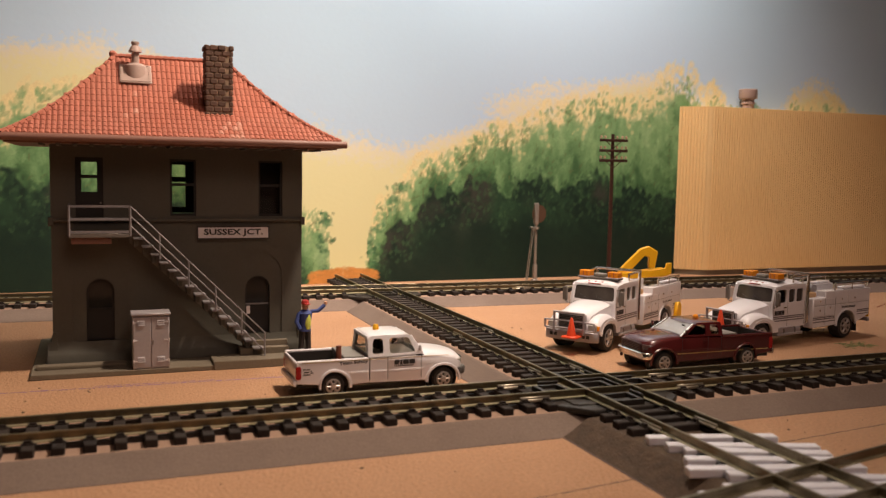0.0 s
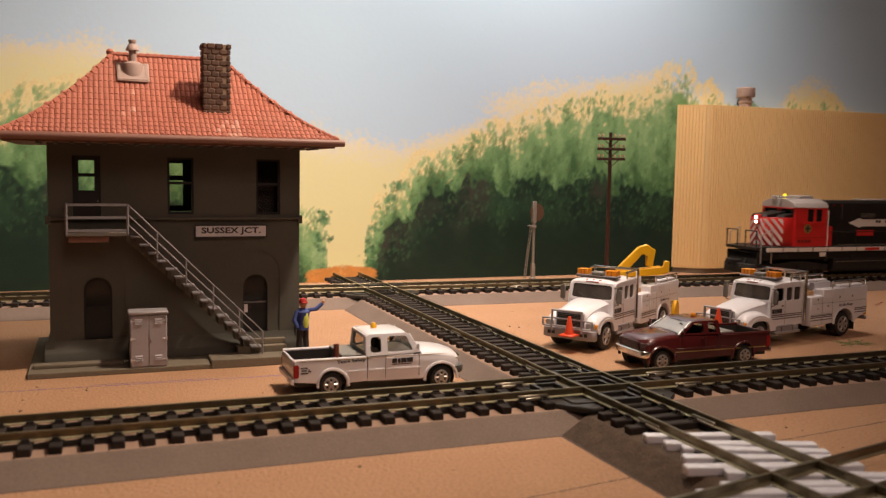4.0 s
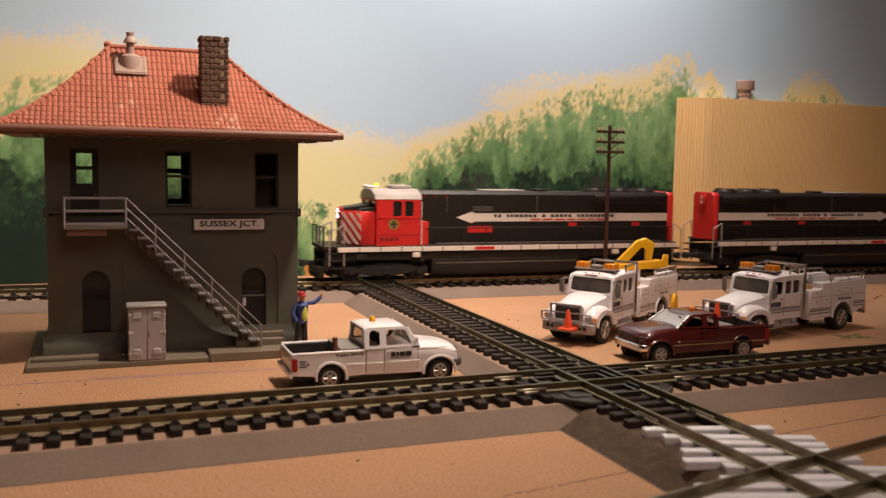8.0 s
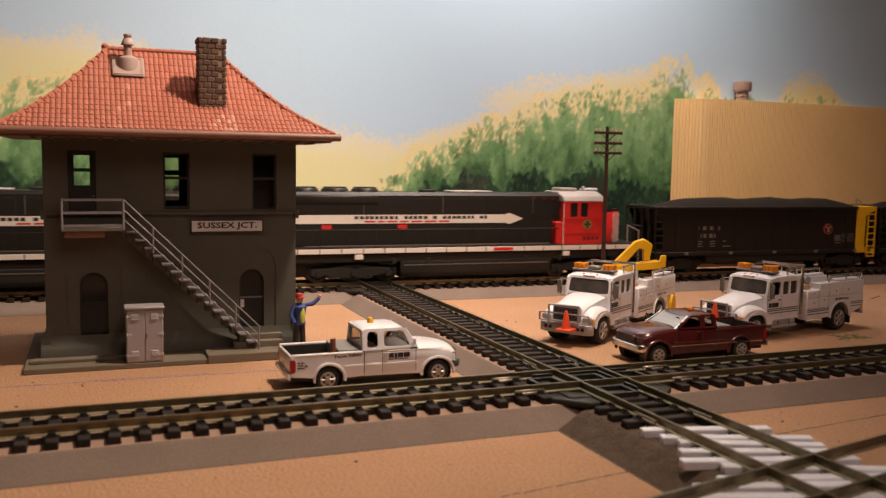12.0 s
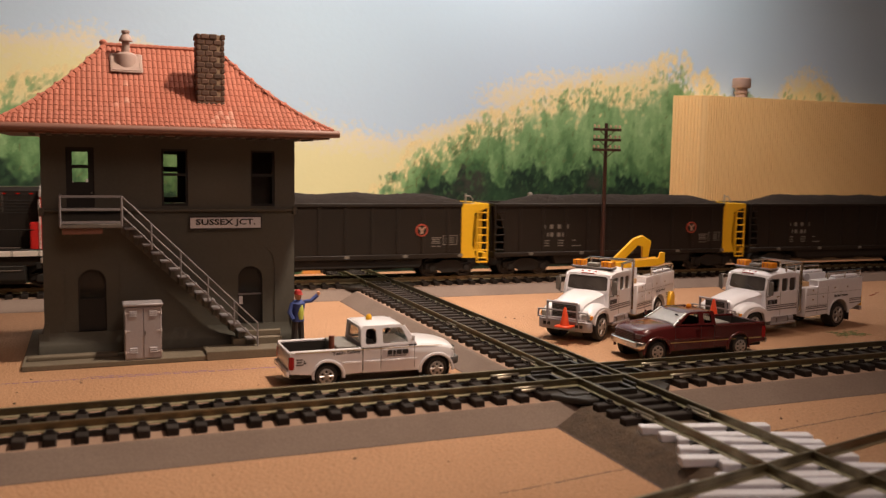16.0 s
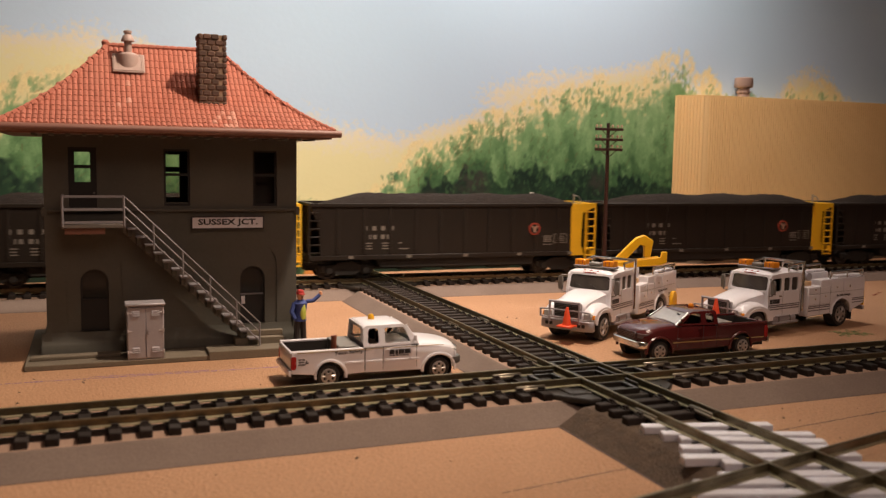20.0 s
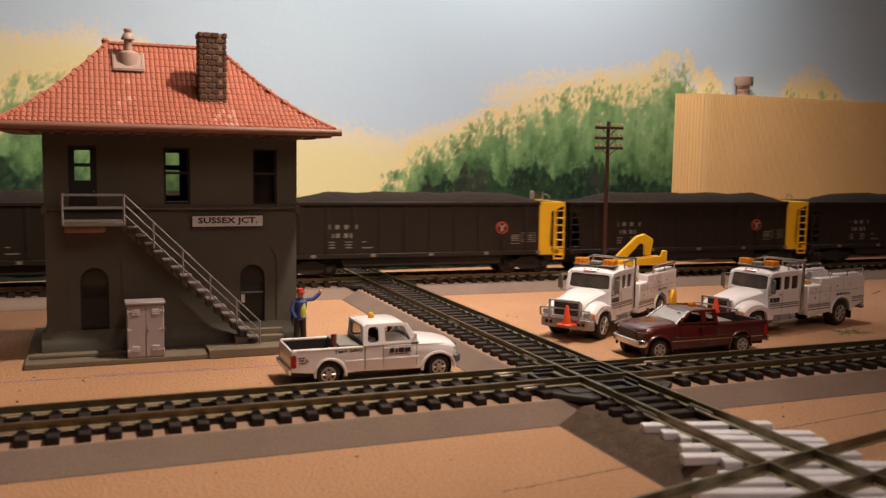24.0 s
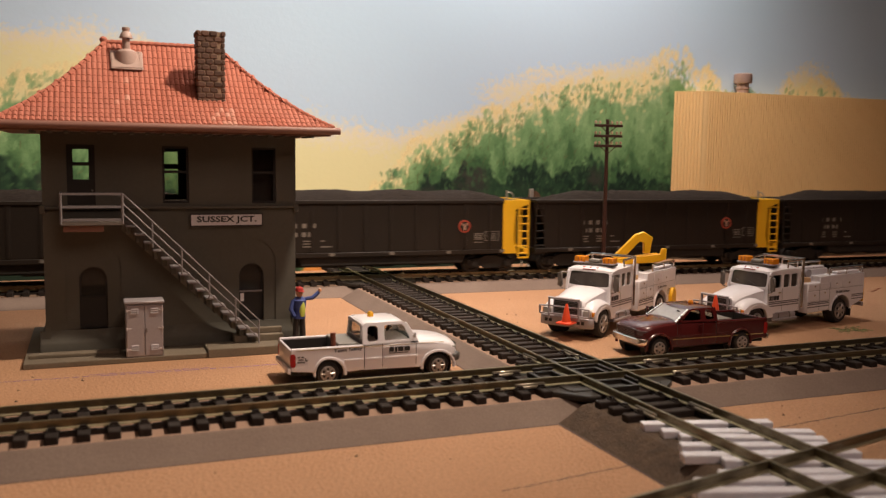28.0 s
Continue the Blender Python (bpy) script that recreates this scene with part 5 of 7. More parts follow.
def pickup(m, paint, label, gold=False, decals=False, bumper="chrome"):
    t = thing("pickup_truck", m, label, "pickup truck")
    hw = 10.3
    wf, wr, r = 24.0, -15.0, 3.9
    fwd = 0.0 if gold else 2.8
    low, high = (0.90, 0.70) if gold else (0.86, 0.96)

    def part(name, bm, mat, parent=None, label="", m=None, smooth=40):
        """Draws the drawn outline to the true heights and rear overhang before the part is made."""
        shift = m.translation / MM if m is not None else Vector((0, 0, 0))
        if name != "steering_wheel":
            for v in bm.verts:
                x, z = v.co.x + shift.x, v.co.z + shift.z
                if z > 4.2:
                    z = 4.2 + (z - 4.2) * low if z < 14.2 else 4.2 + 10 * low + (z - 14.2) * high
                if x < wr:
                    x = wr + (x - wr) * 0.74
                v.co.x, v.co.z = x - shift.x, z - shift.z
        return plain_part(name, bm, mat, parent, label, m, smooth)
    fa, ra = arc(wf, r, 5.7, 180, 0), arc(wr, r, 5.7, 180, 0)
    across = [hw * f for f in (-1, -0.985, -0.94, -0.86, -0.72, -0.5, -0.25, 0, 0.25, 0.5, 0.72, 0.86, 0.94, 0.985, 1)]

    def rounded(x, y, z):
        """Nose drawn back at its corners, hood crowned, edges rolled over."""
        f = abs(y) / hw
        up, nose = ramp_up(z, 9.5, 14), ramp_up(x, 28.2, 31.6)
        x -= nose * (1.5 * f ** 3 + 0.5 * max(0, f - 0.9) / 0.1)
        z -= up * (1.5 * f ** 4 * (0.35 + 0.65 * ramp_up(x, 12, 18)) + 0.55 * (max(0, f - 0.9) / 0.1) ** 2) - 0.5 * up * nose * (1 - f)
        return (x, y, z)

    part("body", slabs([(-2.4, 4.2)] + fa + [(30.6, 4.9), (31.5, 5.8), (31.9, 7.4), (32.0, 9.0), (31.9, 10.6), (31.5, 11.9), (30.6, 12.9), (29.0, 13.7), (26.6, 14.3), (23.5, 14.8), (20, 15.15), (16.8, 15.4), (10, 14.7), (-2.4, 14.1)], across, rounded), paint, t)
    part("cowl", slabs([(14.0, 14.2), (17.6, 14.6), (17.2, 15.35), (15.2, 15.5), (14.0, 15.2)], across[1:-1], rounded), "ink" if not gold else "maroongrille", t, "dark cowl below the windscreen")
    part("underbody", box(-30.5, 29.5, -8.6, 8.6, 3.4, 9.0), "blackmatt", t)
    for s in (-1, 1):
        y0, y1 = sorted((s * 9.3, s * hw))
        part("bed_side", prism([(-31.6, 5.4), (-31.6, 13.6), (-2.45, 13.6), (-2.45, 4.2)] + ra[::-1] + [(-22, 4.6)], "y", y0, y1, 0.3), paint, t)
        part("bed_rail", rod((-31.2, s * 9.75, 13.65), (-2.9, s * 9.75, 13.65), 0.55, n=8), paint, t)
        for cx in (wf, wr):
            part("wheel_well", lathe([(0.1, s * 5.4), (5.55, s * 5.4), (5.55, s * 9.0), (5.3, s * 9.0), (5.3, s * 5.8), (0.1, s * 5.8)], n=20, centre=(cx, 0, r + 0.2), axis="y"), "blackmatt", t)
            part("wheel_arch", pipe([(x, s * (hw - 0.1), z) for x, z in arc(cx, r, 6.0, 188, -8, 12)], 0.62, n=6), paint, t)
        part("side_moulding", box(-9.2, -3.0, min(s * hw, s * (hw + 0.28)), max(s * hw, s * (hw + 0.28)), 8.0, 8.9, 0.1), paint, t)
        part("side_moulding", box(-1.8, 3.5, min(s * hw, s * (hw + 0.28)), max(s * hw, s * (hw + 0.28)), 8.0, 8.9, 0.1), paint, t)
        part("side_moulding", box(4.4, 16.6, min(s * hw, s * (hw + 0.28)), max(s * hw, s * (hw + 0.28)), 8.0, 8.9, 0.1), paint, t)
        for x in (-2.4, 3.9, 15.9):
            part("door_seam", box(x - 0.09, x + 0.09, min(s * (hw - 0.3), s * (hw + 0.03)), max(s * (hw - 0.3), s * (hw + 0.03)), 5.2, 13.9), "ink", t)
        part("door_handle", box(4.6, 6.4, min(s * hw, s * (hw + 0.35)), max(s * hw, s * (hw + 0.35)), 12.3, 13.0, 0.12), paint, t)
        if gold:
            part("pinstripe", box(-29, 18, min(s * hw, s * (hw + 0.06)), max(s * hw, s * (hw + 0.06)), 7.0, 7.35), "gold", t, "thin gold stripe")
        else:
            part("pinstripe", box(-29, 26, min(s * (hw - 0.02), s * (hw + 0.05)), max(s * (hw - 0.02), s * (hw + 0.05)), 13.25, 13.45), "gold", t, "thin gold stripe")
        part("tail_lamp", prism(soften([(-31.8, 7.0), (-29.4, 7.0), (-29.4, 12.2), (-31.8, 12.2)], 1.1), "y", min(s * 9.4, s * (hw + 0.14)), max(s * 9.4, s * (hw + 0.14)), 0.1), "redlens", t, "red tail lamp")
        part("headlamp", prism([(30.6, s * 6.3), (31.9, s * 6.4), (31.3, s * 8.6), (30.2, s * 9.9), (29.0, s * 10.36), (28.4, s * 9.0)], "z", 9.3, 11.5, 0.25), "lens" if not gold else "smokelens", t)
        side_mirror(t, 15.0, s * hw, 14.4, paint if not gold else "maroon")
        cab = squeeze(plate([(-3.0, 14.0), (16.4, 14.4), (9.6 + fwd, 20.8), (8.2 + fwd, 21.4), (-1.6, 21.4), (-2.8, 20.6)],
                            [soften([(-1.5, 15.0), (2.5, 15.0), (2.5, 20.4), (-1.0, 20.4)], 1.2), soften([(4.7, 15.0), (14.0, 15.1), (8.8 + fwd, 20.4), (4.7, 20.4)], 1.0)],
                            "y", min(s * 9.5, s * 10.3), max(s * 9.5, s * 10.3)), 14.0, 21.4, 0.16)
        part("cab_side", cab, paint, t)
        for win in ([(-1.7, 15.0), (2.7, 15.0), (2.7, 20.4), (-1.7, 20.4)], [(4.5, 15.0), (14.0, 15.1), (8.7 + fwd, 20.4), (4.5, 20.4)]):
            part("side_window", squeeze(prism(win, "y", min(s * 9.6, s * 9.72), max(s * 9.6, s * 9.72)), 14.0, 21.4, 0.16), "glass", t)
        wheel(t, wf, s * 9.1, r, 3.0)
        wheel(t, wr, s * 9.1, r, 3.0)
    part("roof", slabs([(-3.0, 20.5), (-2.7, 21.2), (-1.8, 21.7), (0.5, 22.0), (4.5, 22.1), (7.4 + fwd, 21.9), (9.2 + fwd, 21.4), (10.2 + fwd, 20.6)], [v * 0.845 for v in across],
                       lambda x, y, z: (x - 0.8 * (abs(y) / 8.7) ** 4 * ramp_up(x, 4, 11), y, z - (0.8 * (abs(y) / 8.7) ** 3 + 0.35 * max(0, abs(y) / 8.7 - 0.9) * 10) * ramp_up(z, 20.5, 21.8))), paint, t)
    for s in (-1, 1):
        part("windscreen_post", squeeze(pipe([(16.5, s * 9.75, 14.5), (13.2 + fwd * 0.5, s * 9.75, 17.6), (9.8 + fwd, s * 9.75, 20.9)], 0.42, n=6), 14.0, 21.4, 0.16), "chrome" if gold else paint, t)
    part("windscreen", squeeze(prism([(16.1, 14.4), (16.35, 14.4), (9.5 + fwd, 20.9), (9.25 + fwd, 20.9)], "y", -9.4, 9.4), 14.0, 21.4, 0.16), "paleglass" if gold else "glass", t)
    part("rear_wall", squeeze(plate([(-9.6, 14.0), (9.6, 14.0), (9.6, 21.2), (-9.6, 21.2)], [[(-7.4, 15.4), (7.4, 15.4), (7.4, 20.2), (-7.4, 20.2)]], "x", -3.0, -2.5), 14.0, 21.4, 0.16), paint, t)
    part("rear_window", squeeze(box(-2.8, -2.7, -7.4, 7.4, 15.4, 20.2), 14.0, 21.4, 0.16), "glass", t)
    for y in (-4.6, 4.6):
        part("seat", box(3.6, 5.0, y - 3.2, y + 3.2, 10, 18.2, 0.4, bm=box(4.6, 9.4, y - 3.2, y + 3.2, 10, 13.4, 0.4)), "bedliner", t)
    part("dashboard", box(11.6, 15.4, -9.0, 9.0, 11, 14.4, 0.3), "blackmatt", t)
    sw = part("steering_wheel", lathe([(1.55, -0.15), (1.8, 0), (1.55, 0.15)], n=14), "blackmatt", t, "", at_mm(10.8, 4.4, 15.6, 0, -60, 0))
    part("bed_floor", box(-30.4, -2.5, -9.3, 9.3, 7.0, 8.2), "bedliner", t)
    for y in (-9.28, 9.08):
        part("bed_liner", box(-30.3, -3.4, y, y + 0.2, 8.2, 13.2), "bedliner", t)
    part("bed_liner", box(-30.4, -30.2, -9.0, 9.0, 8.2, 13.2), "bedliner", t)
    part("bed_front", box(-3.4, -2.5, -9.3, 9.3, 8.2, 13.3), "bedliner", t)
    part("tailgate", box(-31.7, -30.4, -9.25, 9.25, 6.6, 13.5, 0.3), paint, t)
    part("rear_bumper", prism([(-33.0, 4.8), (-33.0, 6.8), (-31.6, 6.9), (-31.6, 4.4)], "y", -10.4, 10.4, 0.25), "chrome" if bumper == "chrome" else "white", t)
    part("front_bumper", prism([(29.0, -10.7), (31.4, -10.7), (33.0, -8.2), (33.2, 0), (33.0, 8.2), (31.4, 10.7), (29.0, 10.7)], "z", 5.3, 8.2, 0.35), bumper, t)
    part("grille", prism(soften([(-6.3, 8.3), (6.3, 8.3), (6.0, 11.8), (-6.0, 11.8)], 0.9), "x", 31.2, 32.3, 0.15), "darkglass" if not gold else "maroongrille", t)
    for z in (9.0, 9.7, 10.4, 11.1):
        part("grille_bar", box(32.2, 32.45, -5.8, 5.8, z - 0.13, z + 0.13), "steel" if not gold else "maroon", t)
    b = part("beacon", lathe([(1.0, 0), (1.1, 0.2), (1.1, 1.2), (0.7, 2.0), (0.1, 2.2)], n=14, centre=(2.6, 0, 21.9)), "beaconglow" if not gold else "amber", t, "amber roof beacon")
    part("beacon_base", rod((2.6, 0, 21.4), (2.6, 0, 22.0), 1.4, n=14), "greyplastic", b)
    part("tool_box", box(-10.6, -4.0, -8.4, 8.4, 8.2, 14.2, 0.3, bm=box(-10.9, -3.8, -8.7, 8.7, 13.2, 14.6, 0.2)), "greyplastic", t, "grey tool box across the bed")
    if decals:
        part("post", rod((-12.2, -6.2, 8.2), (-12.2, -6.2, 18.2), 0.95, n=10), "rustpost", t, "reddish-brown upright in the bed")
        part("slogan", words("Team Safety", 9.8, 1.7, 0.14), "ink", t, "black slanted lettering", at_mm(-13.0, -hw, 11.4, 0, -2, 0), 0)
        part("door_mark", bars([(0, 1.7, 0.5), (2.0, 2.9, 0.4), (3.1, 5.1, 0.5), (5.3, 7.4, 0.5)], 1.9, 0.12), "ink", t, "black company initials as plain blocks", at_mm(6.2, -hw, 10.2))
        part("door_mark_rule", box(0, 7.0, -0.05, 0.02, 0, 0.35), "ink", t, "", at_mm(6.0, -hw, 10.0))
        part("bed_mark", bars([(0, 1.2, 2.2), (1.5, 3.0, 2.2), (0.3, 2.6, 1.2), (0, 3.2, 0.2), (3.4, 3.9, 1.5), (3.3, 4.6, 0.8)], 0.5, 0.05), "ink", t, "small dark decal", at_mm(-28.6, -hw, 8.4))
    return t


M["smokelens"] = material("smoky_headlamp", (0.10, 0.06, 0.06), 0.12, vary=0.1, bump=0)
M["rimgrey"] = material("bright_wheel_rim", (0.38, 0.36, 0.34), 0.35, 0.6, vary=0.1, bump=0.05)
# the windscreen's bright reflection is put into an opaque pale grey
M["paleglass"] = material("reflection_grey_windscreen", (0.36, 0.35, 0.34), 0.12, vary=0.25, grain=250, blotch=60, bump=0)
M["beaconglow"] = material("bright_amber_beacon", (0.95, 0.50, 0.03), 0.2, vary=0.1, bump=0)
M["gold"] = material("gold_pinstripe", (0.45, 0.32, 0.10), 0.4, vary=0.1, bump=0)
M["lens"] = material("clear_lamp_lens", (0.55, 0.52, 0.48), 0.12, 0.3, vary=0.1, bump=0)
M["bedliner"] = material("black_bed_liner", (0.03, 0.025, 0.022), 0.7, vary=0.2, grain=1200, bump=0.3)
M["maroongrille"] = material("dark_maroon_grille", (0.03, 0.008, 0.008), 0.35, vary=0.2, bump=0.1)
M["rustpost"] = material("red_brown_plastic", (0.24, 0.07, 0.035), 0.55, vary=0.15, bump=0.1)
M["darkbumper"] = material("dark_grey_bumper", (0.08, 0.075, 0.07), 0.4, vary=0.1, bump=0.1)
pickup(at_mm(-61.2, 49.4, GROUND), "white", "white extended-cab pickup with amber beacon and black lettering", decals=True, bumper="darkbumper")
pickup(at_mm(77.4, 49.4, GROUND, 0, 0, 180), "maroon", "maroon extended-cab pickup with chrome bumper and gold stripe", gold=True)


def utility_truck(m, label, crane):
    """Heavy service truck: local x forward from the rear axle, the ground at z = 0."""
    t = thing("utility_truck", m, label, "truck")
    hw, wf, r = 12.3, 61.0, 6.0

    def part(name, bm, mat, parent=None, label="", m=None, smooth=40):
        """Lowers the drawn outline above the frame to the true height of the cab and body."""
        if m is None:
            for v in bm.verts:
                v.co.z = 8.1 + (v.co.z - 7) * 0.862 if v.co.z > 7 else v.co.z + 1.1
        return plain_part(name, bm, mat, parent, label, m, smooth)

    part("chassis", box(-17, 68, -5, 5, 4.6, 8.2, 0.2), "blackmatt", t)
    part("front_bumper", prism([(70.2, -12.4), (72.0, -12.4), (73.6, -9.5), (73.6, 9.5), (72.0, 12.4), (70.2, 12.4)], "z", 4.0, 8.4, 0.35), "silver", t, "silver front bumper")
    for y in (-8.6, -6.6, 6.6, 8.6):
        part("bumper_slot", box(73.3, 73.75, y - 0.7, y + 0.7, 5.6, 7.0), "ink", t)
    # hood, fenders, cab
    spread = [f / 8 for f in range(-8, 9)]

    def hood_shape(x, y, z):
        """Crowned on top, narrower towards the grille, front corners drawn back."""
        f = abs(y) / 8.8
        up = ramp_up(z, 11, 17)
        return (x - 1.1 * f ** 4 * ramp_up(x, 64, 71), y * (1 - 0.16 * ramp_up(x, 50, 72)), z - up * (1.9 * f ** 3.2))

    part("hood", slabs([(50.5, 8.4), (70.8, 8.4), (71.2, 11.5), (71.2, 14.6), (70.8, 16.2), (69.8, 17.3), (67.5, 18.1), (63, 19.2), (58, 20.3), (54, 21.0), (50.5, 21.2)], [8.8 * f for f in spread], hood_shape), "white", t)
    part("hood_seam", box(51.6, 51.9, -9.0, 9.0, 14, 21.35), "greyplastic", t)
    for s in (-1, 1):
        a, b = sorted((s * 7.2, s * 12.0))
        rim = [(50.2, 6.0), (53.8, 6.0)] + arc(wf, r, 7.0, 172, 8, 14) + [(70.2, 7.2), (71.0, 8.6), (71.2, 10.4), (70.7, 12.2), (69.4, 13.8), (67.2, 15.1), (64.4, 15.9), (61.2, 16.2), (58.0, 15.8), (55.2, 14.6), (52.8, 12.6), (50.2, 10.6)]
        wing = slabs(rim, [s * v for v in (6.4, 8.0, 9.4, 10.6, 11.4, 12.0, 12.3)],
                     lambda x, y, z: (x - 1.3 * ((abs(y) - 6.4) / 5.9) ** 3 * ramp_up(x, 64, 71), y, z - ramp_up(z, 9, 15) * 1.9 * ((abs(y) - 6.4) / 5.9) ** 4))
        part("fender", wing, "white", t)
        part("fender_lip", pipe([(x, s * 12.15, z) for x, z in arc(wf, r, 7.1, 176, 4, 14)], 0.38, n=6), "white", t)
        part("wheel_well", lathe([(0.1, s * 5.6), (6.7, s * 5.6), (6.7, s * 11.2), (6.4, s * 11.2), (6.4, s * 6.0), (0.1, s * 6.0)], n=20, centre=(wf, 0, r + 0.2), axis="y"), "blackmatt", t)
        part("headlamp", box(70.2, 71.8, min(s * 7.6, s * 11.4), max(s * 7.6, s * 11.4), 9.0, 12.0, 0.3), "lens", t)
        part("turn_lamp", box(69.0, 71.0, min(s * 11.2, s * 12.15), max(s * 11.2, s * 12.15), 9.4, 11.4, 0.2), "amber", t)
        part("cab_side", plate([(29.5, 7.4), (52.4, 7.4), (52.8, 20.6), (51.2, 28.0), (49.6, 29.2), (29.5, 29.2)],
                               [soften([(43.4, 20.4), (50.8, 20.4), (49.6, 27.2), (43.4, 27.2)], 0.9), soften(rect(37.4, 41.6, 20.4, 27.2), 0.9), soften(rect(31.6, 36.2, 20.4, 27.2), 0.9)],
                               "y", min(s * 9.9, s * 10.9), max(s * 9.9, s * 10.9)), "white", t)
        for x0, x1 in ((43.0, 50.4), (37.2, 41.6), (31.4, 36.2)):
            part("side_window", box(x0, x1, min(s * 10.2, s * 10.32), max(s * 10.2, s * 10.32), 20.4, 27.2), "smoke" if x0 < 40 else "glass", t)
        for x in (30.2, 42.3, 52.0):
            part("door_seam", box(x - 0.1, x + 0.1, min(s * 10.6, s * 10.94), max(s * 10.6, s * 10.94), 8.2, 20.4), "greyplastic", t)
        part("door_handle", box(43.4, 45.2, min(s * 10.9, s * 11.3), max(s * 10.9, s * 11.3), 17.6, 18.3, 0.1), "chrome", t)
        for z in (11.0, 12.2, 13.1):
            part("stripe", box(30.4, 51.6, min(s * 10.9, s * 10.96), max(s * 10.9, s * 10.96), z, z + 0.5), "stripegrey", t, "dark grey side stripe")
        part("side_mirror", box(52.4, 53.4, min(s * 12.4, s * 14.8), max(s * 12.4, s * 14.8), 19.6, 26.6, 0.3), "steel", t)
        part("mirror_bracket", pipe([(51.5, s * 10.8, 27), (53.0, s * 13.2, 27.2), (53.0, s * 13.2, 19.0), (51.8, s * 10.8, 18.2)], 0.3, n=5), "steel", t)
        part("fuel_tank", rod((33, s * 9.2, 5.9), (49, s * 9.2, 5.9), 2.3, n=14), "silver", t, "silver fuel tank and step")
        part("step", box(32, 50, min(s * 10.6, s * 12.0), max(s * 10.6, s * 12.0), 4.0, 5.0, 0.2), "silver", t)
        part("step", box(38, 47, min(s * 10.2, s * 11.6), max(s * 10.2, s * 11.6), 7.0, 7.8, 0.2), "silver", t)
        # service body side with its wheel arch
        a, b = sorted((s * 7.4, s * hw))
        part("body_side", prism([(-18.6, 9.6), (-18.6, 24.6), (16.5, 24.6), (16.5, 21.2), (25.7, 21.2), (25.7, 5.6)] + arc(0, r, 7.4, 0, 180, 10) + [(-9.0, 6.2)], "y", a, b, 0.35), "white", t, "white service body with lockers")
        part("wheel_arch", pipe([(x, s * (hw - 0.05), z) for x, z in arc(0, r, 7.6, -4, 184, 14)], 0.55, n=6), "white", t)
        y0, y1 = sorted((s * (hw - 0.2), s * (hw + 0.05)))
        for x in (8.9, 16.8):
            part("locker_seam", box(x - 0.08, x + 0.08, y0, y1, 6.6, 20.8), "greyplastic", t)
        for z, xa, xb in ((17.2, -17.6, 25.0), (11.4, 9.2, 25.0)):
            part("locker_seam", box(xa, xb, y0, y1, z - 0.07, z + 0.07), "greyplastic", t)
        for xa, xb, za, zb in ((9.3, 16.4, 11.8, 16.8), (17.2, 24.8, 11.8, 16.8), (17.2, 24.8, 17.6, 20.6), (9.3, 16.4, 17.6, 20.6), (-17.4, -1.0, 17.6, 23.6), (-0.4, 8.6, 17.6, 23.6)):
            part("locker_door", box(xa, xb, min(s * (hw - 0.1), s * (hw + 0.16)), max(s * (hw - 0.1), s * (hw + 0.16)), za, zb, 0.1), "white", t, "flat white locker door")
        for x in (37, 45):
            part("tank_strap", lathe([(2.2, x - 0.35), (2.5, x - 0.35), (2.5, x + 0.35), (2.2, x + 0.35)], n=14, centre=(0, s * 9.2, 5.9), axis="x"), "steel", t)
        part("mud_flap", box(-9.6, -9.2, min(s * 7.2, s * 11.8), max(s * 7.2, s * 11.8), 1.6, 6.4, 0.08), "tyre", t)
        for x, z in ((12.8, 15.6), (20.6, 14.6), (20.6, 19.6), (-6.0, 19.8), (4, 19.8)):
            part("locker_latch", lathe([(0.05, hw), (0.5, hw), (0.5, hw + 0.35), (0.05, hw + 0.45)] if s > 0 else [(0.05, -hw), (0.5, -hw), (0.5, -hw - 0.35), (0.05, -hw - 0.45)], n=8, centre=(x, 0, z), axis="y"), "chrome", t)
        for z in (8.2, 9.6, 10.5):
            part("stripe", box(9.0, 25.4, min(s * hw, s * (hw + 0.06)), max(s * hw, s * (hw + 0.06)), z, z + 0.5), "stripegrey", t, "dark grey side stripe")
            part("stripe", box(-18.2, -8.6, min(s * hw, s * (hw + 0.06)), max(s * hw, s * (hw + 0.06)), z + 2, z + 2.5), "stripegrey", t, "dark grey side stripe")
        if s > 0:
            part("door_mark", bars([(0, 1.6, 0), (1.9, 2.7, 0), (2.9, 4.7, 0), (4.9, 6.7, 0)], 2.0, 0.05), "ink", t, "black company initials as plain blocks", at_mm(51.2, 10.92, 14.3, 0, 0, 180))
            part("body_mark", words("Be Safe Always", 10.6, 1.5, 0.14), "ink", t, "small black lettering", at_mm(3.9, hw + 0.05, 14.4, 0, 0, 180), 0)
        # rails along the top
        part("top_rail", pipe([(-17.4, s * 11.4, 24.4), (-17.4, s * 11.4, 28.2), (8.5, s * 11.4, 28.2), (8.5, s * 11.4, 24.4)], 0.42, n=7), "chrome", t, "bright tubular rail")
        part("top_rail", rod((-5, s * 11.4, 24.4), (-5, s * 11.4, 28.2), 0.36, n=6), "chrome", t)
        for x in (-12, -3):
            part("lid", box(x - 4.4, x + 4.4, min(s * 7.8, s * 11.0), max(s * 7.8, s * 11.0), 24.6, 26.0, 0.35), "white", t)
        wheel(t, wf, s * 10.4, r, 3.4)
        wheel(t, 0, s * 9.4, r, 5.4)
    part("cab_floor", box(29.8, 52.2, -9.9, 9.9, 7.6, 8.8), "blackmatt", t)
    part("cab_back", box(29.5, 30.5, -9.9, 9.9, 8.0, 29.0), "white", t)
    part("firewall", box(50.4, 52.4, -9.9, 9.9, 8.8, 20.4), "white", t)
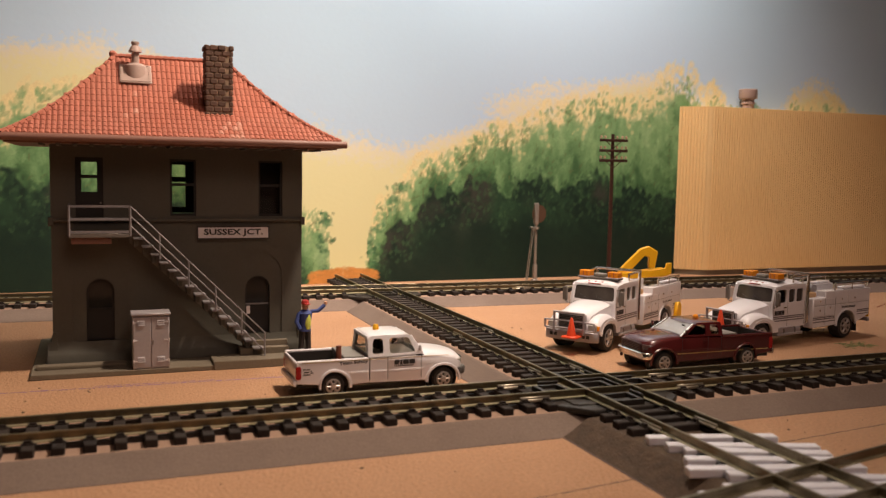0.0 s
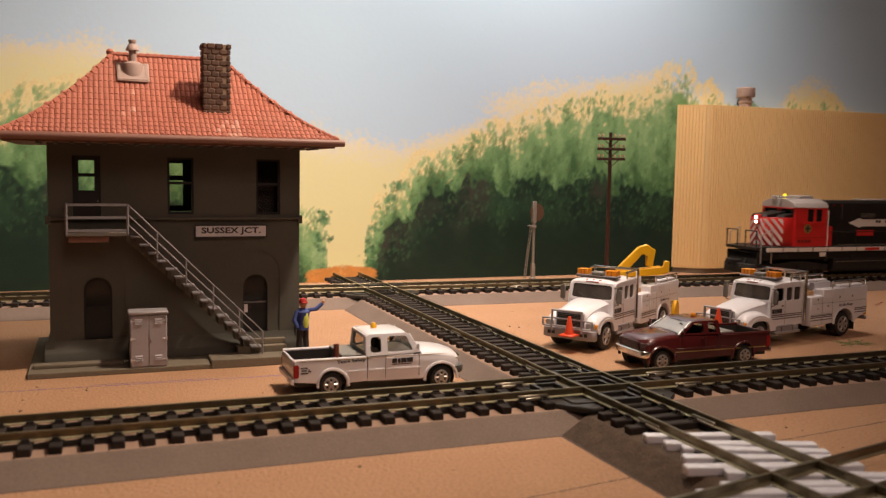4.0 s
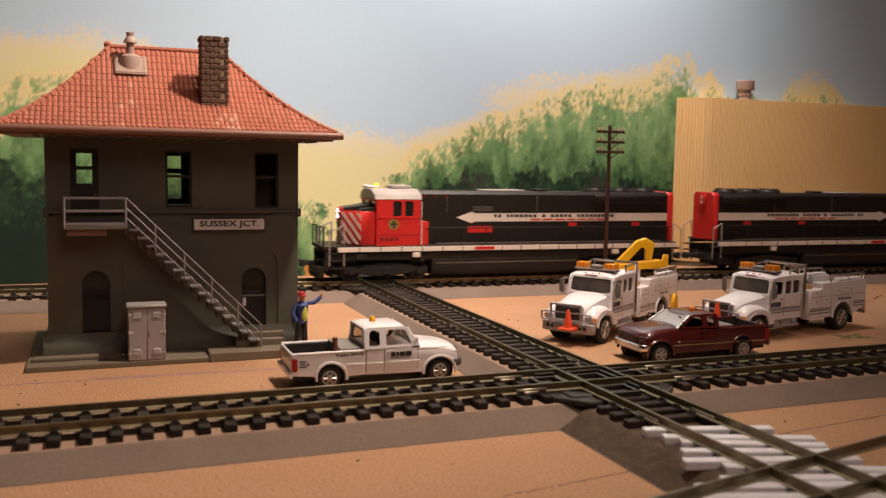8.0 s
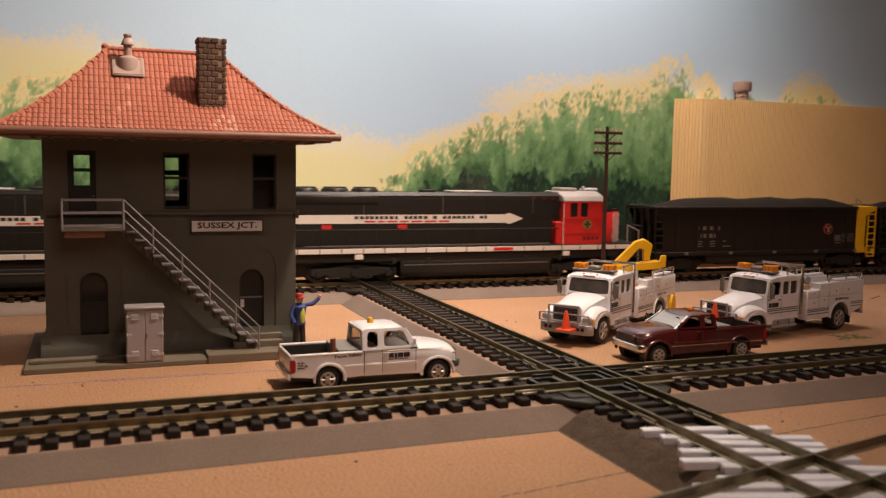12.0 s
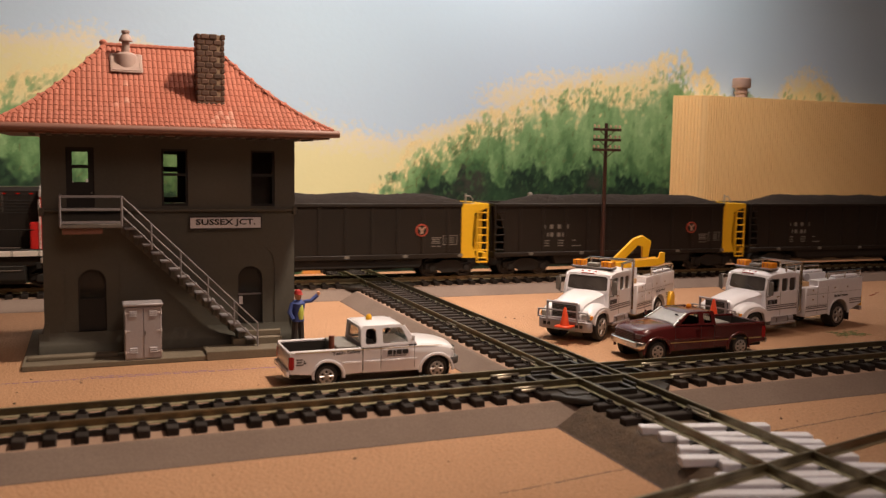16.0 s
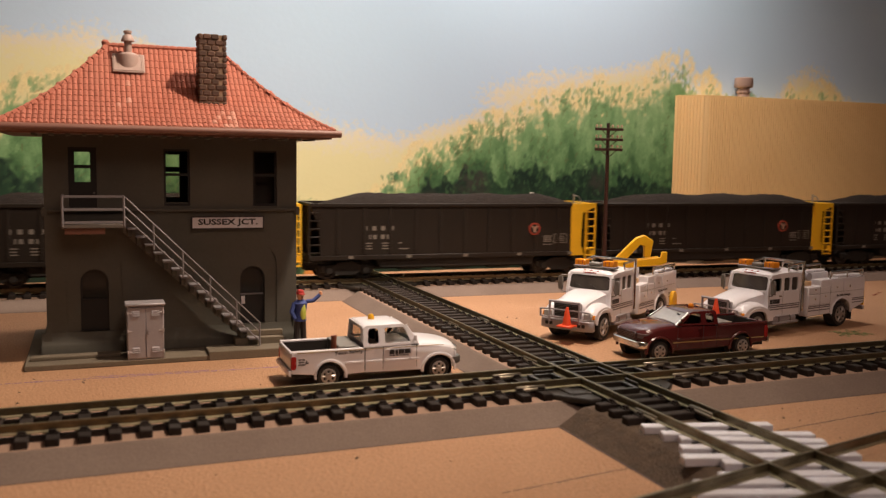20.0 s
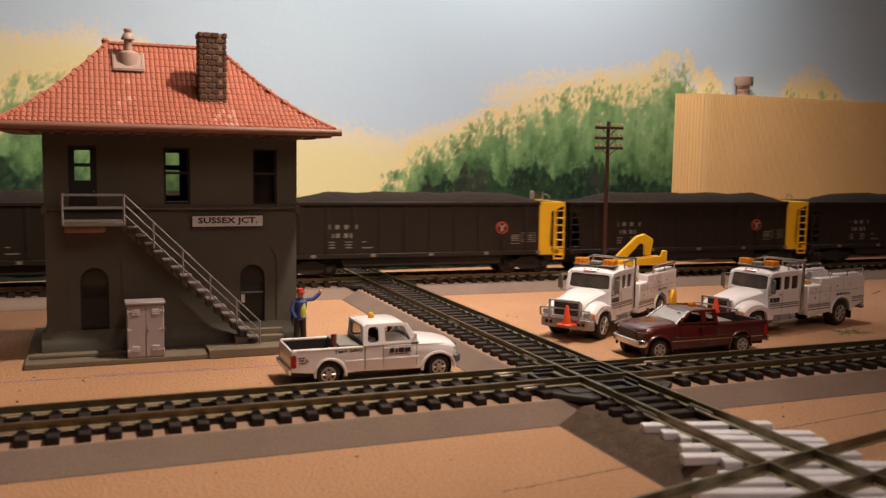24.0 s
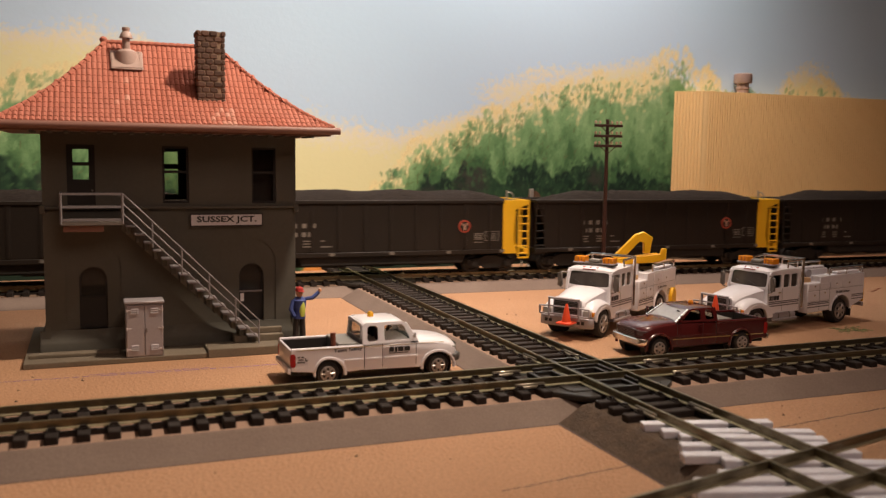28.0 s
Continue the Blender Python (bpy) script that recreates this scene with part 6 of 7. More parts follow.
    part("cab_roof", slabs([(29.4, 28.4), (51.4, 28.4), (51.6, 29.0), (51.0, 29.9), (49.4, 30.7), (46, 31.2), (38, 31.4), (32, 31.2), (30.2, 30.6), (29.4, 29.6)], [11.0 * f for f in spread],
                           lambda x, y, z: (x - 1.6 * (abs(y) / 11) ** 4 * ramp_up(x, 44, 51), y, z - ramp_up(z, 28.4, 31) * (1.5 * (abs(y) / 11) ** 4))), "white", t)

    def raked(bm):
        """Leans a piece back with the windscreen."""
        for v in bm.verts:
            v.co.x -= (v.co.z - 20.4) * 0.20 + 0.011 * v.co.y ** 2
        return bm

    across = [10.9 * f for f in spread]
    surround = plate([(y, 20.0) for y in across] + [(y * 0.97, 29.0) for y in across[::-1]], [soften([(-9.7, 21.2)] + [(y * 0.8, 21.0) for y in across[2:-2]] + [(9.7, 21.2), (9.3, 27.8)] + [(y * 0.8, 28.1) for y in across[-3:1:-1]] + [(-9.3, 27.8)], 1.0)], "x", 52.9, 53.5)
    part("windscreen_frame", raked(surround), "white", t, "white surround of the windscreen")
    pane = plate([(y * 0.93, 20.6) for y in across] + [(y * 0.9, 28.5) for y in across[::-1]], [], "x", 52.95, 53.1)
    part("windscreen", raked(pane), "smoke", t, "dark windscreen")
    for y in (-1.0, 6.0):
        part("wiper", raked(pipe([(53.7, y, 21.0), (53.75, y - 5.2, 23.6)], 0.14, n=4)), "ink", t)
    part("cab_mark", box(51.4, 51.9, -3.0, 3.0, 29.2, 29.6), "redlens", t, "thin red mark over the windscreen")
    for y in (-5, 5):
        part("seat", box(38.5, 40.5, y - 3.2, y + 3.2, 12, 22.5, 0.5), "greyplastic", t)
    for y in (-3.2, 0, 3.2):
        part("marker_lamp", box(49.2, 50.6, y - 0.5, y + 0.5, 29.8, 30.5, 0.15), "redlens", t)
    g = part("grille", box(70.6, 71.7, -6.6, 6.6, 9.2, 16.6, 0.3), "silver", t, "silver framed grille")
    for z0, z1 in ((9.8, 12.4), (13.2, 16.0)):
        part("grille_slot", box(71.5, 71.95, -5.9, 5.9, z0, z1, 0.1), "ink", g)
        for k in range(3):
            part("grille_bar", box(71.9, 72.1, -5.8, 5.8, z0 + 0.45 + k * 0.75, z0 + 0.65 + k * 0.75), "steel", g)
    guard = pipe([(74.4, -7.0, 7.0), (74.4, -7.0, 17.4), (74.4, 7.0, 17.4), (74.4, 7.0, 7.0)], 0.5, n=7)
    for z in (9.6, 13.4):
        rod((74.4, -7.0, z), (74.4, 7.0, z), 0.4, guard, 7)
    for s in (-1, 1):
        pipe([(74.4, s * 7.0, 13.4), (74.0, s * 11.6, 13.0), (74.0, s * 11.6, 9.4), (74.4, s * 7.0, 9.2)], 0.4, guard, 7)
    part("brush_guard", guard, "silver", t, "silver tubular brush guard")
    c = part("traffic_cone", lathe([(2.3, 0.5), (2.0, 0.7), (0.6, 9.0), (0.4, 9.4), (0.05, 9.4)], n=18, centre=(76.8, 2.6, 6.2 if crane else 8.6)), "orange", t, "orange traffic cone carried on the bumper")
    part("cone_base", prism([(73.5, -0.8), (80.0, -0.8), (80.0, 6.0), (73.5, 6.0)], "z", 6.0 if crane else 8.4, 6.8 if crane else 9.2, 0.3), "orange", c)
    # light bar and headache rack
    bar = part("light_bar", box(43.2, 48.4, -9.6, 9.6, 31.2, 32.2, 0.2), "steel", t, "roof light bar with amber ends")
    for s in (-1, 1):
        part("bar_foot", box(45, 46.6, min(s * 7, s * 8.4), max(s * 7, s * 8.4), 30.2, 31.3), "steel", bar)
        lamp_ = part("amber_lamp", box(43.6, 48.0, min(s * 4.3, s * 9.4), max(s * 4.3, s * 9.4), 32.3, 35.3, 0.22), "amber", bar, "amber warning lamp")
        for y in (5.6, 7.4):
            part("lens_rib", box(43.45, 48.15, s * y - 0.16, s * y + 0.16, 32.6, 35.0), "amberdark", lamp_)
        part("lamp_tray", box(43.0, 48.6, min(s * 4.0, s * 9.8), max(s * 4.0, s * 9.8), 31.9, 32.5, 0.12), "silver", bar)
    part("siren", box(44.0, 47.8, -2.6, 2.6, 32.2, 34.2, 0.4), "greyplastic", bar)
    part("rack", pipe([(27.6, -10.6, 8.6), (27.6, -10.6, 34.6), (27.6, 10.6, 34.6), (27.6, 10.6, 8.6)], 0.6, pipe([(38.0, -10.0, 30.2), (38.0, -10.0, 33.6), (27.6, -10.6, 34.4), (27.6, 10.6, 34.4), (38.0, 10.0, 33.6), (38.0, 10.0, 30.2)], 0.45, n=7), n=7), "chrome", t, "bright tubular rack behind the cab")
    part("rack_panel", box(26.2, 27.4, -9.8, 9.8, 7.8, 23.6, 0.2), "white", t)
    part("bed_floor", box(-18.2, 25.4, -7.4, 7.4, 12.2, 14.0), "greyplastic", t)
    part("bed_bulkhead", box(24.6, 25.6, -7.4, 7.4, 14, 22.4), "white", t)
    part("tail_panel", box(-18.5, -17.6, -7.4, 7.4, 7.0, 20.0, 0.15), "white", t)
    part("rear_bumper", box(-20.2, -18.6, -11.6, 11.6, 5.6, 7.6, 0.2), "silver", t)
    part("rear_marker", box(-19.4, -18.7, 9.0, 11.9, 8.0, 15.6, 0.2), "yellow", t, "yellow rear marker board")
    part("tan_case", box(18, 23.5, 1.5, 8.5, 18, 23.6, 0.3), "tancase", t, "tan case on the body")
    if crane:
        k = part("crane_base", rod((16, 0, 14), (16, 0, 27), 2.8, n=14), "yellow", t, "yellow crane pedestal")
        flat = at_mm(15.5, -1.0, 26.0, 0, 0, 126)
        part("crane_arm", prism([(-4.4, 0.0), (-4.4, 4.2), (5.6, 14.6), (9.6, 16.0), (13.8, 13.4), (12.6, 5.6), (9.6, 5.6), (9.6, 10.6), (7.6, 11.4), (1.4, 4.4), (1.4, 0.0)], "y", -1.6, 1.6, 0.35), "yellow", t, "folded yellow knuckle boom", flat)
        part("crane_boom", prism([(-3.2, 0.2), (-3.2, 3.2), (17.0, 5.8), (17.6, 8.4), (20.0, 8.4), (20.0, 3.2), (16.8, 2.0)], "y", -3.2, -1.6, 0.3), "yellow", t, "yellow lower boom", flat)
        part("crane_boom", prism([(-3.2, 0.2), (-3.2, 3.2), (17.0, 5.8), (16.8, 2.0)], "y", 1.6, 3.0, 0.3), "yellow", t, "yellow lower boom", flat)
        part("outrigger", prism([(-15.4, 3.6), (-9.6, 3.6), (-9.6, 9.0), (-11.4, 13.4), (-13.6, 13.4), (-15.4, 11.0)], "y", hw + 0.1, hw + 2.0, 0.3), "yellow", t, "yellow outrigger leg")
    else:
        part("hose_reel", rod((18, -7, 25.6), (18, 7, 25.6), 2.2, n=14), "silver", t, "silver roll on the body")
        part("reel_stand", box(16.5, 19.5, -6.8, 6.8, 13.8, 24.2, 0.2), "white", t)
        part("rear_rack", pipe([(4, -9, 24.5), (4, -9, 31.4), (16, -9, 31.4), (16, -9, 24.5)], 0.45, n=7), "chrome", t)
    return t


M["amberdark"] = material("dark_amber_rib", (0.42, 0.10, 0.01), 0.3, vary=0.1, bump=0)
M["stripegrey"] = material("dark_grey_stripe", (0.12, 0.11, 0.12), 0.4, vary=0.05, bump=0)
M["smoke"] = material("smoky_windscreen", (0.060, 0.052, 0.048), 0.06, vary=0.35, grain=260, blotch=90, second=(0.11, 0.095, 0.085), bump=0)
M["tancase"] = material("tan_plastic", (0.55, 0.33, 0.15), 0.5, vary=0.1, bump=0.1)
utility_truck(at_mm(98.8, 123.6, GROUND, 0, 0, 212.8), "white utility truck with folded yellow crane and amber lights", True)
utility_truck(at_mm(178.2, 88.8, GROUND, 0, 0, 192), "white utility truck with service body and amber lights", False)


# ---- lineside figurine ----
def build_figurine(x, y):
    """A small painted doll with one arm raised: one plain mesh."""
    bm = bmesh.new()
    slots = ["trouser", "blue", "vest", "skin", "capred"]

    def put(piece, i):
        for f in piece.faces:
            f.material_index = i
        me = bpy.data.meshes.new("piece")
        piece.to_mesh(me)
        piece.free()
        bm.from_mesh(me)
        bpy.data.meshes.remove(me)

    for s in (-1, 1):
        put(rod((s * 1.5, 0.2, 0), (s * 0.9, 0, 9.2), 0.95, n=8, r2=1.15), 0)
        put(box(s * 1.5 - 0.9, s * 1.5 + 0.9, -1.8, 1.0, 0, 0.9, 0.3), 0)
    put(lathe([(0.1, 7.6), (2.2, 7.8), (2.0, 10.5), (2.5, 14.4), (1.4, 15.6), (0.1, 15.8)], n=12), 1)
    put(lathe([(0.1, 8.4), (1.0, 8.6), (1.25, 10.6), (1.0, 14.2), (0.1, 15.2)], n=12, centre=(0.3, -1.35, 0)), 2)
    put(pipe([(-2.2, 0, 14.6), (-3.4, -0.3, 11.4), (-2.6, -1.6, 8.8)], 0.75, n=8), 1)
    put(pipe([(2.1, 0, 14.8), (4.6, -0.8, 15.0), (7.0, -1.0, 17.0)], 0.72, n=8), 1)
    put(lathe([(0.05, -0.7), (0.7, -0.2), (0.6, 0.6), (0.05, 0.9)], n=8, centre=(7.4, -1.0, 17.6)), 3)
    put(lathe([(0.7, 15.6), (1.15, 16.4), (1.3, 17.4), (0.9, 18.6), (0.05, 18.8)], n=12), 3)
    put(lathe([(1.4, 17.7), (1.45, 18.2), (1.1, 19.2), (0.05, 19.5)], n=12), 4)
    put(box(-1.0, 1.0, -2.4, -0.9, 17.7, 18.1, 0.15), 4)
    bmesh.ops.scale(bm, vec=(1.12, 1.12, 1.07), verts=bm.verts)
    ob = part("worker_figurine", bm, slots, None, "", at_mm(x, y, -6.2, 0, 0, 12))
    tagged(ob, "small painted plastic figurine in blue jacket and red cap", "figurine")


for key, c in (("trouser", (0.03, 0.025, 0.025)), ("vest", (0.50, 0.56, 0.09)), ("skin", (0.55, 0.28, 0.16)), ("capred", (0.42, 0.03, 0.025))):
    M[key] = material("painted_" + key, c, 0.7, vary=0.12, grain=1500, bump=0.2)
build_figurine(-72.2, 100.5)


# ---- the train ----
# the nose stripes' white is dimmed and reddened for shade on the nose
for key, args in {"herald": ((0.34, 0.05, 0.025), 0.5), "heraldgold": ((0.30, 0.20, 0.045), 0.5), "emblempale": ((0.34, 0.22, 0.16), 0.5), "wheelsteel": ((0.02, 0.017, 0.015), 0.5),
                  "hopyellow": ((0.80, 0.47, 0.015), 0.45), "engblack": ((0.018, 0.015, 0.013), 0.45), "number": ((0.16, 0.012, 0.010), 0.5), "nosestripe": ((0.66, 0.52, 0.48), 0.5)}.items():
    M[key] = material(key, *args, vary=0.1, grain=700, blotch=60, bump=0.08, spec=0.25 if "black" in key else 0.5)


def axle(parent, x, r):
    w = part("wheelset", rod((0, -11.5, 0), (0, 11.5, 0), 1.0, n=8), "wheelsteel", parent, "", at_mm(x, 0, r))
    for s in (-1, 1):
        part("wheel", lathe([(0.1, s * 6.8), (r + 0.55, s * 6.8), (r + 0.55, s * 7.5), (r, s * 7.6), (r, s * 9.6), (r * 0.7, s * 9.7), (r * 0.6, s * 9.2), (0.1, s * 9.4)], n=20, axis="y"), "wheelsteel", w)
    return w


def bogie(parent, x, axles, r, mat):
    """A truck with side frames, springs and wheelsets, centred at x."""
    half = (axles[-1] - axles[0]) / 2
    b = part("bogie", box(x - 3.5, x + 3.5, -12, 12, 4.4, 9.4, 0.4), mat, parent, "dark wheel truck")
    for s in (-1, 1):
        y0, y1 = sorted((s * 11.6, s * 13.4))
        out = [(x - half - 4.4, 4.4), (x - half - 4.4, 8.0), (x - half + 3, 8.4), (x - 4, 10.2), (x + 4, 10.2), (x + half - 3, 8.4), (x + half + 4.4, 8.0), (x + half + 4.4, 4.4), (x + half - 2.6, 4.6), (x + 4, 2.6), (x - 4, 2.6), (x - half + 2.6, 4.6)]
        part("side_frame", prism(out, "y", y0, y1, 0.3), mat, b)
        for a in axles:
            part("axle_box", box(x + a - 1.8, x + a + 1.8, min(s * 13.2, s * 14.4), max(s * 13.2, s * 14.4), 3.6, 7.4, 0.3), mat, b)
        for d in (-2, 0, 2):
            part("spring", rod((x + d, s * 12.6, 3.2), (x + d, s * 12.6, 6.8), 0.9, n=8), mat, b)
    for a in axles:
        WHEELS.append((axle(parent, x + a, r), x + a, r))


WHEELS = []


def between(outline, a, b):
    """Cuts an outline off to the left of a and to the right of b."""
    for limit, sign in ((a, 1), (b, -1)):
        out = []
        for p, q in zip(outline, outline[1:] + outline[:1]):
            inside, after = (p[0] - limit) * sign >= 0, (q[0] - limit) * sign >= 0
            if inside:
                out.append(p)
            if inside != after:
                f = (limit - p[0]) / (q[0] - p[0])
                out.append((limit, p[1] + (q[1] - p[1]) * f))
        outline = out
    return outline


def locomotive(label, lit):
    t = thing("diesel_locomotive", at_mm(0, FAR_Y, 0), label, "locomotive")
    part("frame", box(-112, 107, -15.4, 15.4, 11.6, 16.0, 0.4), "engblack", t)
    part("walkway", box(-112, 100, -17, 17, 19.0, 19.9, 0.2), "engblack", t)
    part("fuel_tank", prism([(-13, 2.6), (13, 2.6), (15.6, 5), (16, 12), (-16, 12), (-15.6, 5)], "x", -46, 46, 0.5), "blackmatt", t, "black fuel tank")
    # dark box added to fill the gaps, as the shaded underside reads solid
    part("centre_beam", box(-108, 104, -9, 9, 3.6, 12, 0.3), "blackmatt", t)
    for s in (-1, 1):
        a, b = sorted((s * 15.4, s * 17.1))
        part("sill_stripe", box(-112, 100, a, b, 16.6, 19.3, 0.1), "engwhite", t, "white stripe along the sill")
        for x in range(-104, 100, 12):
            part("stripe_joint", box(x, x + 0.5, min(s * 17, s * 17.16), max(s * 17, s * 17.16), 16.7, 19.2), "engblack", t)
        part("sill_mark", box(9, 21, min(s * 17, s * 17.2), max(s * 17, s * 17.2), 17.0, 18.8), "red", t, "red label on the sill")
        for x in (55.5, -70):
            part("tread_plate", box(x - 2.3, x + 2.3, min(s * 15.4, s * 17.1), max(s * 15.4, s * 17.1), 13.2, 16.0, 0.3), "engwhite", t)
        # hand rails on stanchions
        for x in range(-106, 52, 15):
            part("stanchion", rod((x, s * 16.6, 19.6), (x, s * 16.6, 29.4), 0.3, n=5), "engblack", t)
        part("handrail", rod((-107, s * 16.6, 29.4), (50, s * 16.6, 29.4), 0.34, n=6), "engblack", t)
        for x0, x1 in ((-116.0, -110.0), (96.5, 104.5)):
            part("step_rail", pipe([(x0 if x0 < 0 else x1, s * 16, 9), (x0 if x0 < 0 else x1, s * 16, 27.5), (x1 if x0 < 0 else x0, s * 16, 31)], 0.38, n=6), "engroof", t, "pale corner handrail")
            part("step_rail", rod((x1 if x0 < 0 else x0, s * 16.2, 9), (x1 if x0 < 0 else x0, s * 16.2, 31), 0.38, n=6), "engroof", t, "pale corner handrail")
            for z in (7.4, 11.4, 15.4):
                part("step", box(x0, x1, min(s * 11.5, s * 16.4), max(s * 11.5, s * 16.4), z, z + 0.7), "blackmatt", t)
        # long white arrow with plain blocks for the lettering
        arrow = prism([(30, 34.9), (21, 38.2), (18.5, 37.3), (-108.8, 37.3), (-108.8, 32.5), (18.5, 32.5), (21, 31.6)], "y", min(s * 10.4, s * 10.66), max(s * 10.4, s * 10.66))
        part("arrow_stripe", arrow, "engwhite", t, "long white arrow stripe")
        x, rnd = 7.0, random.Random(3)
        mark = bmesh.new()
        while x > -70:
            w = rnd.uniform(1.6, 2.5)
            if rnd.random() > 0.14:
                box(x - w, x, min(s * 10.6, s * 10.72), max(s * 10.6, s * 10.72), 34.9, 36.6, bm=mark)
            x -= w + 0.7
        tagged(part("name_lettering", mark, "ink", t, "black railway name as plain blocks"), kind="stuff")
        mark = bmesh.new()
        x = -16.0
        while x > -62:
            w = rnd.uniform(3, 7)
            box(x - w, x, min(s * 10.6, s * 10.72), max(s * 10.6, s * 10.72), 33.1, 34.0, bm=mark)
            x -= w + 1.4
        tagged(part("slogan_lettering", mark, "red", t, "small red lettering as plain bars"), kind="stuff")
        if s > 0:
            part("red_panel", box(8, 23, min(s * 10.4, s * 10.7), max(s * 10.4, s * 10.7), 26.2, 30.0), "red", t, "red panel on the hood")
        for x in (-46.5, -89.5):
            part("red_label", box(x, x + 5.5, min(s * 10.4, s * 10.7), max(s * 10.4, s * 10.7), 29.6, 31.8), "red", t)
        for x in range(-104, 46, 11):
            part("hood_door", box(x, x + 10.2, min(s * 10.3, s * 10.56), max(s * 10.3, s * 10.56), 20.6, 46.5, 0.12), "engblack", t)
        # walkway lip, engine-room grilles and small red marker lenses
        part("walkway_lip", box(-100, 44, min(s * 16.6, s * 17.0), max(s * 16.6, s * 17.0), 20.6, 21.1), "steel", t, "thin grey walkway lip")
        for k in range(4 if s > 0 else 0):
            part("grille_slat", box(8, 20, min(s * 10.5, s * 10.9), max(s * 10.5, s * 10.9), 38.6 + k * 0.75, 38.95 + k * 0.75), "steel", t)
        for k in range(5):
            part("grille_slat", box(33, 51, min(s * 10.5, s * 10.8), max(s * 10.5, s * 10.8), 37.0 + k * 1.5, 37.5 + k * 1.5), "blackmatt", t)
        for x in (37, 43, 49):
            part("marker_lens", box(x - 0.8, x + 0.8, min(s * 10.5, s * 10.9), max(s * 10.5, s * 10.9), 46.4, 47.0), "redlens", t)
        for x in (-20, -66, 36):
            part("hood_seam", box(x - 0.15, x + 0.15, min(s * 10.5, s * 10.75), max(s * 10.5, s * 10.75), 38, 47.4), "steel", t)
        part("radiator_wing", prism([(s * 10.4, 42.6), (s * 11.3, 44.0), (s * 11.3, 47.4), (s * 10.2, 48.6)], "x", -106, -58, 0.2), "engblack", t)
        # cab side, windows and round emblem
        part("cab_side", plate([(53.5, 19.9), (78.6, 19.9), (78.6, 45.2), (53.5, 45.2)], [soften(rect(57.6, 62.4, 36.0, 44.2), 0.7), soften(rect(64.4, 69.2, 36.0, 44.2), 0.7)], "y", min(s * 15.6, s * 16.6), max(s * 15.6, s * 16.6)), "red", t)
        for x0 in (57.4, 64.2):
            part("cab_window", box(x0, x0 + 5.2, min(s * 15.9, s * 16.1), max(s * 15.9, s * 16.1), 35.9, 44.4), "darkglass", t)
        part("cab_drip_rail", box(54.2, 78.2, min(s * 16.5, s * 16.95), max(s * 16.5, s * 16.95), 35.0, 35.4), "red", t)
        part("cab_seam", box(53.7, 78.4, min(s * 16.5, s * 16.72), max(s * 16.5, s * 16.72), 25.6, 25.85), "number", t)
        part("cab_skirt", box(48.6, 53.6, min(s * 10, s * 16.4), max(s * 10, s * 16.4), 19.9, 33.0, 0.3), "red", t)
        e = part("emblem", lathe([(0.1, s * 16.5), (3.0, s * 16.5), (3.0, s * 16.75), (0.1, s * 16.75)], n=20, centre=(69.0, 0, 31.6), axis="y"), "heraldgold", t, "round gold and black emblem")
        part("emblem_bar", box(66.9, 71.1, min(s * 16.7, s * 16.85), max(s * 16.7, s * 16.85), 31.0, 32.2, bm=box(68.4, 69.6, min(s * 16.7, s * 16.84), max(s * 16.7, s * 16.84), 29.4, 33.8)), "ink", e)
        tagged(part("number_marks", bars([(0, 2.0, 0), (2.8, 4.8, 0), (5.6, 7.6, 0), (8.4, 10.4, 0)], 2.0, 0.12), "number", t, "dark road number as plain blocks", at_mm(76.6 if s > 0 else 66.2, s * 16.6, 22.4, 0, 0, 180 if s > 0 else 0)), kind="stuff")
        part("cab_grab", rod((53, s * 17, 20), (53, s * 17, 44), 0.3, n=5), "engwhite", t)
    hood = [(-10.5, 19.9), (10.5, 19.9), (10.5, 48.0), (8.6, 49.8), (-8.6, 49.8), (-10.5, 48.0)]
    part("hood", prism(hood, "x", -109, 53.6), "engblack", t, "long black engine hood")
    part("hood_end", prism([(y * 1.03, z if z < 30 else z + 0.3) for y, z in hood], "x", -113.2, -109, 0.4), "red", t, "red end of the hood")
    part("end_lamp_box", box(-114.6, -113.2, -3.4, 3.4, 42, 48.4, 0.4), "red", t)
    for z in (43.6, 46.4):
        part("rear_headlamp", rod((-115.0, 0, z), (-114.4, 0, z), 1.1, n=12), "lens", t)
    for x in (-97, -80, -63):
        f = part("roof_fan", lathe([(0.1, 49.6), (7.8, 49.6), (7.6, 50.8), (6.6, 51.8), (1.6, 52.2), (0.1, 52.4)], n=24, centre=(x, 0, 0)), "engblack", t, "round roof fan")
        for k in range(4):
            part("fan_blade", box(-6.4, 6.4, -0.5, 0.5, 51.7, 52.3), "blackmatt", f, "", at_mm(x, 0, 0.1, 0, 0, 45 * k))
    part("exhaust", box(-30, -22, -4, 4, 49.6, 51.2, 0.3), "blackmatt", t)
    part("roof_panel", box(-14, 12, -6.4, 6.4, 49.7, 50.7, 0.3), "engroof", t)
    # cab and nose
    part("cab_front", plate([(-16.4, 19.9), (16.4, 19.9), (16.4, 45.2), (-16.4, 45.2)], [[(2, 38.6), (14.6, 38.6), (14.6, 44.4), (2, 44.4)], [(-14.6, 38.6), (-2, 38.6), (-2, 44.4), (-14.6, 44.4)]], "x", 77.6, 78.7), "red", t)
    for y in (-14.6, 2):
        part("front_window", box(77.9, 78.2, y, y + 12.6, 38.6, 44.4), "darkglass", t)
    part("cab_rear", box(53.5, 54.4, -15.6, 15.6, 19.9, 45.2), "red", t)
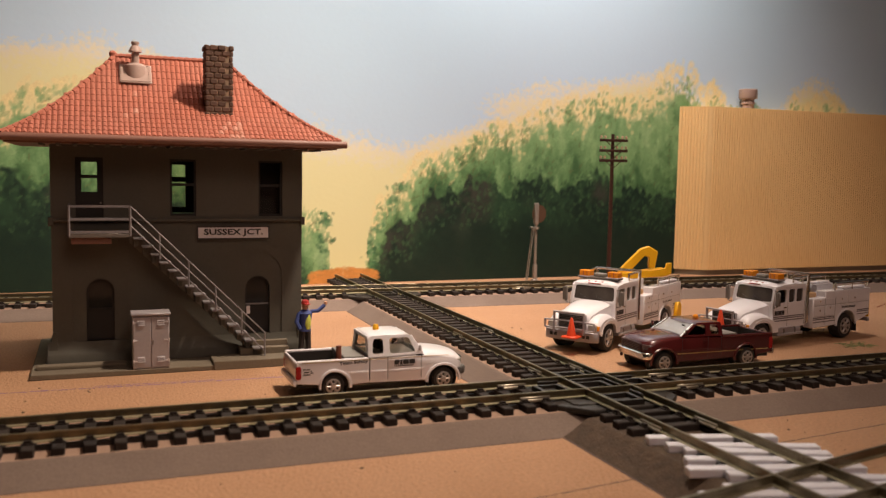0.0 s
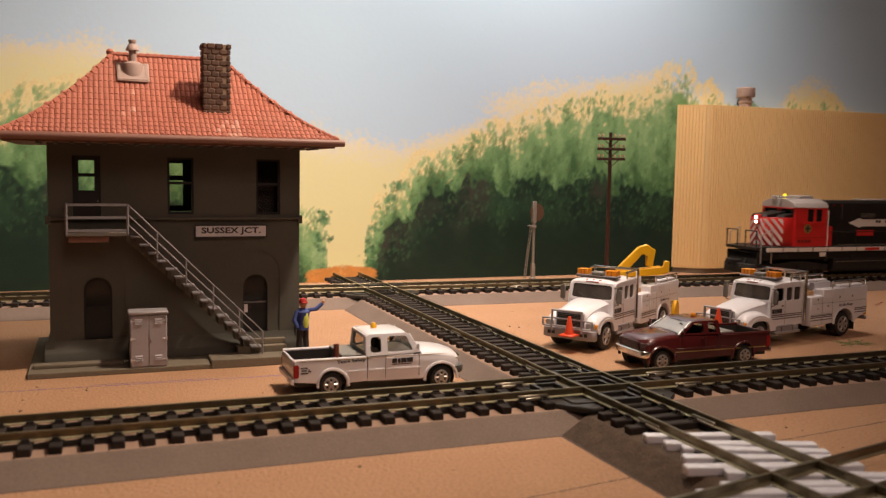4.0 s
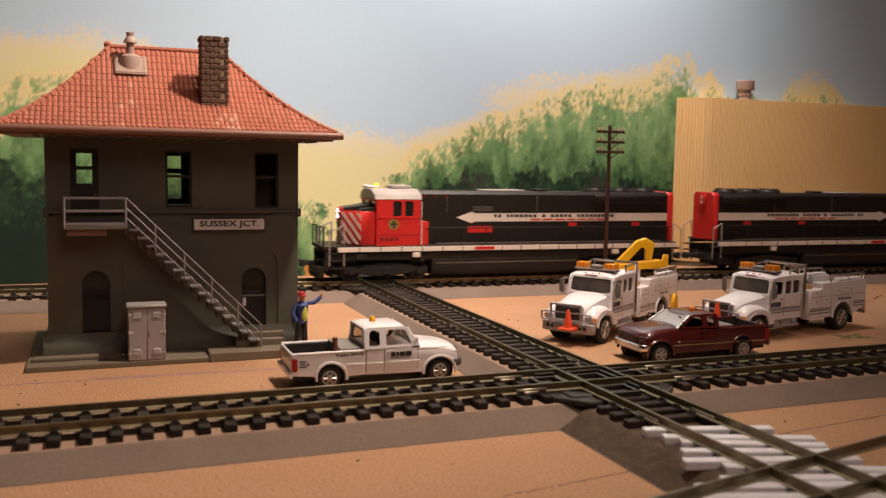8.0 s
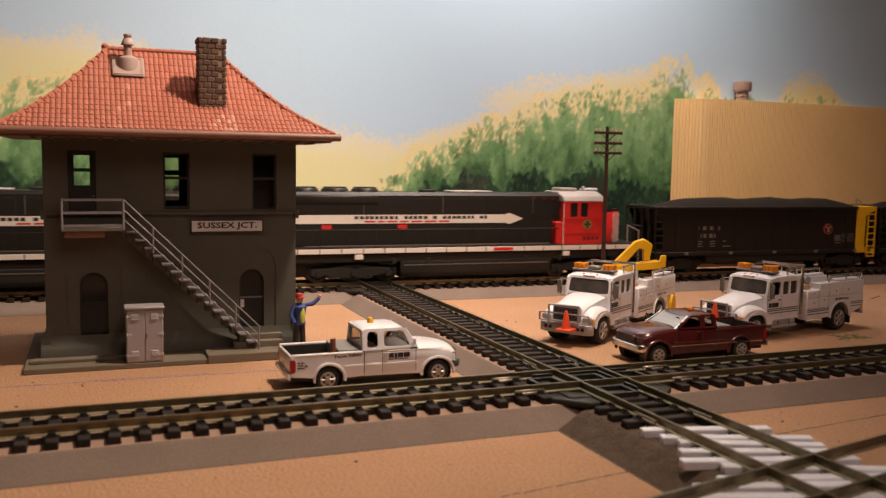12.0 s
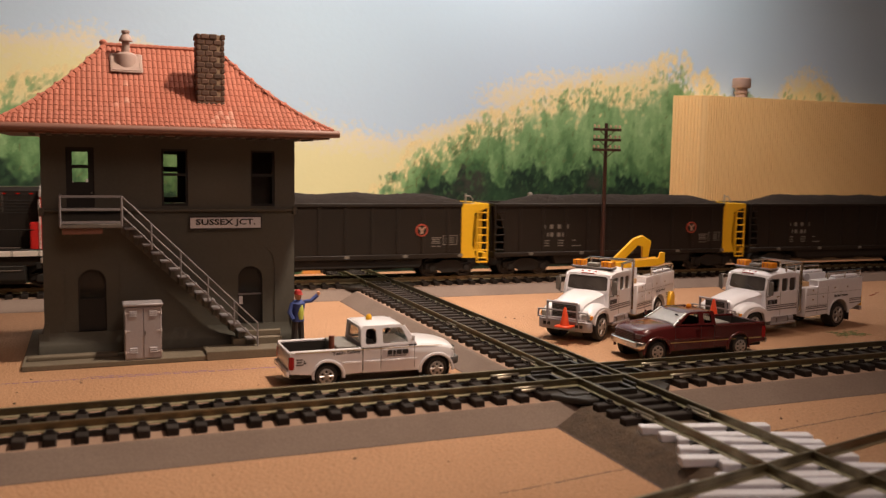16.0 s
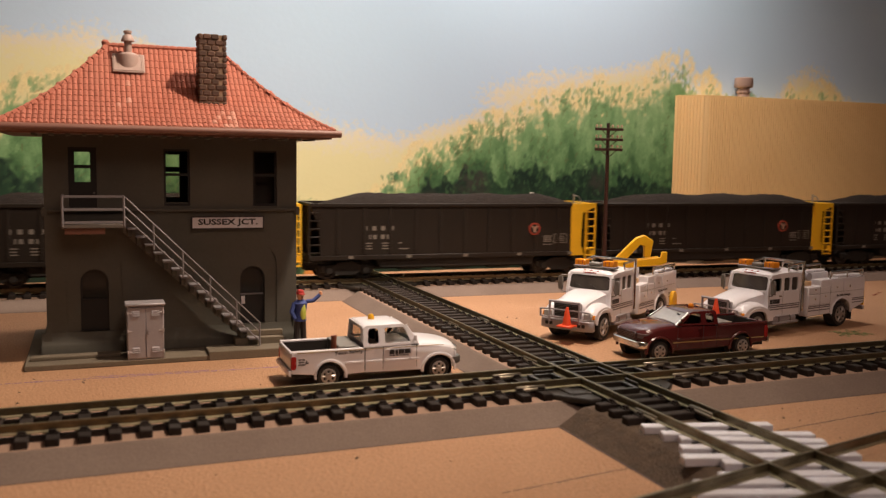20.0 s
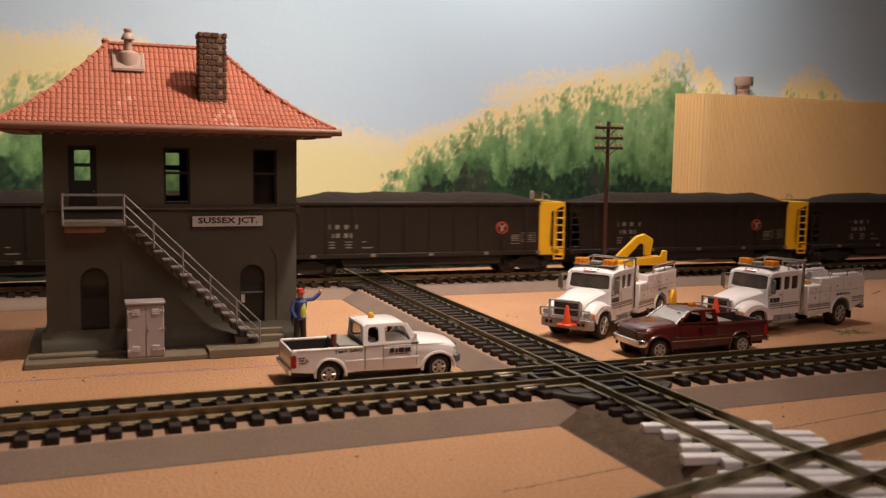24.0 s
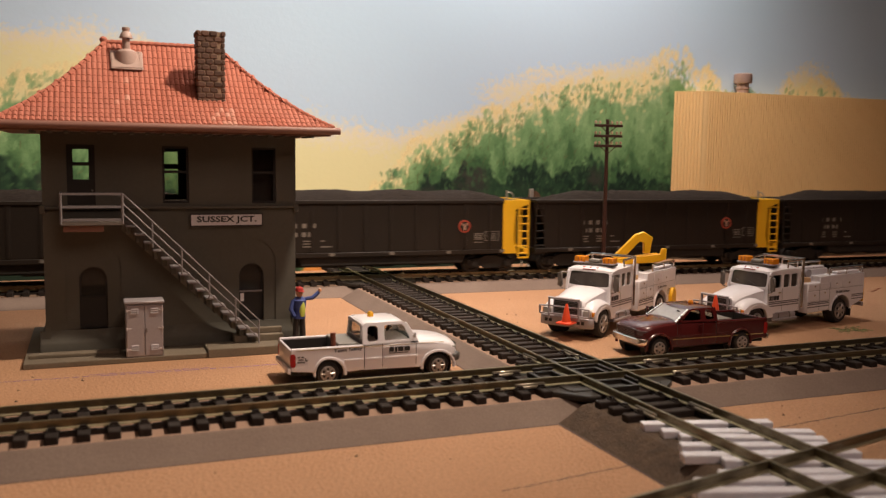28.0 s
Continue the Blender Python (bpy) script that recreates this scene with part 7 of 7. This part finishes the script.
    part("cab_roof", prism([(-17, 45.0), (17, 45.0), (15.6, 48.2), (8, 50.8), (-8, 50.8), (-15.6, 48.2)], "x", 52.8, 79.8, 0.4), "engroof", t, "pale grey cab roof")
    part("roof_unit", box(56, 67, -6, 6, 50.6, 52.8, 0.5), "engroof", t)
    for y in (-4.0, -1.6, 3.4):
        part("horn", rod((74, y, 51.7), (81.4, y, 51.9), 0.45, n=8, r2=0.95), "brightmetal", t, "bright metal horn")
    part("sun_visor", box(78.6, 80.2, -15.0, 15.0, 44.2, 45.0, 0.15), "red", t)
    for y in (-14.8, -1.2, 1.2, 14.8):
        part("window_post", box(78.5, 79.0, y - 0.55, y + 0.55, 38.6, 44.6, 0.1), "red", t)
    for s in (-1, 1):
        part("sill_box", box(84, 90, min(s * 15.2, s * 16.6), max(s * 15.2, s * 16.6), 12.2, 15.2, 0.3), "blackmatt", t)
        for x in (-50, -30, 30, 52):
            part("frame_bracket", box(x - 1.2, x + 1.2, min(s * 14.6, s * 16.2), max(s * 14.6, s * 16.2), 10.4, 13.6, 0.2), "blackmatt", t)
        part("pipe_run", rod((-44, s * 15.9, 9.6), (44, s * 15.9, 9.6), 0.35, n=6), "steel", t, "thin steel pipe along the tank")
    part("beacon", lathe([(1.1, 50.6), (1.2, 52.8), (0.8, 53.6), (0.1, 53.8)], n=12, centre=(74.5, 0, 0)), "beacon" if lit else "engroof", t, "amber roof beacon" if lit else "grey roof beacon")
    plan = [(78.7, -14.6), (87.0, -14.6), (95.6, -7.0), (95.6, 7.0), (87.0, 14.6), (78.7, 14.6)]
    part("nose", prism(plan, "z", 19.9, 38.6, 0.3), "red", t, "red nose with diagonal white stripes")
    part("nose_top", prism([(78.8, 38.6), (95.0, 38.6), (94.0, 40.2), (78.8, 42.6)], "y", -7.4, 7.4, 0.2), "engblack", t)
    part("nose_top", prism([(78.8, 38.6), (87.5, 38.6), (86.0, 40.0), (78.8, 41.2)], "y", -14.2, 14.2, 0.2), "engblack", t)
    # white stripes slant outwards and down over the front and both chamfers
    for s in (-1, 1):
        for k in range(-4, 5):
            for u0, u1, p, q in ((0.3, 7.0, (95.6, 0.0), (95.6, 7.0 * s)), (7.0, 18.4, (95.6, 7.0 * s), (87.0, 14.6 * s))):
                c = 1.2 + 4.6 * k
                pts = between([(c, 37.8), (c + 2.3, 37.8), (c + 16.3, 20.6), (c + 14.0, 20.6)], u0, u1)
                if len(pts) < 3 or max(a for a, z in pts) - min(a for a, z in pts) < 0.6:
                    continue
                out = Vector((q[1] - p[1], p[0] - q[0], 0)).normalized() * (0.12 if s > 0 else -0.12)
                bm = bmesh.new()
                rings = [[bm.verts.new((p[0] + (q[0] - p[0]) * (a - u0) / (u1 - u0) + out.x * d, p[1] + (q[1] - p[1]) * (a - u0) / (u1 - u0) + out.y * d, z)) for a, z in pts] for d in (0.5, 2.2)]
                bm.faces.new(rings[1])
                for n in range(len(pts)):
                    m = (n + 1) % len(pts)
                    bm.faces.new((rings[0][n], rings[0][m], rings[1][m], rings[1][n]))
                bmesh.ops.recalc_face_normals(bm, faces=bm.faces)
                part("nose_stripe", bm, "nosestripe", t, "diagonal white stripe")
    lampbox = part("headlamp_box", box(94.0, 96.6, -2.8, 2.8, 33.6, 40.2, 0.4), "red", t)
    for z in (35.4, 38.4):
        part("headlamp", rod((96.4, 0, z), (97.0, 0, z), 1.05, n=14), "lit" if lit else "lens", lampbox, "glowing white headlamp" if lit else "unlit headlamp")
    part("front_platform", box(93, 108, -15.6, 15.6, 17.6, 19.6, 0.3), "engblack", t)
    for s in (-1, 1):
        part("front_rail", pipe([(107.6, s * 15, 19.6), (107.6, s * 15, 30), (107.6, s * 4, 30), (107.6, s * 4, 19.6)], 0.4, n=6), "engblack", t)
    part("plow", prism([(107, -15), (110.6, -13), (112, 0), (110.6, 13), (107, 15)], "z", 2.4, 8.4, 0.3), "blackmatt", t)
    for x, s in ((107, 1), (-112, -1)):
        reach = 8 if s > 0 else 11.6
        c = part("coupler", box(min(x, x + s * reach), max(x, x + s * reach), -1.4, 1.4, 8.4, 10.8, 0.3), "blackmatt", t)
        part("knuckle", box(min(x + s * (reach - 0.4), x + s * (reach + 3)), max(x + s * (reach - 0.4), x + s * (reach + 3)), -2.2, 2.2, 7.6, 11.6, 0.6), "blackmatt", c)
        part("air_hose", pipe([(x, 5, 12), (x + s * 3, 5.4, 8), (x + s * 5.5, 5, 6.4)], 0.5, n=6), "blackmatt", t)
        part("pilot", box(min(x - s * 2, x), max(x - s * 2, x), -15.2, 15.2, 6.5, 16.4, 0.3), "blackmatt", t)
    for x in (-72, 72):
        bogie(t, x, (-19.5, 0, 19.5), 5.7, "blackmatt")
    return t


def hopper_car(label, seed):
    t = thing("hopper_car", at_mm(0, FAR_Y, 0), label, "hopper car", "coal hopper cars in the train")
    L, hw, zb, zt = 80.0, 16.8, 12.6, 41.4
    for s in (-1, 1):
        a, b = sorted((s * (hw - 0.9), s * hw))
        part("side", prism([(-78.5, zb), (70, zb), (70, zt), (-85, zt), (-84, zt - 3), (-81.5, zt - 9), (-80, zt - 16)], "y", a, b), "hopper", t, "black car side")
        for i in range(10):
            x = -70 + i * 14.6
            part("side_post", box(x - 0.9, x + 0.9, min(s * hw, s * (hw + 0.5)), max(s * hw, s * (hw + 0.22)), zb + 2, zt - 1, 0.1), "hopper", t)
        part("top_rail", box(-85, 70, min(s * (hw - 1), s * (hw + 1)), max(s * (hw - 1), s * (hw + 1)), zt - 1.2, zt + 0.6, 0.2), "hopper", t)
        part("bottom_sill", box(-86, 70, min(s * (hw - 1.4), s * (hw + 0.7)), max(s * (hw - 1.4), s * (hw + 0.7)), zb - 1.2, zb + 1.2, 0.2), "hopper", t)
        for x in (-63, -30, 3.4, 36.6, 69):
            part("reflector", box(x - 1.3, x + 1.3, min(s * (hw + 0.6), s * (hw + 0.85)), max(s * (hw + 0.6), s * (hw + 0.85)), zb - 0.6, zb + 1.0), "dimwhite", t, "small white reflector")
        # yellow end with its ladder
        part("end_panel", prism([(69.6, zb - 1.4), (78.6, zb - 1.4), (76.2, zb + 6), (77.4, zt - 5), (86, zt - 1.6), (86, zt + 0.6), (69.6, zt + 0.6)], "y", min(s * (hw - 0.6), s * (hw + 0.4)), max(s * (hw - 0.6), s * (hw + 0.4)), 0.15), "hopyellow", t, "yellow end panel")
        for x in (79.4, 85.6):
            part("ladder_rail", box(x - 0.45, x + 0.45, min(s * (hw - 0.4), s * (hw + 0.3)), max(s * (hw - 0.4), s * (hw + 0.3)), zb - 3.0, zt + 0.4), "hopyellow", t, "yellow ladder")
        for k in range(7):
            part("rung", rod((79.4, s * hw, zb - 1.5 + k * 4.3), (85.6, s * hw, zb - 1.5 + k * 4.3), 0.42, n=6), "hopyellow", t, "yellow ladder rung")
        for x in (-85.6, -79.6):
            part("ladder_rail", box(x - 0.4, x + 0.4, min(s * (hw - 0.4), s * (hw + 0.3)), max(s * (hw - 0.4), s * (hw + 0.3)), zb - 3.0, zt), "hopper", t)
        for k in range(7):
            part("rung", rod((-85.6, s * hw, zb - 1.5 + k * 4.3), (-79.6, s * hw, zb - 1.5 + k * 4.3), 0.4, n=6), "hopper", t)
        part("ladder_foot", box(79.0, 86.0, min(s * (hw - 0.3), s * (hw + 0.3)), max(s * (hw - 0.3), s * (hw + 0.3)), zb - 4.4, zb - 3.4, 0.12), "hopyellow", t, "yellow foot step")
        part("data_frame", plate(rect(0, 8.6, 0, 5.4), [rect(0.35, 8.25, 0.35, 5.05)], "y", -0.1, 0.02), "dimwhite", t, "thin white outline of a data panel", at_mm(58.6 if s < 0 else -58.6, s * hw, 18.8, 0, 0, 180 if s > 0 else 0))
        # markings: plain blocks, a round red emblem and small data panels
        turn = 180 if s > 0 else 0
        tagged(part("car_marking", bars([(0, 2.2, 4.7), (5.0, 7.2, 4.7), (10.0, 12.2, 4.7), (15.0, 17.2, 4.7), (3.4, 4.2, 0), (5.4, 7.4, 0), (9.8, 12.0, 0), (13.2, 15.4, 0)], 2.4, 0.1), "dimwhite", t, "car initials and number as plain blocks", at_mm(-56 if s < 0 else 56, s * hw, 22.6, 0, 0, turn)), kind="stuff")
        tagged(part("data_marking", bars([(0, 4.4, 3.2), (0, 4.0, 1.7), (0, 4.4, 0.2), (10, 15, 3.2), (10, 14.6, 1.7), (10, 15, 0.2), (19.4, 21.6, 3.2), (19.4, 25.4, 0.0)], 0.6, 0.08), "dimwhite", t, "small data lettering as plain bars", at_mm(-55.5 if s < 0 else 55.5, s * hw, 16.8, 0, 0, turn)), kind="stuff")
        tagged(part("data_marking", bars([(0, 5.6, 4.2), (0, 4.8, 3.2), (0, 5.0, 2.2), (0, 5.4, 1.2), (0, 2.4, -0.6), (3.2, 5.4, -0.6), (8.2, 13.4, 4.0), (8.2, 13.4, 1.6), (8.2, 13.4, 2.8)], 0.5, 0.08), "dimwhite", t, "small data lettering as plain bars", at_mm(52 if s < 0 else -52, s * hw, 18.4, 0, 0, turn)), kind="stuff")
        c = -s * 46
        e = part("emblem", lathe([(0.1, s * hw), (3.6, s * hw), (3.6, s * (hw + 0.5)), (2.8, s * (hw + 0.52)), (0.1, s * (hw + 0.5))], n=24, centre=(c, 0, 27.2), axis="y"), "herald", t, "round red emblem")
        part("emblem_disc", lathe([(0.1, s * (hw + 0.5)), (2.7, s * (hw + 0.5)), (2.7, s * (hw + 0.62)), (0.1, s * (hw + 0.62))], n=20, centre=(c, 0, 27.2), axis="y"), "engblack", e)
        part("emblem_device", prism([(c - 2.3, 29.0), (c - 0.9, 29.0), (c, 27.9), (c + 0.9, 29.0), (c + 2.3, 29.0), (c + 0.7, 27.0), (c + 1.0, 25.2), (c - 1.0, 25.2), (c - 0.7, 27.0)], "y", min(s * (hw + 0.6), s * (hw + 0.75)), max(s * (hw + 0.6), s * (hw + 0.75))), "emblempale", e)
    part("centre_sill", box(-86, 86, -4.5, 4.5, 4.6, 12.6, 0.3), "blackmatt", t)
    part("slope_sheet", prism([(-84, zt), (-80, zt), (-52, 12), (-56, 12)], "y", -hw + 1, hw - 1), "hopper", t)
    part("slope_sheet", prism([(84, zt), (80, zt), (52, 12), (56, 12)], "y", -hw + 1, hw - 1), "hopper", t)
    part("tub", box(-66, 66, -hw + 1.2, hw - 1.2, zb, 34), "hopper", t)
    # bays merged into one black block, standing in for shade between them
    part("outlet_bay", prism([(-48, zb), (48, zb), (46, 6.4), (-46, 6.4)], "y", -hw + 1.6, hw - 1.6, 0.4), "blackmatt", t, "black tapered hopper bottom")
    for x in (-27, 0, 27):
        part("outlet_gate", box(x - 7, x + 7, -10, 10, 4.6, 6.6, 0.3), "blackmatt", t)
    for x in (-84.4, 84.4):
        part("end_sill", box(x - 1.6, x + 1.6, -hw, hw, zb - 2.2, zb + 1.4, 0.3), "hopper" if x < 0 else "hopyellow", t)
        part("end_rail", box(x - 1.0, x + 1.0, -hw, hw, zt - 1.2, zt + 0.6, 0.2), "hopper" if x < 0 else "hopyellow", t)
        for y in (-8, 0, 8):
            part("end_post", box(x - 0.9, x + 0.9, y - 0.8, y + 0.8, zb, zt - 1), "hopper" if x < 0 else "hopyellow", t)
        part("coupler", box(min(x, x * 1.035), max(x, x * 1.035), -1.5, 1.5, 8.6, 11.0, 0.4), "blackmatt", t)
    for x in (-64, 64):
        bogie(t, x, (-10.2, 10.2), 5.2, "blackmatt")
    brake = part("brake_stand", rod((74, -11, zt - 2), (74, -11, zt + 6.0), 0.5, n=8), "signal", t, "silver hand-brake stand")
    part("brake_arm", pipe([(74, -11, zt + 4.6), (76.6, -11, zt + 4.8), (78.2, -11, zt + 3.0), (78.6, -11, zt - 1)], 0.36, n=6), "signal", brake)
    # heaped coal
    nx, ny = 90, 18
    verts, faces = [], []
    for i in range(nx):
        x = -78 + 158 * i / (nx - 1)
        for j in range(ny):
            y = -hw + 1 + (2 * hw - 2) * j / (ny - 1)
            edge = min(1, (x + 79) / 26, (81 - x) / 26)
            crown = (1 - abs(y / hw) ** 2.2) * max(0, edge) ** 0.7
            z = 39.6 + 7.2 * crown + 1.1 * noise.noise((x * 0.05, y * 0.05, seed)) * crown + 0.5 * noise.noise((x * 0.5, y * 0.5, seed)) + 0.35 * noise.noise((x * 1.3, y * 1.3, seed))
            verts.append((x * MM, y * MM, z * MM))
    for i in range(nx - 1):
        for j in range(ny - 1):
            k = i * ny + j
            faces.append((k, k + ny, k + ny + 1, k + 1))
    me = bpy.data.meshes.new("coal_load")
    me.from_pydata(verts, [], faces)
    me.polygons.foreach_set("use_smooth", [True] * len(faces))
    me.materials.append(M["coal"])
    ob = new("coal_load", me)
    ob.parent = t
    tagged(ob, "heaped black coal load")
    return t


TRAIN = []


def build_train():
    TRAIN.append((locomotive("red and black diesel locomotive leading the train, headlamps lit", True), 75.3, 180))
    TRAIN.append((locomotive("red and black diesel locomotive coupled tail to tail", False), 331, 0))
    first = []
    for i in range(9):
        if i < 3:
            car = hopper_car("black coal hopper with yellow end and heaped coal", 3.7 * i)
            first.append(car)
        else:
            car = copy_thing(first[i % 3], at_mm(0, FAR_Y, 0))
        TRAIN.append((car, 532.2 + 175.9 * i, 0))


build_train()


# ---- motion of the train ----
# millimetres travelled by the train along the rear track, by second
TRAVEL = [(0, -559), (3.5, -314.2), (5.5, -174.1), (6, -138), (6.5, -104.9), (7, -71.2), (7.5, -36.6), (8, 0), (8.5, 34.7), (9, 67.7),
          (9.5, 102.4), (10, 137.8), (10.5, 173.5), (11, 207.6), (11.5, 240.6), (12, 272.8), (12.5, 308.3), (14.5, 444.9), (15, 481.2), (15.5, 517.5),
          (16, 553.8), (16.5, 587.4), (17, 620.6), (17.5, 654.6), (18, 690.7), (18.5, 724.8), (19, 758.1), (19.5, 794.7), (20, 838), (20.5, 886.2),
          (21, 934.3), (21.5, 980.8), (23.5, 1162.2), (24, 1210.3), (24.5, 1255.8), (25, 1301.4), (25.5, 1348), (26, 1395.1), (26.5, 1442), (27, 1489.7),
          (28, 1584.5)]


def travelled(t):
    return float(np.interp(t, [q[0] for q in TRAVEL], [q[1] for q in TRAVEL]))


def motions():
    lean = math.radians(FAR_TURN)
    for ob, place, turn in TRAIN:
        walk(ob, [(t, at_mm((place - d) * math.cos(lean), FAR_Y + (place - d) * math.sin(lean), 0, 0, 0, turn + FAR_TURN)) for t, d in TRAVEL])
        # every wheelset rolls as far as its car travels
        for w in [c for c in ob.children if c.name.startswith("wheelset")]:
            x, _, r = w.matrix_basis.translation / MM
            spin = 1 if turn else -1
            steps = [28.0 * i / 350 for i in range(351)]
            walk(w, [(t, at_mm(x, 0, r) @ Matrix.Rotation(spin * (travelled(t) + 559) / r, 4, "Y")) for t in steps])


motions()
